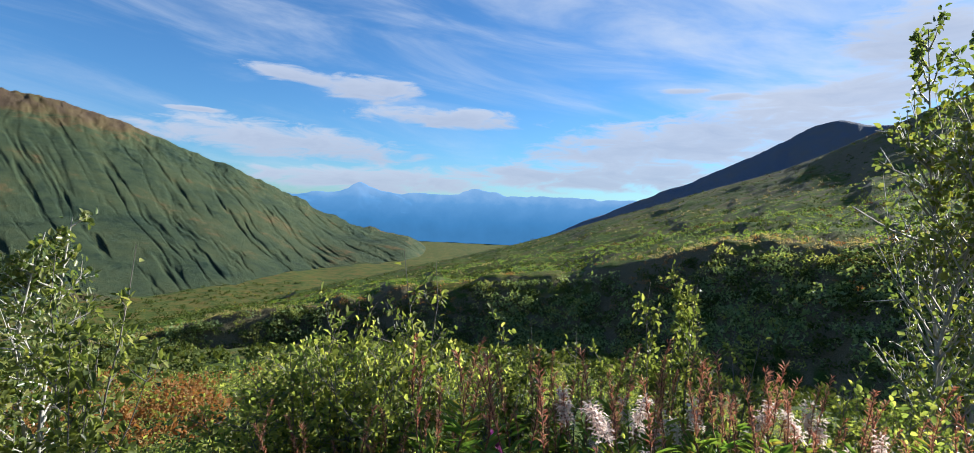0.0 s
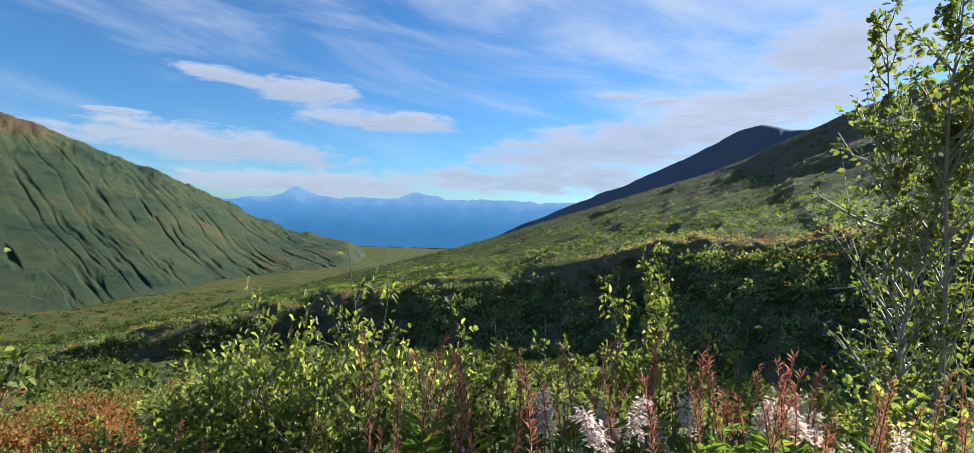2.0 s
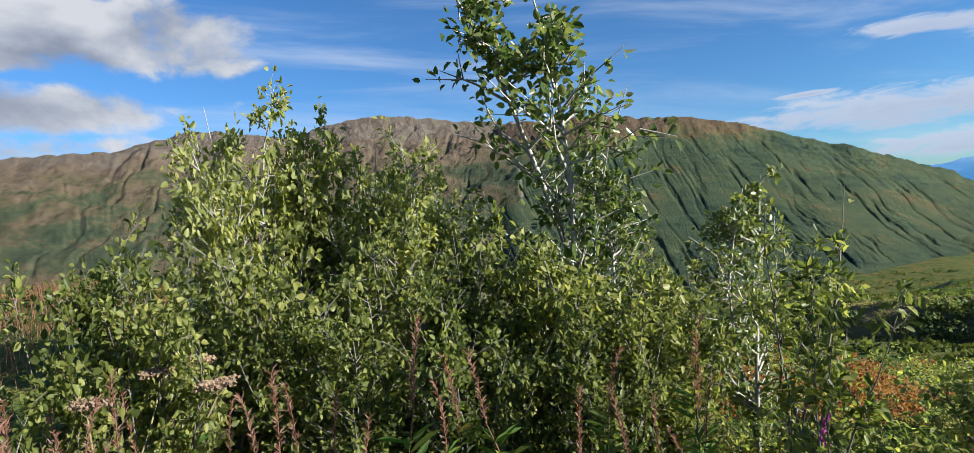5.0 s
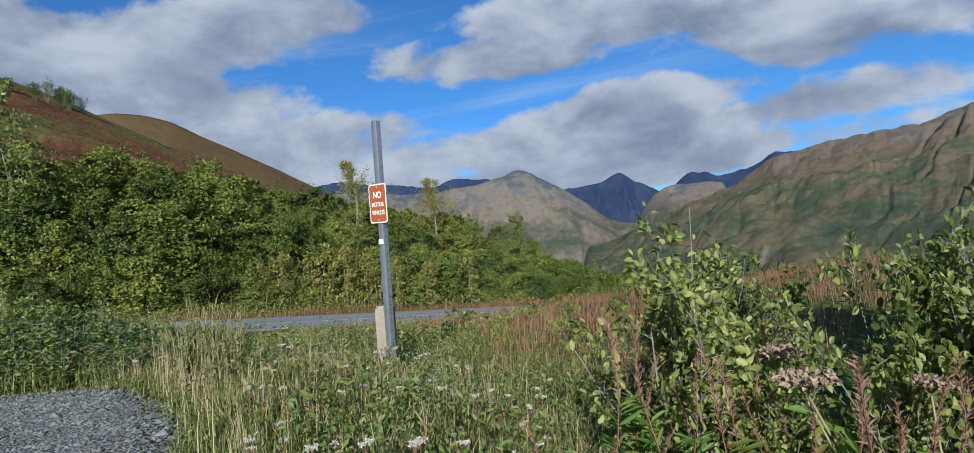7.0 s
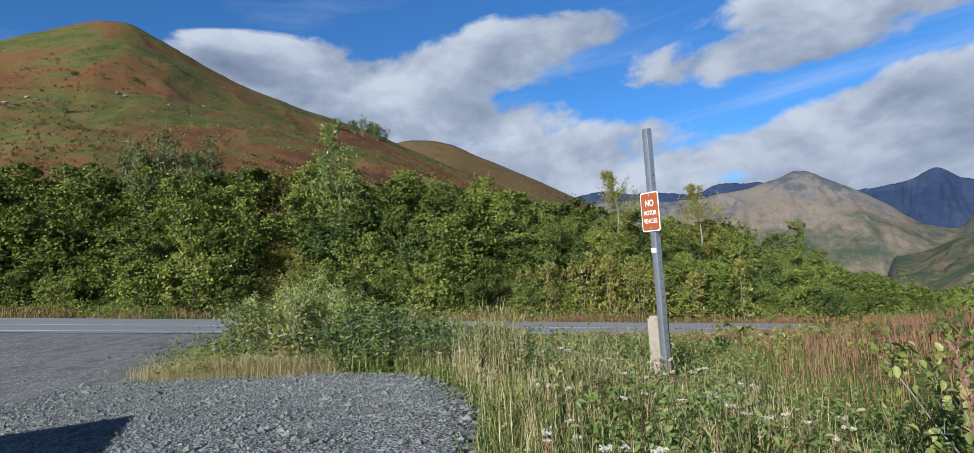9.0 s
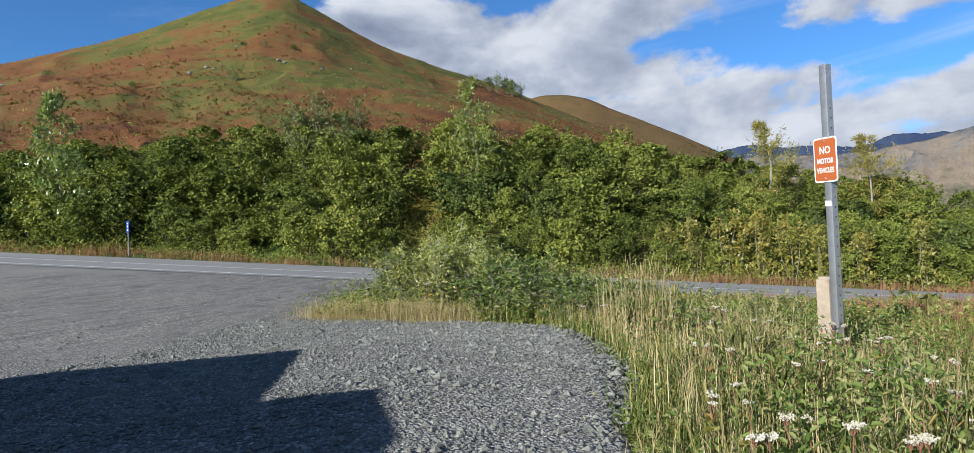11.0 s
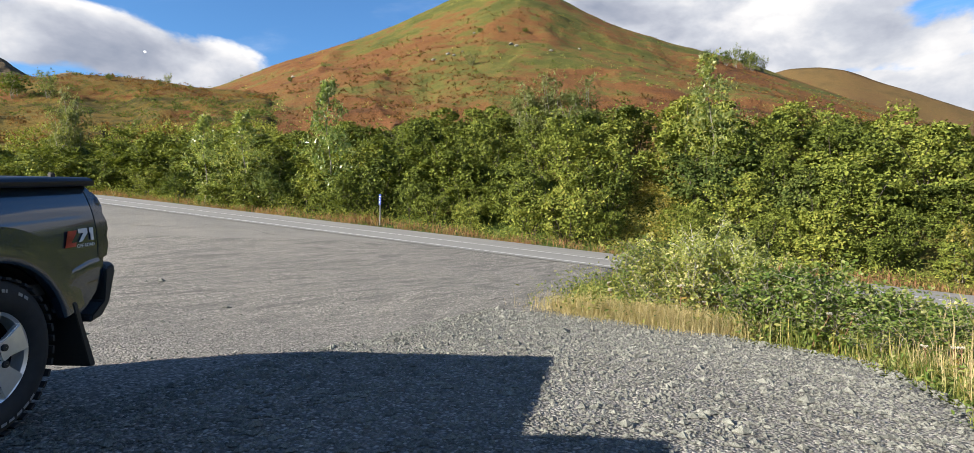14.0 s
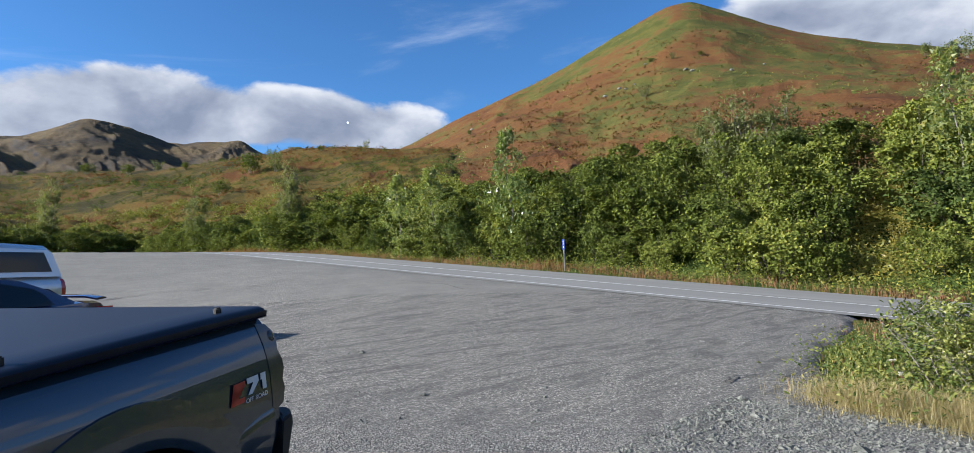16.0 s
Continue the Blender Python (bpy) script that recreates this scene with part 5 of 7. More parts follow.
# flat-headed plants: brown cow parsnip and white yarrow
M_UMBEL = leaf("dry_umbel", [(0.30, 0.20, 0.12), (0.40, 0.29, 0.19), (0.24, 0.15, 0.09)], 0.2, 0.9, lit_tint=(1, 1, 1))
M_WHITE = leaf("yarrow_head", [(0.42, 0.40, 0.31), (0.58, 0.56, 0.46), (0.33, 0.28, 0.18)], 0.2, 0.9, lit_tint=(1, 1, 1))
M_TANSTEM = plain("tan_stem", (0.26, 0.22, 0.10), 0.8, grain=0.3)


def umbel(seed, tall, spread, mat, stem_mat, rays=16, bits=14, bit=0.012):
    rng = np.random.RandomState(seed)
    tube = Tubes(4)
    stem = bough(rng, (0, 0, -0.1), (rng.normal(0, 0.06), rng.normal(0, 0.06), 1), tall, 0.02, 5)
    tube.add(stem, np.linspace(0.006, 0.004, len(stem)) * (spread / 0.12) ** 0.5)
    heads, out = [], []
    for k in range(rays):
        a, q = rng.uniform(0, 6.28), math.sqrt(rng.uniform(0.05, 1))
        end = stem[-1] + np.array([math.cos(a) * q * spread * 0.5, math.sin(a) * q * spread * 0.5, 0.04 + rng.uniform(0, 0.015)])
        tube.add([stem[-1], (stem[-1] + end) / 2 + (0, 0, 0.004), end], [0.002, 0.0015, 0.001])
        for _ in range(bits):
            heads.append(end + rng.normal(0, spread * 0.07, 3) * (1, 1, 0.35))
            out.append((rng.normal(0, 0.4), rng.normal(0, 0.4), 0.6))
    ts = rng.uniform(0.1, 0.8, 14)
    at = np.array([along(stem, t)[0] for t in ts])
    a = rng.uniform(0, 6.28, 14)
    low = leaves_mesh("leaves", at, np.stack([np.cos(a), np.sin(a), 0.3 + 0 * a], 1), 0.10, M_FIRELEAF, rng, 0.35, True)
    return tube.mesh("stem", stem_mat), low, leaves_mesh("head", np.array(heads), np.array(out), bit, mat, rng, 0.9)


fill("cow_parsnip", [umbel(11, 0.9, 0.15, M_UMBEL, M_TANSTEM, 22, 16, 0.016), umbel(12, 0.9, 0.13, M_UMBEL, M_TANSTEM, 18, 16, 0.016)], "dried cow parsnip with flat brown seed heads", "wildflower", "cow parsnip by the alders", ("stem", "leaves", "seed_head"),
     [(-0.97, 3.05, 1.2), (-1.01, 2.93, 1.13), (-1.0, 2.88, 1.07), (-1.28, 2.86, 1.27), (-1.19, 3.02, 1.22), (-0.92, 2.99, 1.16), (2.94, -0.94, 0.75), (2.83, -1.14, 0.78)])
fill("yarrow", [umbel(21 + k, 0.5, 0.068, M_WHITE, M_STEM, 13, 8, 0.012) for k in range(3)], "white yarrow in flower among the grass", "wildflower", "yarrow in the verge", ("stem", "leaves", "flower_head"),
     [(x + R.gauss(0, 0.09), y + R.gauss(0, 0.09), s) for x, y, s in scatter(30, (-6.0, 0.6, -1.6, 3.0), 0.5, 0.95) for _ in range(3)] + scatter(26, (-2.2, 1.2, 0.4, 2.6), 0.5, 0.8) + scatter(22, (-9, -2.6, -6.6, 0.6), 0.7, 1.1)
     + [(-3.58 + R.gauss(0, 0.13), 4.55 + R.gauss(0, 0.13), R.uniform(1.0, 1.4)) for _ in range(14)])


def timothy(seed):
    """A tuft of tall grass: thin stems with long narrow seed heads, and a few blades."""
    rng = np.random.RandomState(seed)
    stems, heads, at, out = Tubes(3), Tubes(5), [], []
    for _ in range(7):
        a, tall = rng.uniform(0, 6.28), rng.uniform(0.65, 1.0)
        line = bough(rng, (rng.normal(0, 0.03), rng.normal(0, 0.03), -0.05), (math.cos(a) * 0.12, math.sin(a) * 0.12, 1), tall, 0.0, 5)
        stems.add(line, np.linspace(0.0022, 0.0014, len(line)))
        tip = line[-1] + (line[-1] - line[-2]) * 0.5
        heads.add([line[-1], line[-1] * 0.7 + tip * 0.3, tip], [0.003, 0.0055, 0.002])
        for t in (0.2, 0.4, 0.6):
            at.append(along(line, t)[0])
            b = rng.uniform(0, 6.28)
            out.append((math.cos(b) * 0.5, math.sin(b) * 0.5, 1.0))
    blades = leaves_mesh("blades", np.array(at), np.array(out), 0.2, M_GRASS, rng, 0.035, True, 0.05, 0.3)
    return stems.mesh("stems", M_TANSTEM), blades, heads.mesh("seed_heads", M_HAY)


M_HAY = leaf("hay_head", [(0.25, 0.21, 0.10), (0.33, 0.27, 0.13), (0.22, 0.19, 0.08)], 0.2, 0.8, lit_tint=(1.2, 1.1, 0.9))
fill("timothy_grass", [timothy(61), timothy(62), timothy(63)], "tuft of tall tan timothy grass gone to seed", "grass", "timothy grass in the verge", ("stems", "blades", "seed_heads"),
     [(-5.35 + R.gauss(0, 0.1), 1.05 + R.gauss(0, 0.12), R.uniform(0.6, 0.85)) for _ in range(13)] + scatter(40, (-6.6, 0.7, -2.2, 3.0), 0.4, 0.65))


# grass and low herbs
def tufts(name, places, per, length, mat, label, seed, spread=0.09, width=0.006, stiff=0.5, category="grass"):
    rng = np.random.RandomState(seed)
    P = np.repeat(np.array([(x, y, 0.0, s) for x, y, s in places]), per, 0)
    n = len(P)
    P[:, :2] += rng.normal(0, spread, (n, 2))
    P[:, 2] = height(P[:, 0], P[:, 1]) - 0.03
    a = rng.uniform(0, 6.28, n)
    lean = np.stack([np.cos(a), np.sin(a)], 1) * rng.uniform(0.05, 1, (n, 1)) * (1 - stiff)
    L = length * P[:, 3] * rng.uniform(0.55, 1.25, n)
    side = np.stack([-np.sin(a), np.cos(a), 0 * a], 1) * width * rng.uniform(0.6, 1.4, (n, 1))
    base = P[:, :3]
    mid = base + np.stack([lean[:, 0] * L * 0.35, lean[:, 1] * L * 0.35, L * 0.6], 1)
    tip = base + np.stack([lean[:, 0] * L, lean[:, 1] * L, L * (0.98 - 0.35 * np.hypot(lean[:, 0], lean[:, 1]))], 1)
    v = np.stack([base - side, base + side, mid + side * 0.8, mid - side * 0.8, tip + side * 0.15, tip - side * 0.15], 1).reshape(-1, 3)
    i = np.arange(n)[:, None] * 6
    f = np.concatenate([i + [0, 1, 2, 3], i + [3, 2, 4, 5]], 1).reshape(-1, 4)
    return tagged(new(name, quad_mesh(name, v, f, mat, True)), label, category, kind="stuff")


tufts("verge_grass", scatter(1300, (-7.6, 0.3, -2.0, 4.6), 0.5, 1.0), 20, 0.24, M_GRASS, "thick green grass round the sign post", 1, 0.1, 0.0032, 0.3)
tufts("verge_grass", scatter(520, (-7.2, 0.3, -2.2, 3.4), 0.5, 1.1), 9, 0.46, M_DRY, "yellowed dry grass blades in the verge", 2, width=0.0018, stiff=0.25)
tufts("tall_grass", [(-5.2 + R.gauss(0, 0.14), 1.0 + R.gauss(0, 0.16), R.uniform(0.6, 1.1)) for _ in range(32)], 9, 0.70, M_DRY, "clump of tall timothy grass gone to seed", 3, width=0.0018, stiff=0.7)
tufts("dry_grass", scatter(420, (-8.4, -3.3, -6.6, -0.2), 0.5, 1.1, lambda x, y: lot_depth(x, y) > -0.9 + 0.18 * max(0, y + 2.5) and y < -0.9), 56, 0.33, M_DRY, "pale dry grass along the gravel edge", 4, 0.24, 0.0014, -0.35)
tufts("island_grass", scatter(1500, (-13, -4, -6.4, 5.5), 0.5, 1.0), 12, 0.36, M_GRASS, "mixed green grass and herbs on the island", 5, 0.12, 0.005, 0.3)
tufts("meadow_grass", scatter(2200, (-20, -4.5, -8, 22), 0.6, 1.2), 12, 0.24, M_RED, "reddish seeding grass between the verge and the road", 6, 0.25, 0.0035, 0.15)
tufts("brink_grass", scatter(1700, (-3.0, 1.2, 4.6, 4.6), 0.5, 1.0), 14, 0.26, M_GRASS, "green grass and herbs below the shrubs", 7, 0.1, 0.0035, 0.3)
tufts("brink_grass", scatter(800, (1.4, -3.2, 5.2, 1.6), 0.5, 1.0), 14, 0.22, M_GRASS, "green grass and herbs on the brink", 8, 0.1, 0.0035, 0.3)
tufts("brink_grass", scatter(450, (-2.8, 1.4, 4.0, 4.0), 0.6, 1.0), 5, 0.45, M_RED, "rusty dead stems among the herbs", 9, 0.1, 0.0025, 0.65)
tufts("meadow_grass", scatter(1500, (-16, 3.6, -3.4, 16), 0.6, 1.2), 12, 0.36, M_RED, "rust-tinged seeding grass behind the sign post", 10, 0.25, 0.0035, 0.15)
edge_spots = []
while len(edge_spots) < 340:
    x, y = R.uniform(-6.6, -1.8), R.uniform(-0.6, 2.4)
    if -0.4 < lot_depth(x, y) < 0.06 * math.sin(x * 9) + 0.03:
        edge_spots.append((x, y, R.uniform(0.4, 1.0)))
tufts("edge_grass", edge_spots, 14, 0.20, M_GRASS, "green grass growing over the edge of the gravel", 11, 0.07, 0.003, 0.2)
tufts("edge_grass", edge_spots[::3], 8, 0.32, M_DRY, "dry grass blades over the edge of the gravel", 12, 0.07, 0.0018, 0.2)
low_spots = scatter(620, (-7.5, 0.7, 3.8, 3.8), 0.5, 1.0, lambda x, y: lot_depth(x, y) < -0.25)


def herbs(name, places, per, size, mat, label, seed, spread=0.2, rise=0.35, wide=0.5):
    """Low broad-leaved growth, one mesh."""
    rng = np.random.RandomState(seed)
    P = np.repeat(np.array(places), per, 0)
    n = len(P)
    at = P.copy()
    at[:, :2] += rng.normal(0, spread, (n, 2))
    at[:, 2] = height(at[:, 0], at[:, 1]) + rng.beta(1.3, 2.2, n) * rise * P[:, 2] * 1.6
    a = rng.uniform(0, 6.28, n)
    out = np.stack([np.cos(a), np.sin(a), 0.3 + 0 * a], 1)
    return tagged(new(name, leaves_mesh(name, at, out, size, mat, rng, wide, size < 0.055)), label, "undergrowth", kind="stuff")


herbs("herbs", [(x, y, s * (1.5 if k % 5 == 0 else 1.0)) for k, (x, y, s) in enumerate(low_spots) if k % 4 < 2], 90, 0.040, M_HERB, "low leafy herbs filling the verge", 21, 0.17, 0.34)
herbs("herbs", scatter(170, (1.2, -2.6, 5.0, 4.2), 0.6, 1.1, lambda x, y: lot_depth(x, y) < -0.3), 90, 0.05, M_BRINKLEAF, "leafy undergrowth on the brink", 22, 0.2, 0.26)
herbs("edge_herbs", edge_spots[::2], 24, 0.030, M_HERB, "small herbs over the edge of the gravel", 24, 0.08, 0.13)
herbs("island_herbs", scatter(300, (-12.5, -3.6, -6.8, 4.5), 0.6, 1.2), 90, 0.05, M_ISLE, "leafy undergrowth on the island", 23, 0.3, 0.34)

# verge of rusty and green growth at the foot of the bank
verge = []
for _ in range(900):
    yy = R.uniform(-82, 64)
    verge.append((-28.9 - abs(R.gauss(0, 0.9)), yy, R.uniform(0.5, 1.2)))
tufts("bank_verge", verge, 22, 0.55, M_RED, "rusty seeding grass along the far road edge", 31, 0.4, 0.007, 0.2)
herbs("bank_herbs", [(x - 0.7, y, s) for x, y, s in verge], 30, 0.13, M_ALDER, "green herbs along the far road edge", 32, 0.6, 0.7)
herbs("bank_herbs", [(-31.5 - R.random() * 10, -6.3 + R.gauss(0, 1.1), 1.0) for _ in range(160)] + [(-45 - R.uniform(0, 14), R.uniform(-60, 45), 1.0) for _ in range(500)], 40, 0.18, M_YELLOW, "yellow-green herbs in the clearing and on top of the bank", 33, 0.9, 0.6)


# shrubs scattered over the far slopes, one mesh each
def scrub(name, net, band, n, size, mat, label, seed, per=26, patch=None, leafy=0.55):
    rng = np.random.RandomState(seed)
    P, u = net
    rows = np.where((u >= band[0]) & (u <= band[1]))[0]
    i, j = rng.choice(rows, n), rng.randint(0, P.shape[1], n)
    c = P[i, j] + rng.normal(0, 0.8, (n, 3)) * (1, 1, 0)
    if len(u) == 1:
        c = c[(lot_depth(c[:, 0], c[:, 1]) < -0.7) & (np.abs(c[:, 0] + 24.4) > 4.8)]
    if patch:
        c = c[fbm(c[:, 0] * patch[0], c[:, 1] * patch[0], seed) > patch[1]]
    s = size * rng.uniform(0.5, 1.5, len(c))
    if len(u) == 1:
        # growth low on the ground is smaller near the lot
        s = s * np.clip(np.hypot(c[:, 0], c[:, 1]) / 38, 0.4, 1.3)
    c, s = np.repeat(c, per, 0), np.repeat(s, per)
    d = rng.normal(0, 1, (len(c), 3))
    d /= np.linalg.norm(d, axis=1, keepdims=True)
    d[:, 2] = np.abs(d[:, 2])
    at = c + d * s[:, None] * (0.75, 0.75, 0.7) * rng.uniform(0.6, 1, (len(c), 1))
    return tagged(new(name, leaves_mesh(name, at, d * 0.4, s * leafy, mat, rng, 0.8, face=d)), label, "shrubs", kind="stuff")


def slope_net(yaw0, yaw1, r0, r1, n):
    """Points of the open slope, as scrub() takes them."""
    rng = np.random.RandomState(9)
    a, r = np.radians(rng.uniform(yaw0, yaw1, (1, n))), rng.uniform(r0 ** 0.7, r1 ** 0.7, (1, n)) ** (1 / 0.7)
    x, y = -np.sin(a) * r, np.cos(a) * r
    return np.stack([x, y, height(x, y)], -1), np.array([0.0])


scrub("slope_shrubs", slope_net(-10, -118, 20, 95, 4000), (0, 1), 2100, 0.6, M_SCRUB, "low green shrubs on the slope below the brink", 51, 34, (0.08, 0.40), 0.42)
scrub("slope_shrubs", slope_net(-10, -118, 6.5, 22, 3000), (0, 1), 520, 0.95, M_BRINKLEAF, "low leafy shrubs just below the brink", 54, 110, (0.15, 0.40), 0.12)
scrub("slope_shrubs", slope_net(-10, -118, 7, 40, 4000), (0, 1), 600, 0.75, M_WILLOW, "pale low willows on the slope below the brink", 52, 60, (0.12, 0.48), 0.16)
scrub("valley_trees", slope_net(-30, -70, 260, 1000, 5000), (0, 1), 4000, 2.6, M_SCRUB, "scattered trees along the valley floor", 61, 12, (0.008, 0.40), 0.4)
scrub("valley_heath", slope_net(-30, -70, 200, 900, 3000), (0, 1), 1500, 2.2, M_YELLOW, "yellowing willows along the valley floor", 66, 8, (0.01, 0.5), 0.5)
scrub("rusty_heath", slope_net(-30, -44, 7, 15, 600), (0, 1), 330, 0.75, M_RUST, "orange-red dwarf birch on the slope", 53, 60, None, 0.16)
scrub("meadow_shrubs", slope_net(6, 56, 16, 120, 4000), (0, 1), 1300, 0.5, M_RUST, "rusty dwarf birch over the meadow down the valley", 55, 22, (0.06, 0.45), 0.4)
scrub("meadow_shrubs", slope_net(6, 56, 12, 120, 4000), (0, 1), 1500, 0.7, M_SCRUB, "green shrubs over the meadow down the valley", 56, 26, (0.05, 0.45), 0.35)
scrub("meadow_shrubs", slope_net(48, 88, 9, 21, 2500), (0, 1), 170, 0.7, M_WILLOW, "pale herbs and low willows between the verge and the road", 57, 50, (0.3, 0.5), 0.2)
scrub("meadow_shrubs", slope_net(48, 100, 8, 20, 2500), (0, 1), 110, 0.75, M_ALDER, "green herbs between the verge and the road", 58, 60, (0.3, 0.48), 0.2)
scrub("heath_alders", HEATH_RIDGE_at, (0.0, 0.8), 1500, 1.3, M_ALDER, "dense alder scrub low on the heath ridge", 59, 60, (0.03, 0.36), 0.15)
scrub("bank_alders", slope_net(146, 174, 44, 125, 2500), (0, 1), 800, 0.8, M_ALDER, "alder scrub along the bend of the road", 60, 60, None, 0.15)
scrub("scarp_shrubs", SPUR_at, (0.0, 0.9), 2600, 1.2, M_SCRUB, "dark green shrubs covering the scarp of the spur", 41, 46, (0.05, 0.38), 0.2)
scrub("scarp_shrubs", SPUR_at, (0.0, 0.9), 1100, 1.3, M_WILLOW, "rounded pale green willows on the scarp", 48, 60, (0.08, 0.47), 0.17)
scrub("scarp_shrubs", SPUR_at, (0.0, 0.9), 1500, 1.7, M_SCARPLEAF, "fresh green alders on the scarp", 49, 46, (0.04, 0.46), 0.2)
scrub("scarp_heath", SPUR_at, (0.5, 1.1), 1500, 0.7, M_RUST, "rusty dwarf birch along the lip of the scarp", 50, 24, (0.05, 0.46), 0.22)
scrub("bench_grass", SPUR_at, (0.97, 1.12), 1500, 0.55, M_DRY, "tan dry grass along the lip of the bench", 63, 14, (0.04, 0.42), 0.3)
scrub("bench_grass", SPUR_at, (1.05, 2.2), 9000, 0.55, M_FIRELEAF, "fresh yellow-green herbs and grass over the bench", 67, 9, (0.03, 0.44), 0.42)
scrub("bench_grass", SPUR_at, (1.3, 2.7), 4200, 0.6, M_DRY, "tan grass in streaks over the bench", 68, 8, (0.025, 0.53), 0.4)
scrub("bench_shrubs", SPUR_at, (1.15, 3.0), 6500, 1.15, M_SCRUB, "low green shrubs scattered over the grassy bench", 42, 16, (0.045, 0.47), 0.3)
scrub("bench_shrubs", SPUR_at, (1.1, 2.6), 3500, 0.9, M_ALDER, "low alders scattered over the grassy bench", 64, 14, (0.06, 0.5), 0.3)
scrub("bench_heath", SPUR_at, (1.6, 3.0), 2200, 0.9, M_HEATHLEAF, "rusty dwarf birch on the long slope above the bench", 65, 12, (0.03, 0.54), 0.3)
scrub("heath_alders", HEATH_RIDGE_at, (0.9, 3.0), 1500, 1.2, M_SCRUB, "dark alder clumps in bands over the heath ridge", 69, 40, (0.02, 0.54), 0.18)
scrub("heath_shrubs", HEATH_RIDGE_at, (0.2, 3.0), 4200, 0.8, M_SCRUB, "low shrubs over the heath ridge", 43, 24, (0.045, 0.47), 0.24)
scrub("heath_shrubs", HEATH_RIDGE_at, (0.2, 3.0), 6500, 0.6, M_HEATHLEAF, "rusty dwarf birch over the heath ridge", 44, 20, (0.05, 0.48), 0.32)
scrub("hill_shrubs", HILL_at, (1.0, 3.0), 1600, 0.55, M_SCRUB, "small dark shrubs dotted over the hill", 45, 24, (0.06, 0.5), 0.35)
scrub("hill_turf", HILL_at, (0.9, 2.6), 10000, 0.42, M_HEATHLEAF, "rusty heath tufts on the hill", 46, 9, (0.025, 0.44))
scrub("hill_turf", HILL_at, (0.9, 3.0), 3000, 0.40, M_GRASS, "olive turf tussocks on the hill", 47, 7, (0.03, 0.47))

# ---- vehicles ----
def paint(name, color, flake=0.3):
    m, T = material(name)
    co = T.n("ShaderNodeTexCoord").outputs["Object"]
    dust = T.smooth(T.noise(co, 3.0, 6, 0.7), 0.45, 0.8)
    z = T.n("ShaderNodeSeparateXYZ", Vector=co).outputs["Z"]
    low = T.math("MULTIPLY", T.smooth(z, 0.75, 0.3), 0.3)
    col = T.mix(T.math("ADD", T.math("MULTIPLY", dust, 0.04), T.math("MULTIPLY", low, dust)), color, (0.20, 0.18, 0.15))
    finish(T, col, 0.24, flake, T.noise(co, 700, 2), 0.0004, 0.15, coat=1.0)
    return m


def glass(name, tint):
    m, T = material(name)
    g = T.n("ShaderNodeBsdfGlass", Color=(*tint, 1), Roughness=0.01, IOR=1.45)
    d = T.n("ShaderNodeBsdfPrincipled", Roughness=0.04)
    T.put(d.inputs["Base Color"], (*(c * 0.08 for c in tint), 1))
    T.n("ShaderNodeOutputMaterial", Surface=T.n("ShaderNodeMixShader", i0=0.75, i1=g, i2=d))
    return m


M_GREYPAINT = paint("slate_grey_paint", (0.013, 0.030, 0.052), 0.35)
M_NAVY = paint("navy_paint", (0.008, 0.012, 0.06), 0.3)
M_SILVER = paint("silver_paint", (0.52, 0.53, 0.55), 0.5)
M_VINYL = plain("black_cover", (0.006, 0.009, 0.02), 0.4, grain=0.2, scale=60, depth=0.0002, spec=0.3)
M_TRIM = plain("black_plastic", (0.018, 0.018, 0.019), 0.6, grain=0.3, scale=50)
M_TYRE = plain("tyre_rubber", (0.020, 0.020, 0.021), 0.85, grain=0.35, scale=25)
M_ALLOY = plain("cast_alloy", (0.80, 0.81, 0.83), 0.3, 0.7, 0.08, 40)
M_REDLENS = plain("red_lens", (0.42, 0.012, 0.014), 0.12, 0.0, 0.15, 60, 1.0)
M_CLEARLENS = plain("smoked_clear_lens", (0.05, 0.05, 0.055), 0.18, 0.0, 0.15, 60, 0.5)
M_GLASS = glass("dark_window_glass", (0.10, 0.12, 0.13))
M_WHITEDECAL = plain("white_decal", (0.75, 0.76, 0.78), 0.4)
M_REDDECAL = plain("red_decal", (0.55, 0.05, 0.03), 0.4)


def from_bm(name, bm, mat, smooth=40):
    me = bpy.data.meshes.new(name)
    bmesh.ops.recalc_face_normals(bm, faces=bm.faces)
    bm.to_mesh(me)
    bm.free()
    me.materials.append(mat)
    me.polygons.foreach_set("use_smooth", np.full(len(me.polygons), True))
    me.set_sharp_from_angle(angle=radians(smooth))
    return me


def part(name, bm, mat, parent, label=""):
    return child(name, from_bm(name, bm, mat), parent, label)


def box(x0, x1, y0, y1, z0, z1, bevel=0.01, seg=2):
    bm = bmesh.new()
    bmesh.ops.create_cube(bm, size=1)
    bmesh.ops.transform(bm, matrix=Matrix.Translation(((x0 + x1) / 2, (y0 + y1) / 2, (z0 + z1) / 2)) @ Matrix.Diagonal((x1 - x0, y1 - y0, z1 - z0, 1)), verts=bm.verts)
    if bevel:
        bmesh.ops.bevel(bm, geom=bm.edges[:], offset=bevel, segments=seg, affect="EDGES", clamp_overlap=True)
    return bm


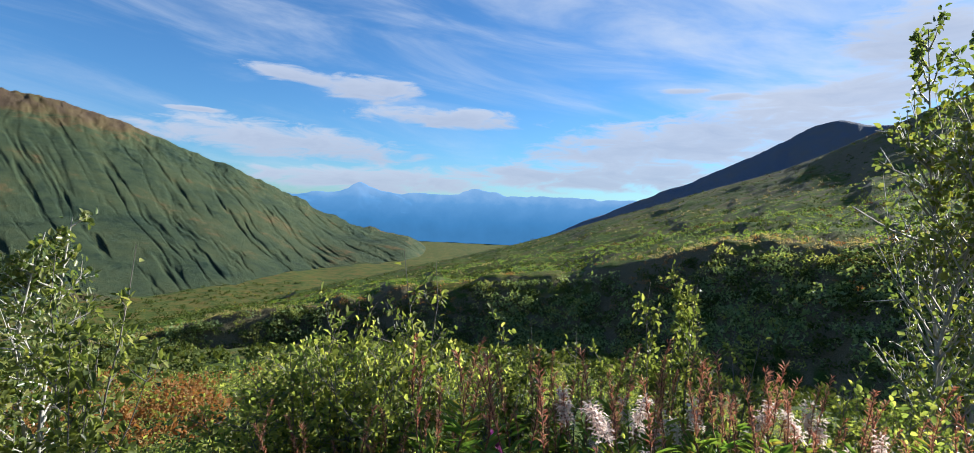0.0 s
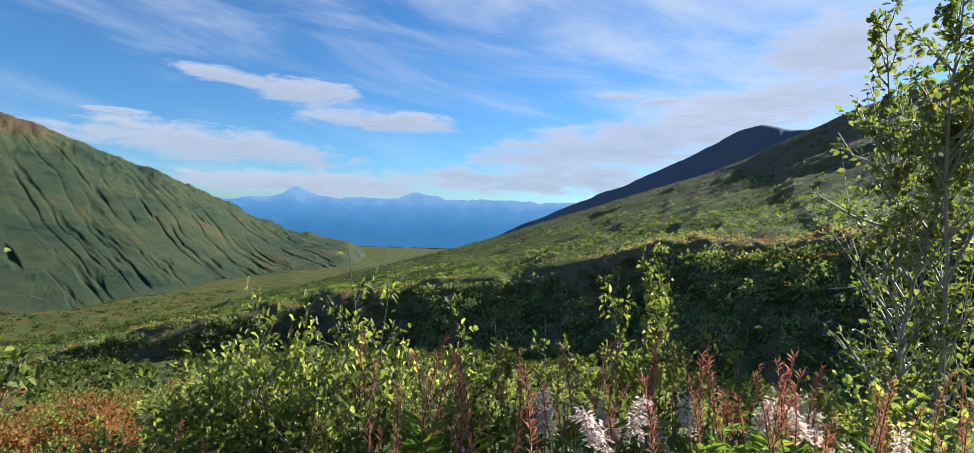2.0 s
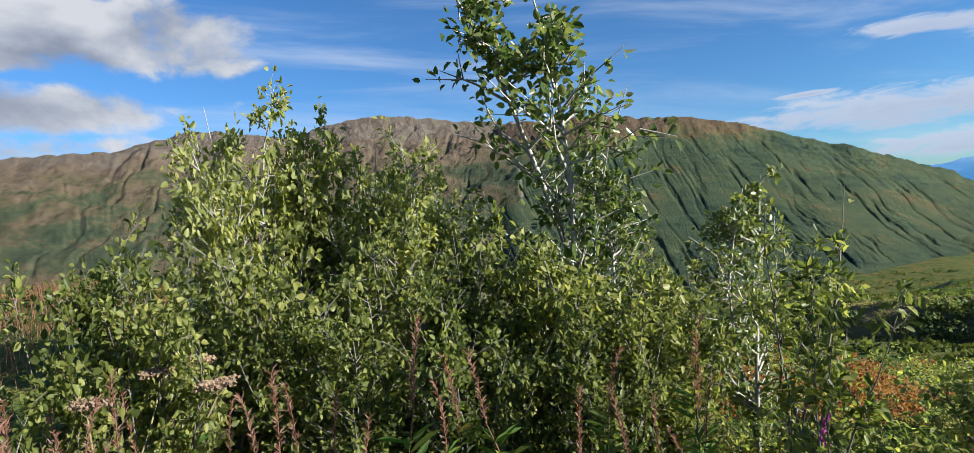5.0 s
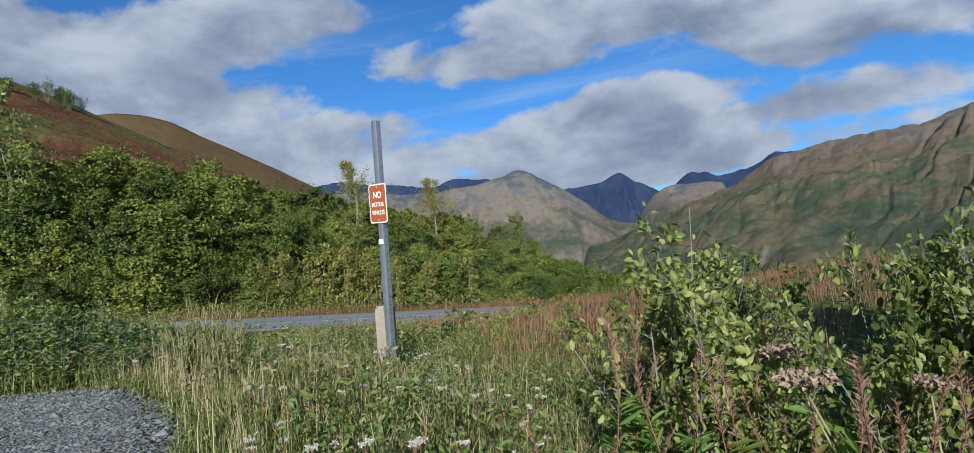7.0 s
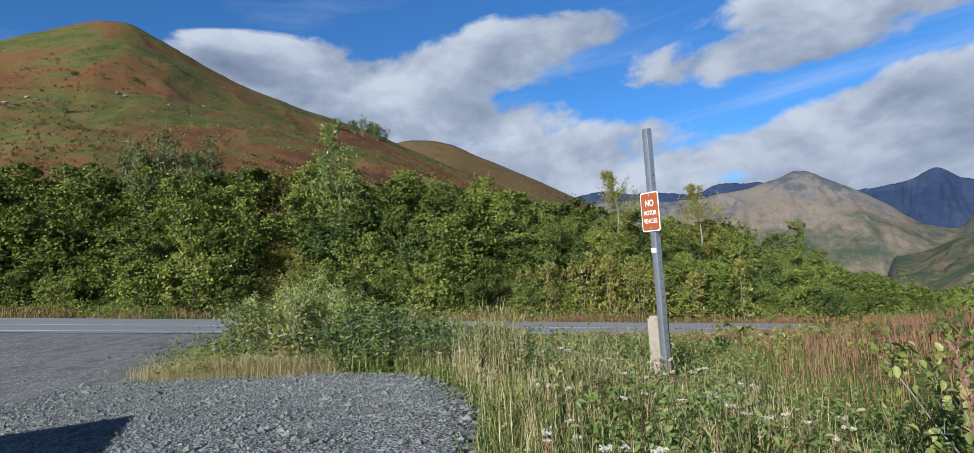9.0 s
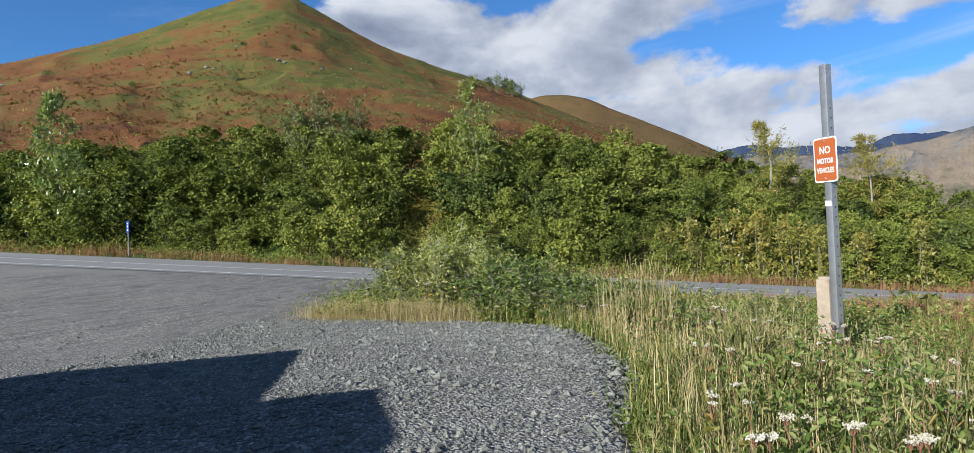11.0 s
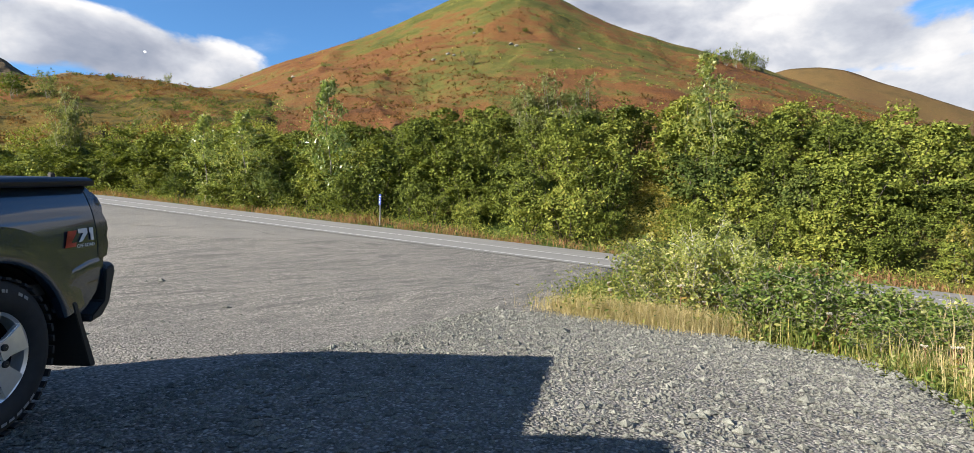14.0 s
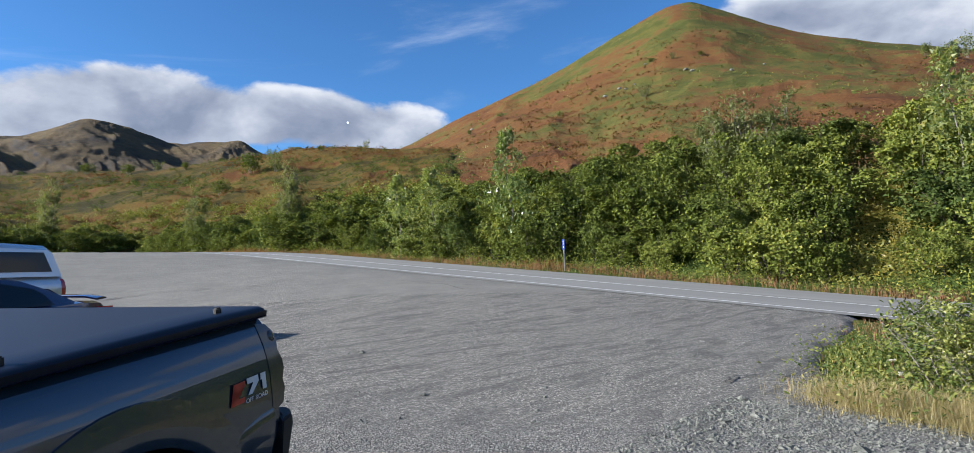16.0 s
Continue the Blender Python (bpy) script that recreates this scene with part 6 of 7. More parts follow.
def slab(profile, y0, y1, bevel=0.015, seg=2):
    """A closed outline in x, z drawn out from y0 to y1."""
    bm = bmesh.new()
    a = [bm.verts.new((x, y0, z)) for x, z in profile]
    b = [bm.verts.new((x, y1, z)) for x, z in profile]
    bm.faces.new(a)
    bm.faces.new(b[::-1])
    n = len(profile)
    for i in range(n):
        bm.faces.new((a[i], b[i], b[(i + 1) % n], a[(i + 1) % n]))
    bmesh.ops.recalc_face_normals(bm, faces=bm.faces)
    if bevel:
        bmesh.ops.bevel(bm, geom=bm.edges[:], offset=bevel, segments=seg, affect="EDGES", clamp_overlap=True)
    return bm


def loft(sections, closed=True, cap=True):
    """A skin over sections, each a list of points with equal count."""
    bm = bmesh.new()
    rings = [[bm.verts.new(p) for p in s] for s in sections]
    n = len(sections[0])
    for a, b in zip(rings, rings[1:]):
        for i in range(n if closed else n - 1):
            j = (i + 1) % n
            bm.faces.new((a[i], a[j], b[j], b[i]))
    if cap and closed:
        bm.faces.new(rings[0])
        bm.faces.new(rings[-1][::-1])
    return bm


def turned(profile, axis_y, cx, cz, n=48):
    """A body of revolution about a line along y; profile of (radius, y)."""
    return loft([[(cx + r * math.cos(2 * math.pi * k / n), axis_y + y, cz + r * math.sin(2 * math.pi * k / n)) for r, y in profile] for k in range(n + 1)], closed=False, cap=False)


def arc(cx, cz, r, a0, a1, n):
    return [(cx + r * math.cos(radians(a0 + (a1 - a0) * k / n)), cz + r * math.sin(radians(a0 + (a1 - a0) * k / n))) for k in range(n + 1)]


def wheel(parent, cx, y, rad, rim, out, spokes=5, width=0.24, letters=True, lift=0.0):
    """A wheel whose outer face looks along out (+1 or -1 in y); lift: of its centre above its radius."""
    cz = rad + lift
    hub = child("wheel", from_bm("wheel_barrel", turned([(rim * 0.97, -out * 0.02), (rim * 0.9, -out * 0.05), (rim * 0.86, -out * width)], y, cx, cz, 40), M_TRIM), parent)
    w = width
    prof = [(rim, -out * 0.02), (rim + 0.012, 0.0), (rim * 1.2, out * 0.012), ((rim + rad) / 2, out * 0.016), (rad - 0.05, out * 0.006), (rad - 0.018, -out * 0.012), (rad - 0.008, -out * 0.04), (rad - 0.008, -out * (w - 0.03)), (rad - 0.05, -out * w), (rim, -out * w)]
    part("tyre", turned(prof, y, cx, cz, 56), M_TYRE, hub, "chunky black mud tyre")
    bm = bmesh.new()
    for k in range(40):
        a = 2 * math.pi * k / 40
        for side, off in ((0, 0.0), (1, 0.1)):
            lug = bmesh.ops.create_cube(bm, size=1)["verts"]
            m = Matrix.Translation((cx, y, cz)) @ Matrix.Rotation(-a - off, 4, "Y") @ Matrix.Translation((rad - 0.008, -out * (0.045 + side * 0.11), 0)) @ Matrix.Diagonal((0.012, 0.10, 0.034 if k % 2 else 0.028, 1))
            bmesh.ops.transform(bm, matrix=m, verts=lug)
    part("tread", bm, M_TYRE, hub)
    part("rim", turned([(rim * 0.88, -out * 0.06), (rim * 0.93, -out * 0.012), (rim, -out * 0.004), (rim * 1.005, -out * 0.02)], y, cx, cz, 48), M_ALLOY, hub)
    for k in range(spokes):
        a = 90 + 360 / spokes * k
        m = Matrix.Translation((cx, y, cz)) @ Matrix.Rotation(radians(-a), 4, "Y")
        bm = loft([[(rr, out * yy - out * 0.026, s * ww) for s in (-1, 1) for yy in ((0.0, 0.028) if s < 0 else (0.028, 0.0))] for rr, ww, yy0 in ((rim * 0.22, rim * 0.24, 0), (rim * 0.5, rim * 0.22, 0), (rim * 0.95, rim * 0.33, 0)) for yy in (0,)])
        bmesh.ops.bevel(bm, geom=bm.edges[:], offset=0.006, segments=2, affect="EDGES", clamp_overlap=True)
        bmesh.ops.transform(bm, matrix=m, verts=bm.verts)
        part("spoke", bm, M_ALLOY, hub)
    bm = turned([(0.001, out * 0.012), (rim * 0.14, out * 0.01), (rim * 0.17, -out * 0.004), (rim * 0.30, -out * 0.012), (rim * 0.33, -out * 0.03)], y, cx, cz, 32)
    part("hub_cap", bm, M_ALLOY, hub)
    for k in range(6):
        a = radians(60 * k + 30)
        bm = turned([(0.001, out * 0.008), (0.015, out * 0.006), (0.017, -out * 0.02)], y + out * 0.006, cx + rim * 0.36 * math.cos(a), cz + rim * 0.36 * math.sin(a), 10)
        part("lug_nut", bm, M_TRIM, hub)
    part("brake_disc", turned([(0.01, -out * 0.10), (rim * 0.75, -out * 0.10), (rim * 0.76, -out * 0.12)], y, cx, cz, 32), M_TRIM, hub)
    if letters:
        # the raised white writing on the sidewall, as bars
        for a0, a1 in ((78, 83), (85, 90), (92, 97), (100, 103), (104, 106), (118, 123), (125, 130), (228, 234), (236, 243), (245, 251), (254, 260), (262, 268), (300, 306), (308, 314)):
            rr = (rim + rad) / 2 + 0.012
            outer, inner = arc(cx, cz, rr + 0.007, a0, a1, 8), arc(cx, cz, rr - 0.007, a0, a1, 8)
            bm = loft([[(ox, y + out * 0.0175, oz), (ix, y + out * 0.0195, iz)] for (ox, oz), (ix, iz) in zip(outer, inner)], closed=False, cap=False)
            part("sidewall_mark", bm, M_LETTER, hub, "worn white raised lettering")
    return hub


M_LETTER = plain("worn_white_rubber", (0.30, 0.30, 0.30), 0.8, grain=0.4, scale=60)


def barrel(bm, y_out, side):
    """Rounds a flat flank: the upper third leans in towards the rail, the foot tucks under."""
    for z in (0.55, 0.62, 0.70, 0.78, 0.86, 0.94, 1.0, 1.05, 1.10, 1.14, 1.17):
        bmesh.ops.bisect_plane(bm, geom=bm.verts[:] + bm.edges[:] + bm.faces[:], plane_co=(0, 0, z), plane_no=(0, 0, 1))
    for v in bm.verts:
        up, down = max(0.0, v.co.z - 0.88), max(0.0, 0.74 - v.co.z)
        v.co.y -= side * (1.0 * up * up + 0.35 * down * down)
        if v.co.z > 1.15:
            v.co.y -= side * 0.012
    return bm


def pickup(at, yaw, colour, label, canopy=False, decal=True, long_cab=0.8, rake=0.0, lens=M_CLEARLENS):
    """A pickup truck; x runs forward from the tailgate, y to its left from the left side, z up."""
    root = thing("pickup_truck", at, label, "pickup truck", turn=yaw + 90)
    wide, hx, rad = 1.76, 0.68, 0.35
    cabx, az = 1.86, 0.42 + rake * 0.3
    for side, y_out in ((1, 0.0), (-1, -wide)):
        # bed side with its wheel arch
        prof = [(-0.02, 1.19), (-0.035, 1.0), (-0.015, 0.72), (0.04, 0.62), (0.17, 0.49)] + [(x, z) for x, z in reversed(arc(hx, az, 0.415, 0, 162, 18))] + [(1.30, 0.42), (cabx - 0.015, 0.42), (cabx - 0.015, 1.19)]
        prof = [(x, z) for x, z in prof if z > 0.2]
        bm = barrel(slab(prof, y_out, y_out - side * 0.06, 0), y_out, side)
        b = part("bed_side", bm, colour, root)
        # the swelling over the arch
        ring = []
        for k in range(25):
            a = radians(-4 + 172 * k / 24)
            c, s = math.cos(a), math.sin(a)
            ring.append([(hx + rr * c, y_out + side * yy, az + rr * s) for rr, yy in ((0.405, -0.03), (0.408, 0.003), (0.418, 0.007), (0.445, 0.008), (0.50, 0.005), (0.56, 0.0004), (0.56, -0.03))])
        part("fender_flare", loft(ring, closed=False, cap=False), colour, b)
        # crease low on the quarter
        bm = loft([[(x, y_out + side * 0.0005, z + 0.02), (x, y_out + side * q, z), (x, y_out + side * q * 0.8, z - 0.03), (x, y_out + side * 0.0005, z - 0.09)] for x, z, q in ((0.02, 0.775, 0.009), (0.10, 0.77, 0.01), (0.19, 0.745, 0.007), (0.25, 0.72, 0.001))], closed=False, cap=False)
        part("body_crease", bm, colour, b)
        # inner arch
        bm = loft([[(hx + 0.41 * math.cos(radians(a)), y_out - side * yy, az + 0.41 * math.sin(radians(a))) for yy in (0.05, 0.34)] for a in range(-10, 195, 12)], closed=False, cap=False)
        part("wheel_well", bm, M_TRIM, b)
        # lamp at the corner: a clear stack with a red foot
        lamp = part("tail_lamp", barrel(slab([(0.02, 1.14), (-0.035, 1.13), (-0.058, 1.10), (-0.064, 1.06), (-0.05, 1.02), (-0.066, 0.98), (-0.066, 0.94), (-0.05, 0.90), (-0.06, 0.86), (-0.045, 0.80), (0.0, 0.785), (0.02, 0.80)], y_out + side * 0.003, y_out - side * 0.17, 0), y_out, side), lens, root, "smoked clear tail lamp with red reflectors")
        for z0, z1, mt in ((1.02, 1.12, M_CLEARLENS), (0.92, 1.01, M_CLEARLENS), (0.83, 0.9, M_REDLENS)):
            bm = bmesh.new()
            bmesh.ops.create_uvsphere(bm, u_segments=16, v_segments=10, radius=1)
            bmesh.ops.transform(bm, matrix=Matrix.Translation((-0.04, y_out - side * 0.10, (z0 + z1) / 2)) @ Matrix.Diagonal((0.035, 0.075, (z1 - z0) / 2, 1)), verts=bm.verts)
            part("lens", bm, mt, lamp)
        if decal:
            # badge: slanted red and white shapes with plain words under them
            yb = y_out + side * 0.003
            for name, pts, mt in (("badge_red", [(0.262, 0.965), (0.195, 0.965), (0.200, 0.945), (0.225, 0.945), (0.285, 0.885), (0.205, 0.885), (0.200, 0.905), (0.235, 0.905)], M_REDDECAL),
                                  ("badge_white", [(0.185, 0.97), (0.115, 0.97), (0.112, 0.945), (0.155, 0.905), (0.180, 0.905), (0.145, 0.948), (0.182, 0.948)], M_WHITEDECAL),
                                  ("badge_white", [(0.098, 0.97), (0.068, 0.97), (0.064, 0.905), (0.088, 0.905), (0.090, 0.945), (0.100, 0.945)], M_WHITEDECAL)):
                part(name, slab([(x * 0.92 - 0.005, z - 0.014) for x, z in pts], yb, yb + side * 0.0015, 0), mt, b)
            tx = bpy.data.curves.new("badge_words", "FONT")
            tx.body, tx.size, tx.extrude, tx.align_x = "OFF ROAD", 0.026, 0.0004, "CENTER"
            me = bpy.data.meshes.new_from_object(bpy.data.objects.new("tmp", tx))
            me.materials.append(M_WHITEDECAL)
            ob = child("badge_words", me, b)
            ob.matrix_local = Matrix.Translation((0.112, yb + side * 0.001, 0.862)) @ (Matrix.Rotation(radians(180), 4, "Z") if side > 0 else Matrix.Identity(4)) @ Matrix.Rotation(radians(90), 4, "X")
        part("mudflap", slab([(0.23, 0.60), (0.20, 0.60), (0.085, 0.25), (0.10, 0.24), (0.13, 0.25)], y_out + side * 0.01, y_out - side * 0.26, 0.004), M_TRIM, root)
        wheel(root, hx, y_out - side * 0.015, rad, 0.202, side, lift=rake)
        wheel(root, hx + 2.85, y_out - side * 0.015, rad, 0.202, side, letters=False, lift=rake)
        # cab and front fender side
        prof = [(cabx, 1.16), (cabx, 0.42), (3.05, 0.40)] + list(reversed(arc(hx + 2.85, az, 0.46, 0, 172, 14))) + [(4.45, 0.50), (4.48, 0.86), (4.3, 0.98), (3.3, 1.05), (3.1, 1.14)]
        part("cab_side", slab(prof, y_out, y_out - side * 0.06, 0.018, 2), colour, root)
    part("tailgate", box(-0.032, 0.05, -wide + 0.17, -0.17, 0.66, 1.18, 0.012), colour, root)
    part("gate_handle", box(-0.05, -0.028, -wide / 2 - 0.1, -wide / 2 + 0.1, 1.04, 1.10, 0.008), M_TRIM, root)
    part("bed_floor", box(0.02, cabx - 0.02, -wide + 0.05, -0.05, 0.66, 0.72, 0.005), M_TRIM, root)
    part("front_wall", box(cabx - 0.06, cabx - 0.02, -wide + 0.05, -0.05, 0.7, 1.18, 0.005), colour, root)
    part("chassis", box(-0.02, 4.3, -wide + 0.45, -0.45, 0.36, 0.5, 0.02), M_TRIM, root)
    # step bumper
    bm = loft([[(-0.04 - d, y, 0.685 + u), (-0.10 - d, y, 0.695 + u), (-0.11 - d, y, 0.66 + u), (-0.055 - d, y, 0.55), (0.03, y, 0.49), (0.12, y, 0.475), (0.11, y, 0.51), (0.0, y, 0.56)] for y, d, u in ((0.02, -0.03, 0.05), (-0.03, 0.02, 0.06), (-0.2, 0.05, 0.05), (-0.55, 0.06, 0.0), (-wide + 0.55, 0.06, 0.0), (-wide + 0.2, 0.05, 0.05), (-wide + 0.03, 0.02, 0.06), (-wide - 0.02, -0.03, 0.05))])
    bmesh.ops.bevel(bm, geom=bm.edges[:], offset=0.008, segments=2, affect="EDGES", clamp_overlap=True)
    part("rear_bumper", bm, M_TRIM, root, "black step bumper")
    if not canopy:
        secs = []
        for x, z in ((-0.032, 1.19), (-0.02, 1.206), (0.3, 1.210), (1.0, 1.204), (cabx - 0.03, 1.198)):
            ys = [-0.045, -0.040, -0.046, -0.07, -0.25, -0.6, -wide / 2]
            zs = [1.165, 1.19, z - 0.008, z + 0.002, z + 0.003, z + 0.003, z + 0.003]
            half = list(zip(ys, zs))
            full = half + [(-wide - y, q) for y, q in reversed(half[:-1])]
            secs.append([(x, y, q) for y, q in full] + [(x, -wide + 0.03, 1.166), (x, -0.03, 1.166)])
        cover = part("bed_cover", loft(secs), M_VINYL, root, "black hard cover over the truck bed")
        for x, y in ((0.16, -0.12), (0.95, -0.12), (0.16, -wide + 0.12)):
            part("latch", box(x - 0.014, x + 0.014, y - 0.012, y + 0.012, 1.20, 1.232, 0.005), M_TRIM, cover)
    else:
        secs = []
        for x, z, inset in ((0.02, 1.2, 0.0), (0.16, 1.72, 0.10), (0.24, 1.80, 0.14), (1.0, 1.83, 0.14), (cabx - 0.02, 1.80, 0.14)):
            secs.append([(x, -0.01, 1.18), (x, -0.02 - inset * 0.7, 1.18 + (z - 1.18) * 0.85), (x, -0.10 - inset, z), (x, -wide / 2, z + 0.03), (x, -wide + 0.10 + inset, z), (x, -wide + 0.02 + inset * 0.7, 1.18 + (z - 1.18) * 0.85), (x, -wide + 0.01, 1.18)])
        top = part("canopy", loft(secs), colour, root, "silver canopy with tinted side windows")
        for side, y0 in ((1, -0.018), (-1, -wide + 0.018)):
            bm = loft([[(x, y0 - side * (k * 0.075 - 0.008), 1.28 + k * 0.38) for x in xs] for k, xs in ((0.0, (0.22, 0.9, 1.66)), (1.0, (0.34, 0.9, 1.66)))], closed=False, cap=False)
            part("side_window", bm, M_GLASS, top)
    # cab
    r0, r1 = 1.95, 1.95 + long_cab
    top = 1.66
    secs = []
    for x, z, inset in ((cabx, 1.15, 0.0), (r0 - 0.03, top - 0.09, 0.17), (r0 + 0.05, top, 0.21), (r1, top, 0.21), (r1 + 0.12, top - 0.05, 0.2), (r1 + 0.72, 1.10, 0.05)):
        secs.append([(x, -0.01, 1.08), (x, -0.02 - inset * 0.55, 1.08 + (z - 1.08) * 0.55), (x, -0.05 - inset, z - 0.02), (x, -0.12 - inset, z + 0.01), (x, -wide / 2, z + 0.03), (x, -wide + 0.12 + inset, z + 0.01), (x, -wide + 0.05 + inset, z - 0.02), (x, -wide + 0.02 + inset * 0.55, 1.08 + (z - 1.08) * 0.55), (x, -wide + 0.01, 1.08)])
    part("cab", loft(secs), colour, root)
    for side, y0 in ((1, 0.0), (-1, -wide)):
        bm = loft([[(xa, y0 - side * 0.008, 1.14), (xa + (xb - xa) * 0.5, y0 - side * 0.085, 1.36), (xb, y0 - side * 0.17, 1.56)] for xa, xb in ((cabx + 0.12, r0 + 0.14), (r0 + 0.6, r0 + 0.6), (r1 + 0.45, r1 + 0.12))], closed=False, cap=False)
        part("door_glass", bm, M_GLASS, root)
    secs = [[(x, -0.02, z - 0.2), (x, -0.05, z - 0.03), (x, -0.3, z + 0.02), (x, -wide / 2, z + 0.04), (x, -wide + 0.3, z + 0.02), (x, -wide + 0.05, z - 0.03), (x, -wide + 0.02, z - 0.2)] for x, z in ((3.25, 1.08), (3.8, 1.04), (4.3, 0.98), (4.46, 0.90))]
    part("hood", loft(secs), colour, root)
    part("front_bumper", box(4.36, 4.55, -wide + 0.02, -0.02, 0.42, 0.66, 0.05, 3), M_TRIM, root)
    return root


def sedan(at, yaw, colour, label):
    """A low four-door car; x runs forward from the boot, y to its left from the left side."""
    root = thing("sedan_car", at, label, "car", turn=yaw + 90)
    wide = 1.80
    secs = []
    for x, z, sill, pinch in ((0.0, 0.78, 0.45, 0.10), (0.03, 0.95, 0.36, 0.05), (0.12, 1.02, 0.30, 0.03), (0.55, 1.04, 0.24, 0.01), (1.2, 1.00, 0.22, 0.0), (2.6, 0.97, 0.22, 0.0), (3.6, 0.94, 0.22, 0.01), (4.4, 0.78, 0.26, 0.05), (4.62, 0.60, 0.34, 0.14)):
        secs.append([(x, -pinch - 0.04, sill), (x, -pinch, sill + 0.18), (x, -pinch - 0.005, z - 0.22), (x, -pinch - 0.06, z - 0.04), (x, -pinch - 0.2, z), (x, -wide / 2, z + 0.015),
                     (x, -wide + pinch + 0.2, z), (x, -wide + pinch + 0.06, z - 0.04), (x, -wide + pinch + 0.005, z - 0.22), (x, -wide + pinch, sill + 0.18), (x, -wide + pinch + 0.04, sill)])
    part("body", loft(secs), colour, root)
    secs = []
    for x, z, inset in ((0.50, 1.03, 0.16), (0.95, 1.24, 0.22), (1.35, 1.38, 0.26), (1.9, 1.44, 0.28), (2.5, 1.42, 0.28), (2.9, 1.30, 0.24), (3.45, 1.0, 0.14)):
        secs.append([(x, -0.05, 0.95), (x, -0.06 - inset * 0.5, 0.95 + (z - 0.95) * 0.6), (x, -inset, z - 0.02), (x, -inset - 0.12, z + 0.005), (x, -wide / 2, z + 0.02), (x, -wide + inset + 0.12, z + 0.005), (x, -wide + inset, z - 0.02), (x, -wide + 0.06 + inset * 0.5, 0.95 + (z - 0.95) * 0.6), (x, -wide + 0.05, 0.95)])
    part("roof", loft(secs), colour, root)
    for side, y0 in ((1, 0.0), (-1, -wide)):
        bm = loft([[(x0, y0 - side * 0.052, 1.0), ((x0 + x1) / 2, y0 - side * 0.125, 1.16), (x1, y0 - side * q, z1)] for x0, x1, z1, q in ((1.0, 1.22, 1.25, 0.195), (1.7, 1.75, 1.35, 0.215), (2.45, 2.35, 1.35, 0.215), (3.0, 2.62, 1.28, 0.20))], closed=False, cap=False)
        part("side_glass", bm, M_GLASS, root)
        part("tail_lamp", box(-0.015, 0.25, y0 - side * 0.10 - 0.1 + 0.07 * side, y0 - side * 0.10 + 0.1 + 0.07 * side, 0.80, 0.93, 0.03, 3), M_REDLENS, root)
        wheel(root, 0.95, y0 - side * 0.02, 0.33, 0.215, side, 8, 0.21, False)
        wheel(root, 3.70, y0 - side * 0.02, 0.33, 0.215, side, 8, 0.21, False)
    bm = loft([[(0.92, y, 1.245 - q), (0.60, y, 1.07 - q)] for y, q in ((-0.25, 0.004), (-0.6, -0.006), (-wide / 2, -0.01), (-wide + 0.6, -0.006), (-wide + 0.25, 0.004))], closed=False, cap=False)
    part("rear_window", bm, M_GLASS, root)
    bm = loft([[(0.02, y, z), (0.0, y, z + 0.02), (0.10, y, z + 0.032), (0.22, y, z + 0.01), (0.20, y, z - 0.02)] for y, z in ((-0.08, 1.05), (-0.3, 1.09), (-wide / 2, 1.10), (-wide + 0.3, 1.09), (-wide + 0.08, 1.05))])
    part("spoiler", bm, colour, root)
    part("rear_bumper", box(-0.06, 0.2, -wide + 0.06, -0.06, 0.36, 0.66, 0.06, 3), colour, root)
    return root


TRUCK_YAW = -65.9
forward = heading(TRUCK_YAW)
leftward = heading(TRUCK_YAW + 90)


def slot(ahead_m, left_m):
    p = Vector((-2.833, -3.672, 0.03)) + forward * ahead_m + leftward * left_m
    return p.x, p.y, p.z


truck = pickup(slot(0, 0), TRUCK_YAW, M_GREYPAINT, "slate grey pickup truck with a black bed cover, parked on gravel", rake=0.105)
# the gravel falls towards the brink, and the truck with it
truck.matrix_world = truck.matrix_world @ pose(0, 0, 0, 0, 5.2, 0)
sedan((*slot(-5.2, -7.3)[:2], 0.0), TRUCK_YAW + 9, M_NAVY, "dark blue sedan with a boot spoiler, parked beside the pickup")
silver = pickup((*slot(-6.6, -10.3)[:2], 0.26), TRUCK_YAW + 2, M_SILVER, "silver pickup truck with a tinted canopy, parked in the row", canopy=True, decal=False, lens=M_REDLENS)


# ---- signs ----
M_GALV = plain("galvanised_steel", (0.42, 0.44, 0.46), 0.42, 0.75, 0.18, 18)
M_SIGNBROWN = plain("brown_sign", (0.33, 0.085, 0.022), 0.45, grain=0.08, scale=10)
M_SIGNWHITE = plain("white_sign", (0.72, 0.72, 0.70), 0.5, grain=0.06, scale=12)
M_SIGNBLUE = plain("blue_sign", (0.008, 0.03, 0.17), 0.45, grain=0.1, scale=10)
M_TIMBER = plain("weathered_timber", (0.30, 0.245, 0.18), 0.85, grain=0.3, scale=14)


def rounded(w, h, r, n=6):
    pts = []
    for cx, cz, a in ((w / 2 - r, h / 2 - r, 0), (-w / 2 + r, h / 2 - r, 90), (-w / 2 + r, -h / 2 + r, 180), (w / 2 - r, -h / 2 + r, 270)):
        pts += arc(cx, cz, r, a, a + 90, n)
    return pts


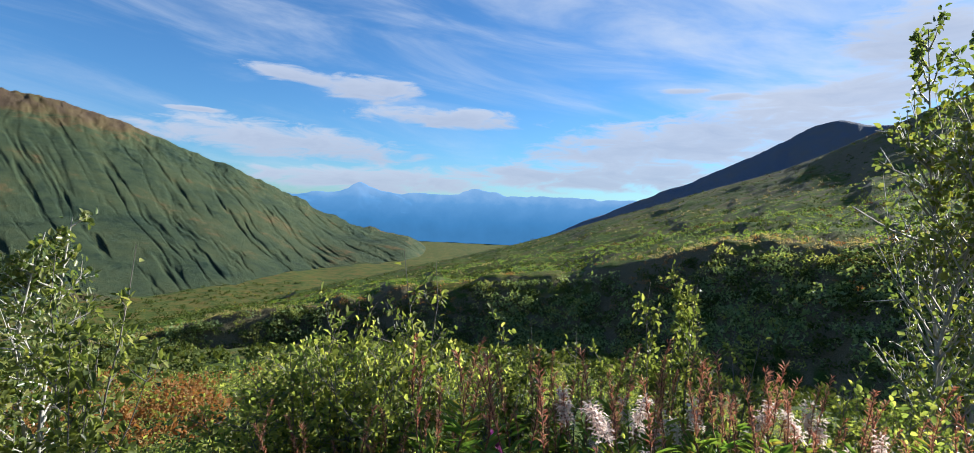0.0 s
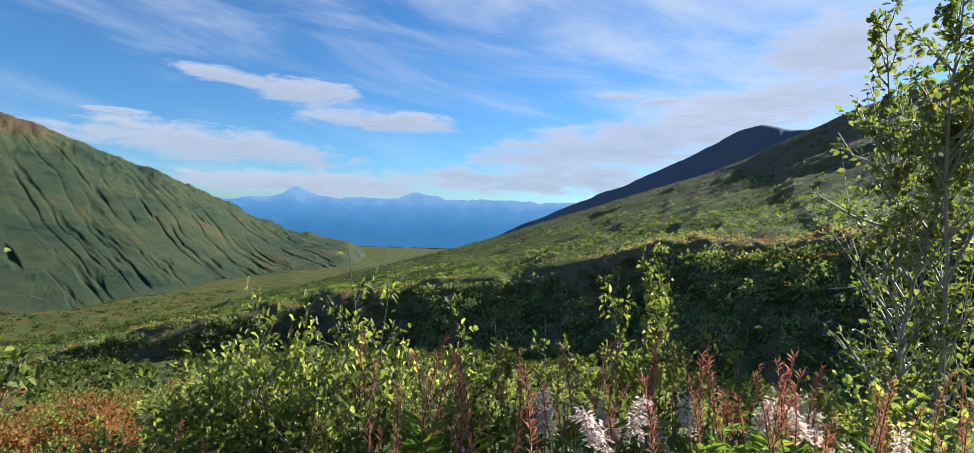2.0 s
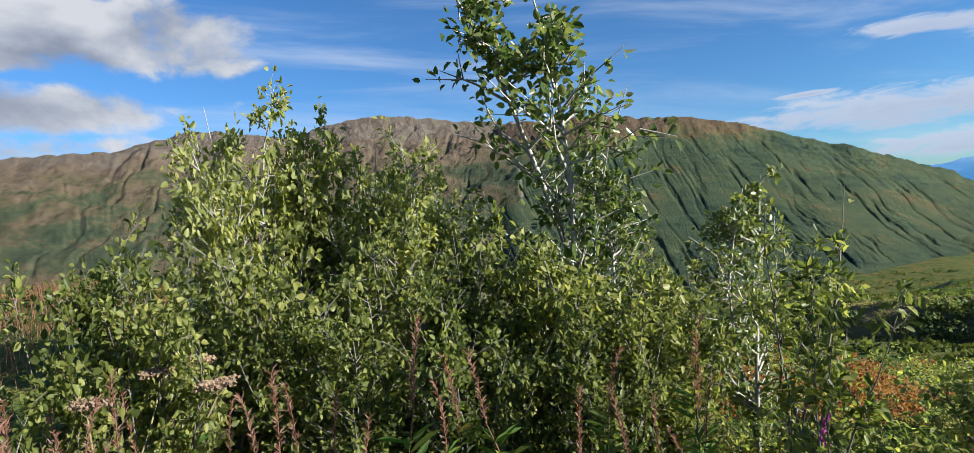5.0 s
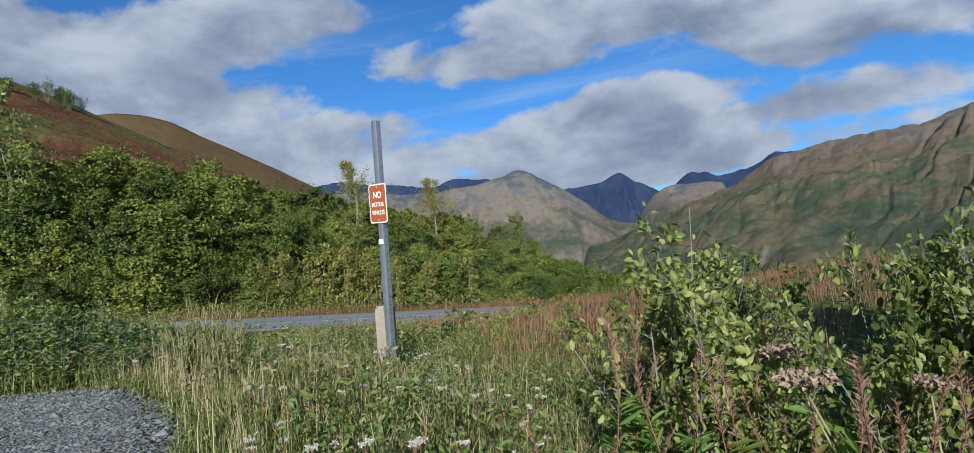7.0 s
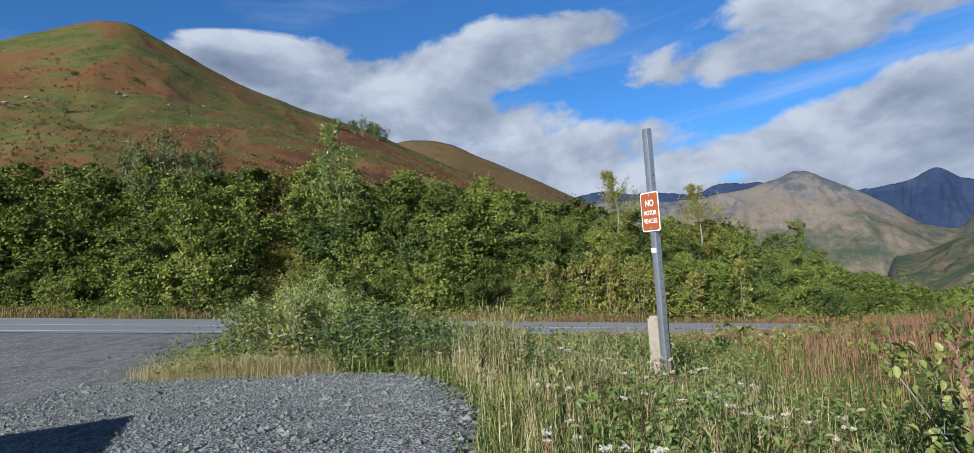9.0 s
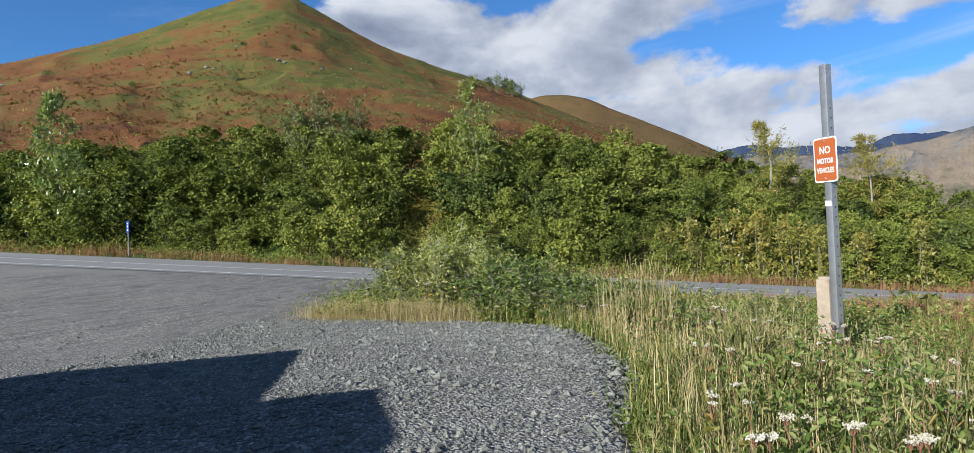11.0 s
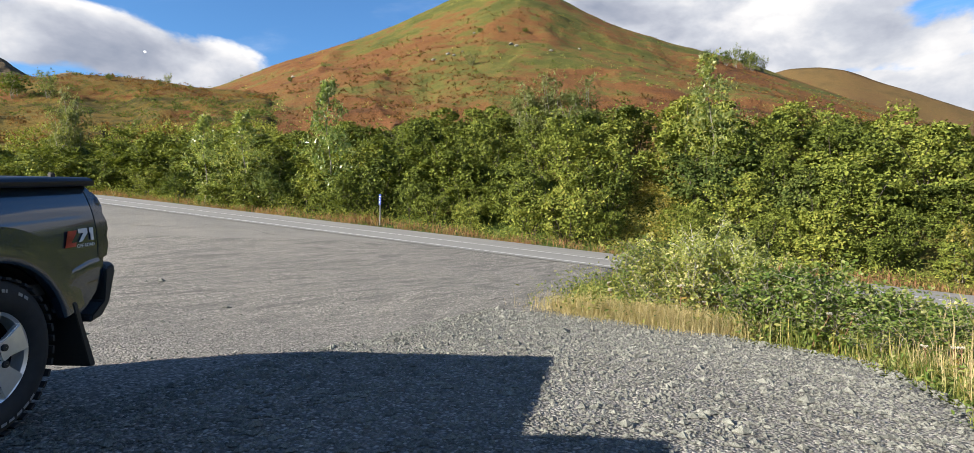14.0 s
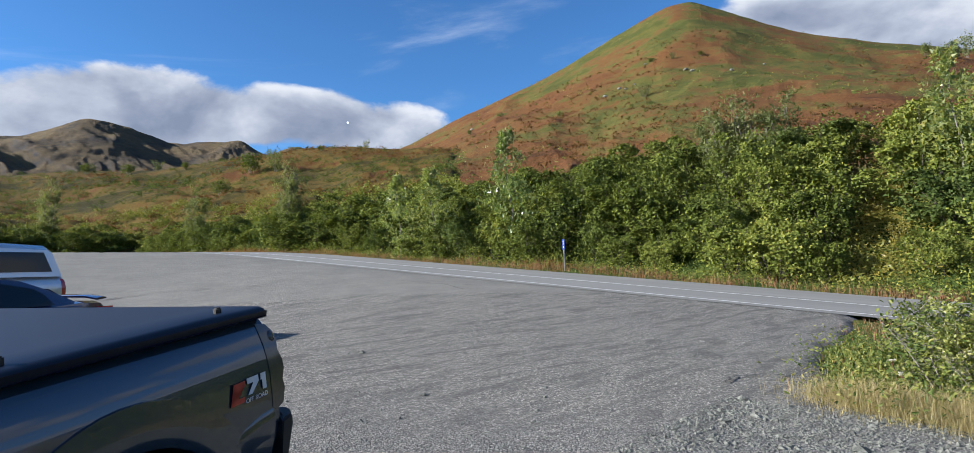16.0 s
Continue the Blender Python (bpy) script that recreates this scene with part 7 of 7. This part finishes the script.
def words(text, size, parent, x, z, y, mat, squeeze=1.0):
    tx = bpy.data.curves.new("words", "FONT")
    tx.body, tx.size, tx.extrude, tx.align_x, tx.offset = text, size, 0.0005, "CENTER", size * 0.018
    me = bpy.data.meshes.new_from_object(bpy.data.objects.new("tmp", tx))
    me.materials.append(mat)
    ob = child("lettering", me, parent)
    ob.matrix_local = Matrix.Translation((x, y, z)) @ Matrix.Rotation(radians(90), 4, "X") @ Matrix.Diagonal((squeeze, 1, 1, 1))
    return ob


def trail_sign():
    x, y = -5.56, 2.67
    g = on_ground(x, y)
    root = thing("trail_sign", (x, y, g), "brown no motor vehicles sign on a galvanised steel post", "sign", turn=18)
    root.matrix_world = root.matrix_world @ pose(0, 0, 0, 1.5, 2.0, 0)
    tall = 2.31 - g
    u = [(-0.036, -0.03), (-0.036, 0.026), (-0.024, 0.03), (0.024, 0.03), (0.036, 0.026), (0.036, -0.03), (0.030, -0.03), (0.030, 0.020), (0.022, 0.024), (-0.022, 0.024), (-0.030, 0.020), (-0.030, -0.03)]
    bm = loft([[(px, -py, z) for px, py in u] for z in (-0.4, tall * 0.5, tall)])
    post = part("post", bm, M_GALV, root, "galvanised channel post with punched holes")
    for k in range(26):
        z = 0.12 + k * 0.085
        if z < tall - 0.03:
            for py in (0.005,):
                bm = bmesh.new()
                bmesh.ops.create_circle(bm, cap_ends=True, segments=10, radius=0.0065)
                bmesh.ops.transform(bm, matrix=Matrix.Translation((0.0365, py, z)) @ Matrix.Rotation(radians(90), 4, "Y"), verts=bm.verts)
                part("hole", bm, M_TRIM, post)
    z0 = 1.49 - g
    plate = child("plate", from_bm("plate", slab([(a, b + z0) for a, b in rounded(0.25, 0.385, 0.03)], -0.037, -0.041, 0), M_SIGNWHITE), root)
    part("panel", slab([(a, b + z0) for a, b in rounded(0.228, 0.362, 0.024)], -0.0412, -0.0425, 0), M_SIGNBROWN, plate)
    words("NO", 0.088, plate, 0, z0 + 0.055, -0.0432, M_SIGNWHITE, 0.85)
    words("MOTOR", 0.062, plate, 0, z0 - 0.03, -0.0432, M_SIGNWHITE, 0.78)
    words("VEHICLES", 0.062, plate, 0, z0 - 0.11, -0.0432, M_SIGNWHITE, 0.70)
    for dz in (-0.16, 0.16):
        bm = bmesh.new()
        bmesh.ops.create_uvsphere(bm, u_segments=10, v_segments=6, radius=0.009)
        bmesh.ops.translate(bm, vec=(0, -0.044, z0 + dz), verts=bm.verts)
        part("bolt", bm, M_GALV, plate)
    part("sticker", box(-0.034, 0.034, -0.034, -0.0325, z0 - 0.40, z0 - 0.355, 0), M_SIGNWHITE, post, "small white sticker")


def timber_post():
    x, y = -5.88, 2.77
    g = on_ground(x, y)
    root = thing("timber_bollard", (x, y, g), "weathered square timber bollard beside the sign post", "bollard", turn=30)
    bm = box(-0.085, 0.085, -0.085, 0.085, -0.4, 0.455 - g, 0.025, 4)
    for v in bm.verts:
        n = noise.noise_vector(v.co * 4) * 0.008
        v.co += n
    part("timber", bm, M_TIMBER, root)


def small_sign(x, y, turn, w, h, z, colour, name, label, bars):
    g = on_ground(x, y)
    root = thing(name, (x, y, g), label, "sign", turn=turn)
    part("post", box(-0.03, 0.03, -0.02, 0.02, -0.3, z + h / 2, 0.004), M_GALV, root)
    plate = part("plate", slab([(a, b + z) for a, b in rounded(w, h, 0.03)], -0.022, -0.028, 0), colour, root)
    for bx, bz, bw, bh in bars:
        part("writing_bar", box(bx - bw / 2, bx + bw / 2, -0.031, -0.0285, z + bz - bh / 2, z + bz + bh / 2, 0), M_SIGNWHITE, plate)


trail_sign()
timber_post()
small_sign(-29.2, -20.6, 62, 0.3, 0.62, 1.5, M_SIGNBLUE, "road_marker", "small blue road marker on a thin post at the bank", [(0.0, 0.18, 0.14, 0.03), (0.0, 0.03, 0.05, 0.10), (0.0, -0.16, 0.06, 0.10)])
small_sign(-29.0, 58.0, 205, 0.25, 0.25, 1.6, M_SIGNWHITE, "road_marker", "small white marker beside the road down the valley", [])
small_sign(-24.5 - 5.5, 66.0, 205, 0.25, 0.25, 1.3, M_SIGNWHITE, "road_marker", "small white marker beside the road down the valley", [])


# ---- stones ----
M_STONE = land("pebble", [(0.3, (0.105, 0.103, 0.10)), (0.5, (0.225, 0.219, 0.207)), (0.7, (0.40, 0.387, 0.36))], 9.0, None, 2.0, 0.003)
M_ROCK = plain("grey_rock", (0.24, 0.23, 0.20), 0.9, grain=0.4, scale=3, depth=0.03)


def pebbles(n, box_, size, seed):
    rng = np.random.RandomState(seed)
    x, y = rng.uniform(box_[0], box_[2], n * 2), rng.uniform(box_[1], box_[3], n * 2)
    keep = lot_depth(x, y) > 0.05
    x, y = x[keep][:n], y[keep][:n]
    n = len(x)
    z = height(x, y) + 0.03 + (fbm(x * 0.8, y * 0.8, 12) - 0.5) * 0.05
    s = size * rng.lognormal(0, 0.5, n)
    shape = np.array([(1, 0, 0), (0, 1, 0), (-1, 0, 0), (0, -1, 0), (0, 0, 0.8), (0, 0, -0.8)], float)
    v = shape[None] * s[:, None, None] * rng.uniform(0.6, 1.25, (n, 6, 1))
    a = rng.uniform(0, 6.28, n)
    c, q = np.cos(a), np.sin(a)
    vx, vy = v[..., 0] * c[:, None] - v[..., 1] * q[:, None], v[..., 0] * q[:, None] + v[..., 1] * c[:, None]
    v = np.stack([vx + x[:, None], vy + y[:, None], v[..., 2] * 0.7 + (z + s * 0.15)[:, None]], -1).reshape(-1, 3)
    i = np.arange(n)[:, None] * 6
    f = np.concatenate([i + t for t in ([0, 1, 4], [1, 2, 4], [2, 3, 4], [3, 0, 4], [1, 0, 5], [2, 1, 5], [3, 2, 5], [0, 3, 5])], 1).reshape(-1, 3)
    tagged(new("gravel", quad_mesh("gravel", v, f, M_STONE)), "loose grey gravel stones", "gravel", kind="stuff")


pebbles(32000, (-7.6, -3.6, -1.6, 1.1), 0.0095, 1)
pebbles(16000, (-13.0, -12.0, -2.0, 0.6), 0.0075, 2)


def boulder(x, y, z, s, seed, label):
    bm = bmesh.new()
    bmesh.ops.create_icosphere(bm, subdivisions=3, radius=1)
    for v in bm.verts:
        n = noise.noise(v.co * 1.3 + Vector((seed * 7.1, 0, 0))) * 0.5 + noise.noise(v.co * 3.1 + Vector((seed, 3, 0))) * 0.18
        v.co = v.co * (1 + n)
        v.co.z *= 0.62
    me = from_bm("boulder", bm, M_ROCK, 25)
    ob = new("boulder", me)
    ob.matrix_world = pose(x, y, z, 0, 0, seed * 50) @ Matrix.Scale(s, 4)
    tagged(ob, label, "rock")


boulder(-1.25, 2.14, on_ground(-1.25, 2.14) + 0.05, 0.24, 1, "pale grey rock half hidden in the verge")
boulder(-2.39, 3.23, on_ground(-2.39, 3.23) + 0.08, 0.26, 5, "pale lichen-covered rock at the foot of the alders")
boulder(-5.2, 2.85, on_ground(-5.2, 2.85) + 0.03, 0.2, 2, "pale grey rock behind the sign post")


def on_net(net, yaw, elev):
    """The point of a hillside seen from the lot in a direction."""
    P = net[0].reshape(-1, 3)
    az = np.degrees(np.arctan2(-P[:, 0], P[:, 1]))
    az = np.where(az < -150, az + 360, az)
    el = np.degrees(np.arctan2(P[:, 2] - 1.0, np.hypot(P[:, 0], P[:, 1])))
    keep = np.argmin((az - yaw) ** 2 + (el - elev) ** 2 + (np.hypot(P[:, 0], P[:, 1]) > 262) * 50)
    return P[keep]


for k, (yaw, e) in enumerate([(119.2, 16.2), (118.6, 16.0), (117.8, 16.4), (113.2, 17.1), (112.6, 17.0), (109.2, 16.6), (133.2, 13.2), (116.6, 18.1), (106.5, 16.7), (120.5, 15.6)]):
    p = on_net(HILL_at, yaw, e)
    boulder(p[0], p[1], p[2] + 0.1, R.uniform(0.35, 0.7), 10 + k, "weathered grey boulder on the heath hillside")
HILLBUSH = grow(401, 2.0, 2.4, 8, 10, 900, 0.17, M_SCRUB, M_BARK, 0.02, leaf_wide=0.8)
PALEBUSH = grow(402, 2.4, 2.2, 7, 10, 900, 0.17, M_SALLOW, M_BARK, 0.02, leaf_wide=0.5)
for k, (yaw, e, s) in enumerate([(116.9, 15.2, 1.3), (133.5, 12.7, 0.7), (116.2, 18.2, 0.8), (114.2, 18.3, 0.9), (111.8, 18.1, 0.8), (93.6, 14.6, 1.2), (92.6, 14.4, 1.5), (91.9, 14.2, 1.6), (91.2, 14.0, 1.5), (90.6, 13.8, 1.2), (95.0, 15.0, 1.0), (124.8, 14.0, 0.7), (102, 15.5, 0.6)]):
    p = on_net(HILL_at, yaw, e)
    root = plant("hillside_bush", HILLBUSH if k % 3 else PALEBUSH, (p[0], p[1], p[2] - 0.1), "lone rounded bush on the heath hillside", "bush", "bushes on the hill", turn=R.uniform(0, 360))
    root.scale = (s, s, s) if yaw > 96 else (s * 1.3, s * 1.3, s * 2.1)
for k, (yaw, e, s) in enumerate([(143.5, 11.5, 0.9), (147.5, 11.2, 0.7), (153.5, 9.0, 2.2), (151.5, 9.2, 2.0), (163, 8.6, 1.4), (166, 8.4, 1.5), (161, 9.0, 1.2), (159, 9.2, 1.0), (156, 7.0, 1.4)]):
    p = on_net(HEATH_RIDGE_at, yaw, e)
    root = plant("heath_bush", HILLBUSH if k % 3 else PALEBUSH, (p[0], p[1], p[2] - 0.1), "round green bush on the heath ridge", "bush", "bushes on the heath", turn=R.uniform(0, 360))
    root.scale = (s, s, s)

# tar-dark cracks across the worn asphalt
M_CRACK = plain("crack", (0.03, 0.029, 0.027), 0.95, grain=0.4, scale=8)


def crack(points, width, seed):
    rng = np.random.RandomState(seed)
    xs, ys = np.array(points, float).T
    n = 60 if len(points) > 3 else 36
    u = np.linspace(0, len(points) - 1, n)
    x = np.interp(u, np.arange(len(xs)), xs) + rng.normal(0, width * 0.8, n)
    y = np.interp(u, np.arange(len(xs)), ys) + rng.normal(0, width * 0.8, n)
    d = np.stack([np.gradient(x), np.gradient(y)], 1)
    d /= np.linalg.norm(d, axis=1, keepdims=True)
    w = width * rng.uniform(0.3, 1.3, n)
    z = height(x, y) + 0.07
    a, b = np.stack([x - d[:, 1] * w, y + d[:, 0] * w, z], 1), np.stack([x + d[:, 1] * w, y - d[:, 0] * w, z], 1)
    structure(new("crack", grid_mesh("crack", np.stack([a, b], 1).reshape(-1, 3), n, 2, M_CRACK)), "dark open crack across the worn asphalt", "crack")


crack([(-8.2, -3.9), (-8.7, -3.95), (-9.1, -3.75), (-9.3, -3.3), (-9.2, -3.0)], 0.018, 1)
crack([(-6.2, -24.4), (-7.9, -25.0), (-10.0, -25.2), (-11.9, -24.4), (-13.8, -22.6), (-15.7, -20.3), (-17.3, -18.2), (-18.0, -16.6)], 0.05, 2)
crack([(-15.5, -21.4), (-17.0, -20.2), (-17.3, -17.9), (-16.6, -16.2)], 0.025, 3)

# the day moon
bm = bmesh.new()
bmesh.ops.create_uvsphere(bm, u_segments=24, v_segments=16, radius=10)
m, T = material("pale_moon")
T.n("ShaderNodeOutputMaterial", Surface=T.n("ShaderNodeEmission", Color=(0.85, 0.9, 0.97, 1), Strength=0.6))
moon = new("moon", from_bm("moon", bm, m))
moon.location = heading(145.3, 13.9) * 4700
moon.scale = (1, 0.6, 0.8)
structure(moon, "pale day moon before the low cloud bank", "moon")

# from plan units to metres: the near plan and all that stands on it; and the mountains round it
FAR = ("moon", "sun", "camera")
for ob in list(scene.objects):
    if ob.parent is None and not ob.name.startswith(FAR):
        ob.matrix_basis = Matrix.Scale(SCALE, 4) @ ob.matrix_basis
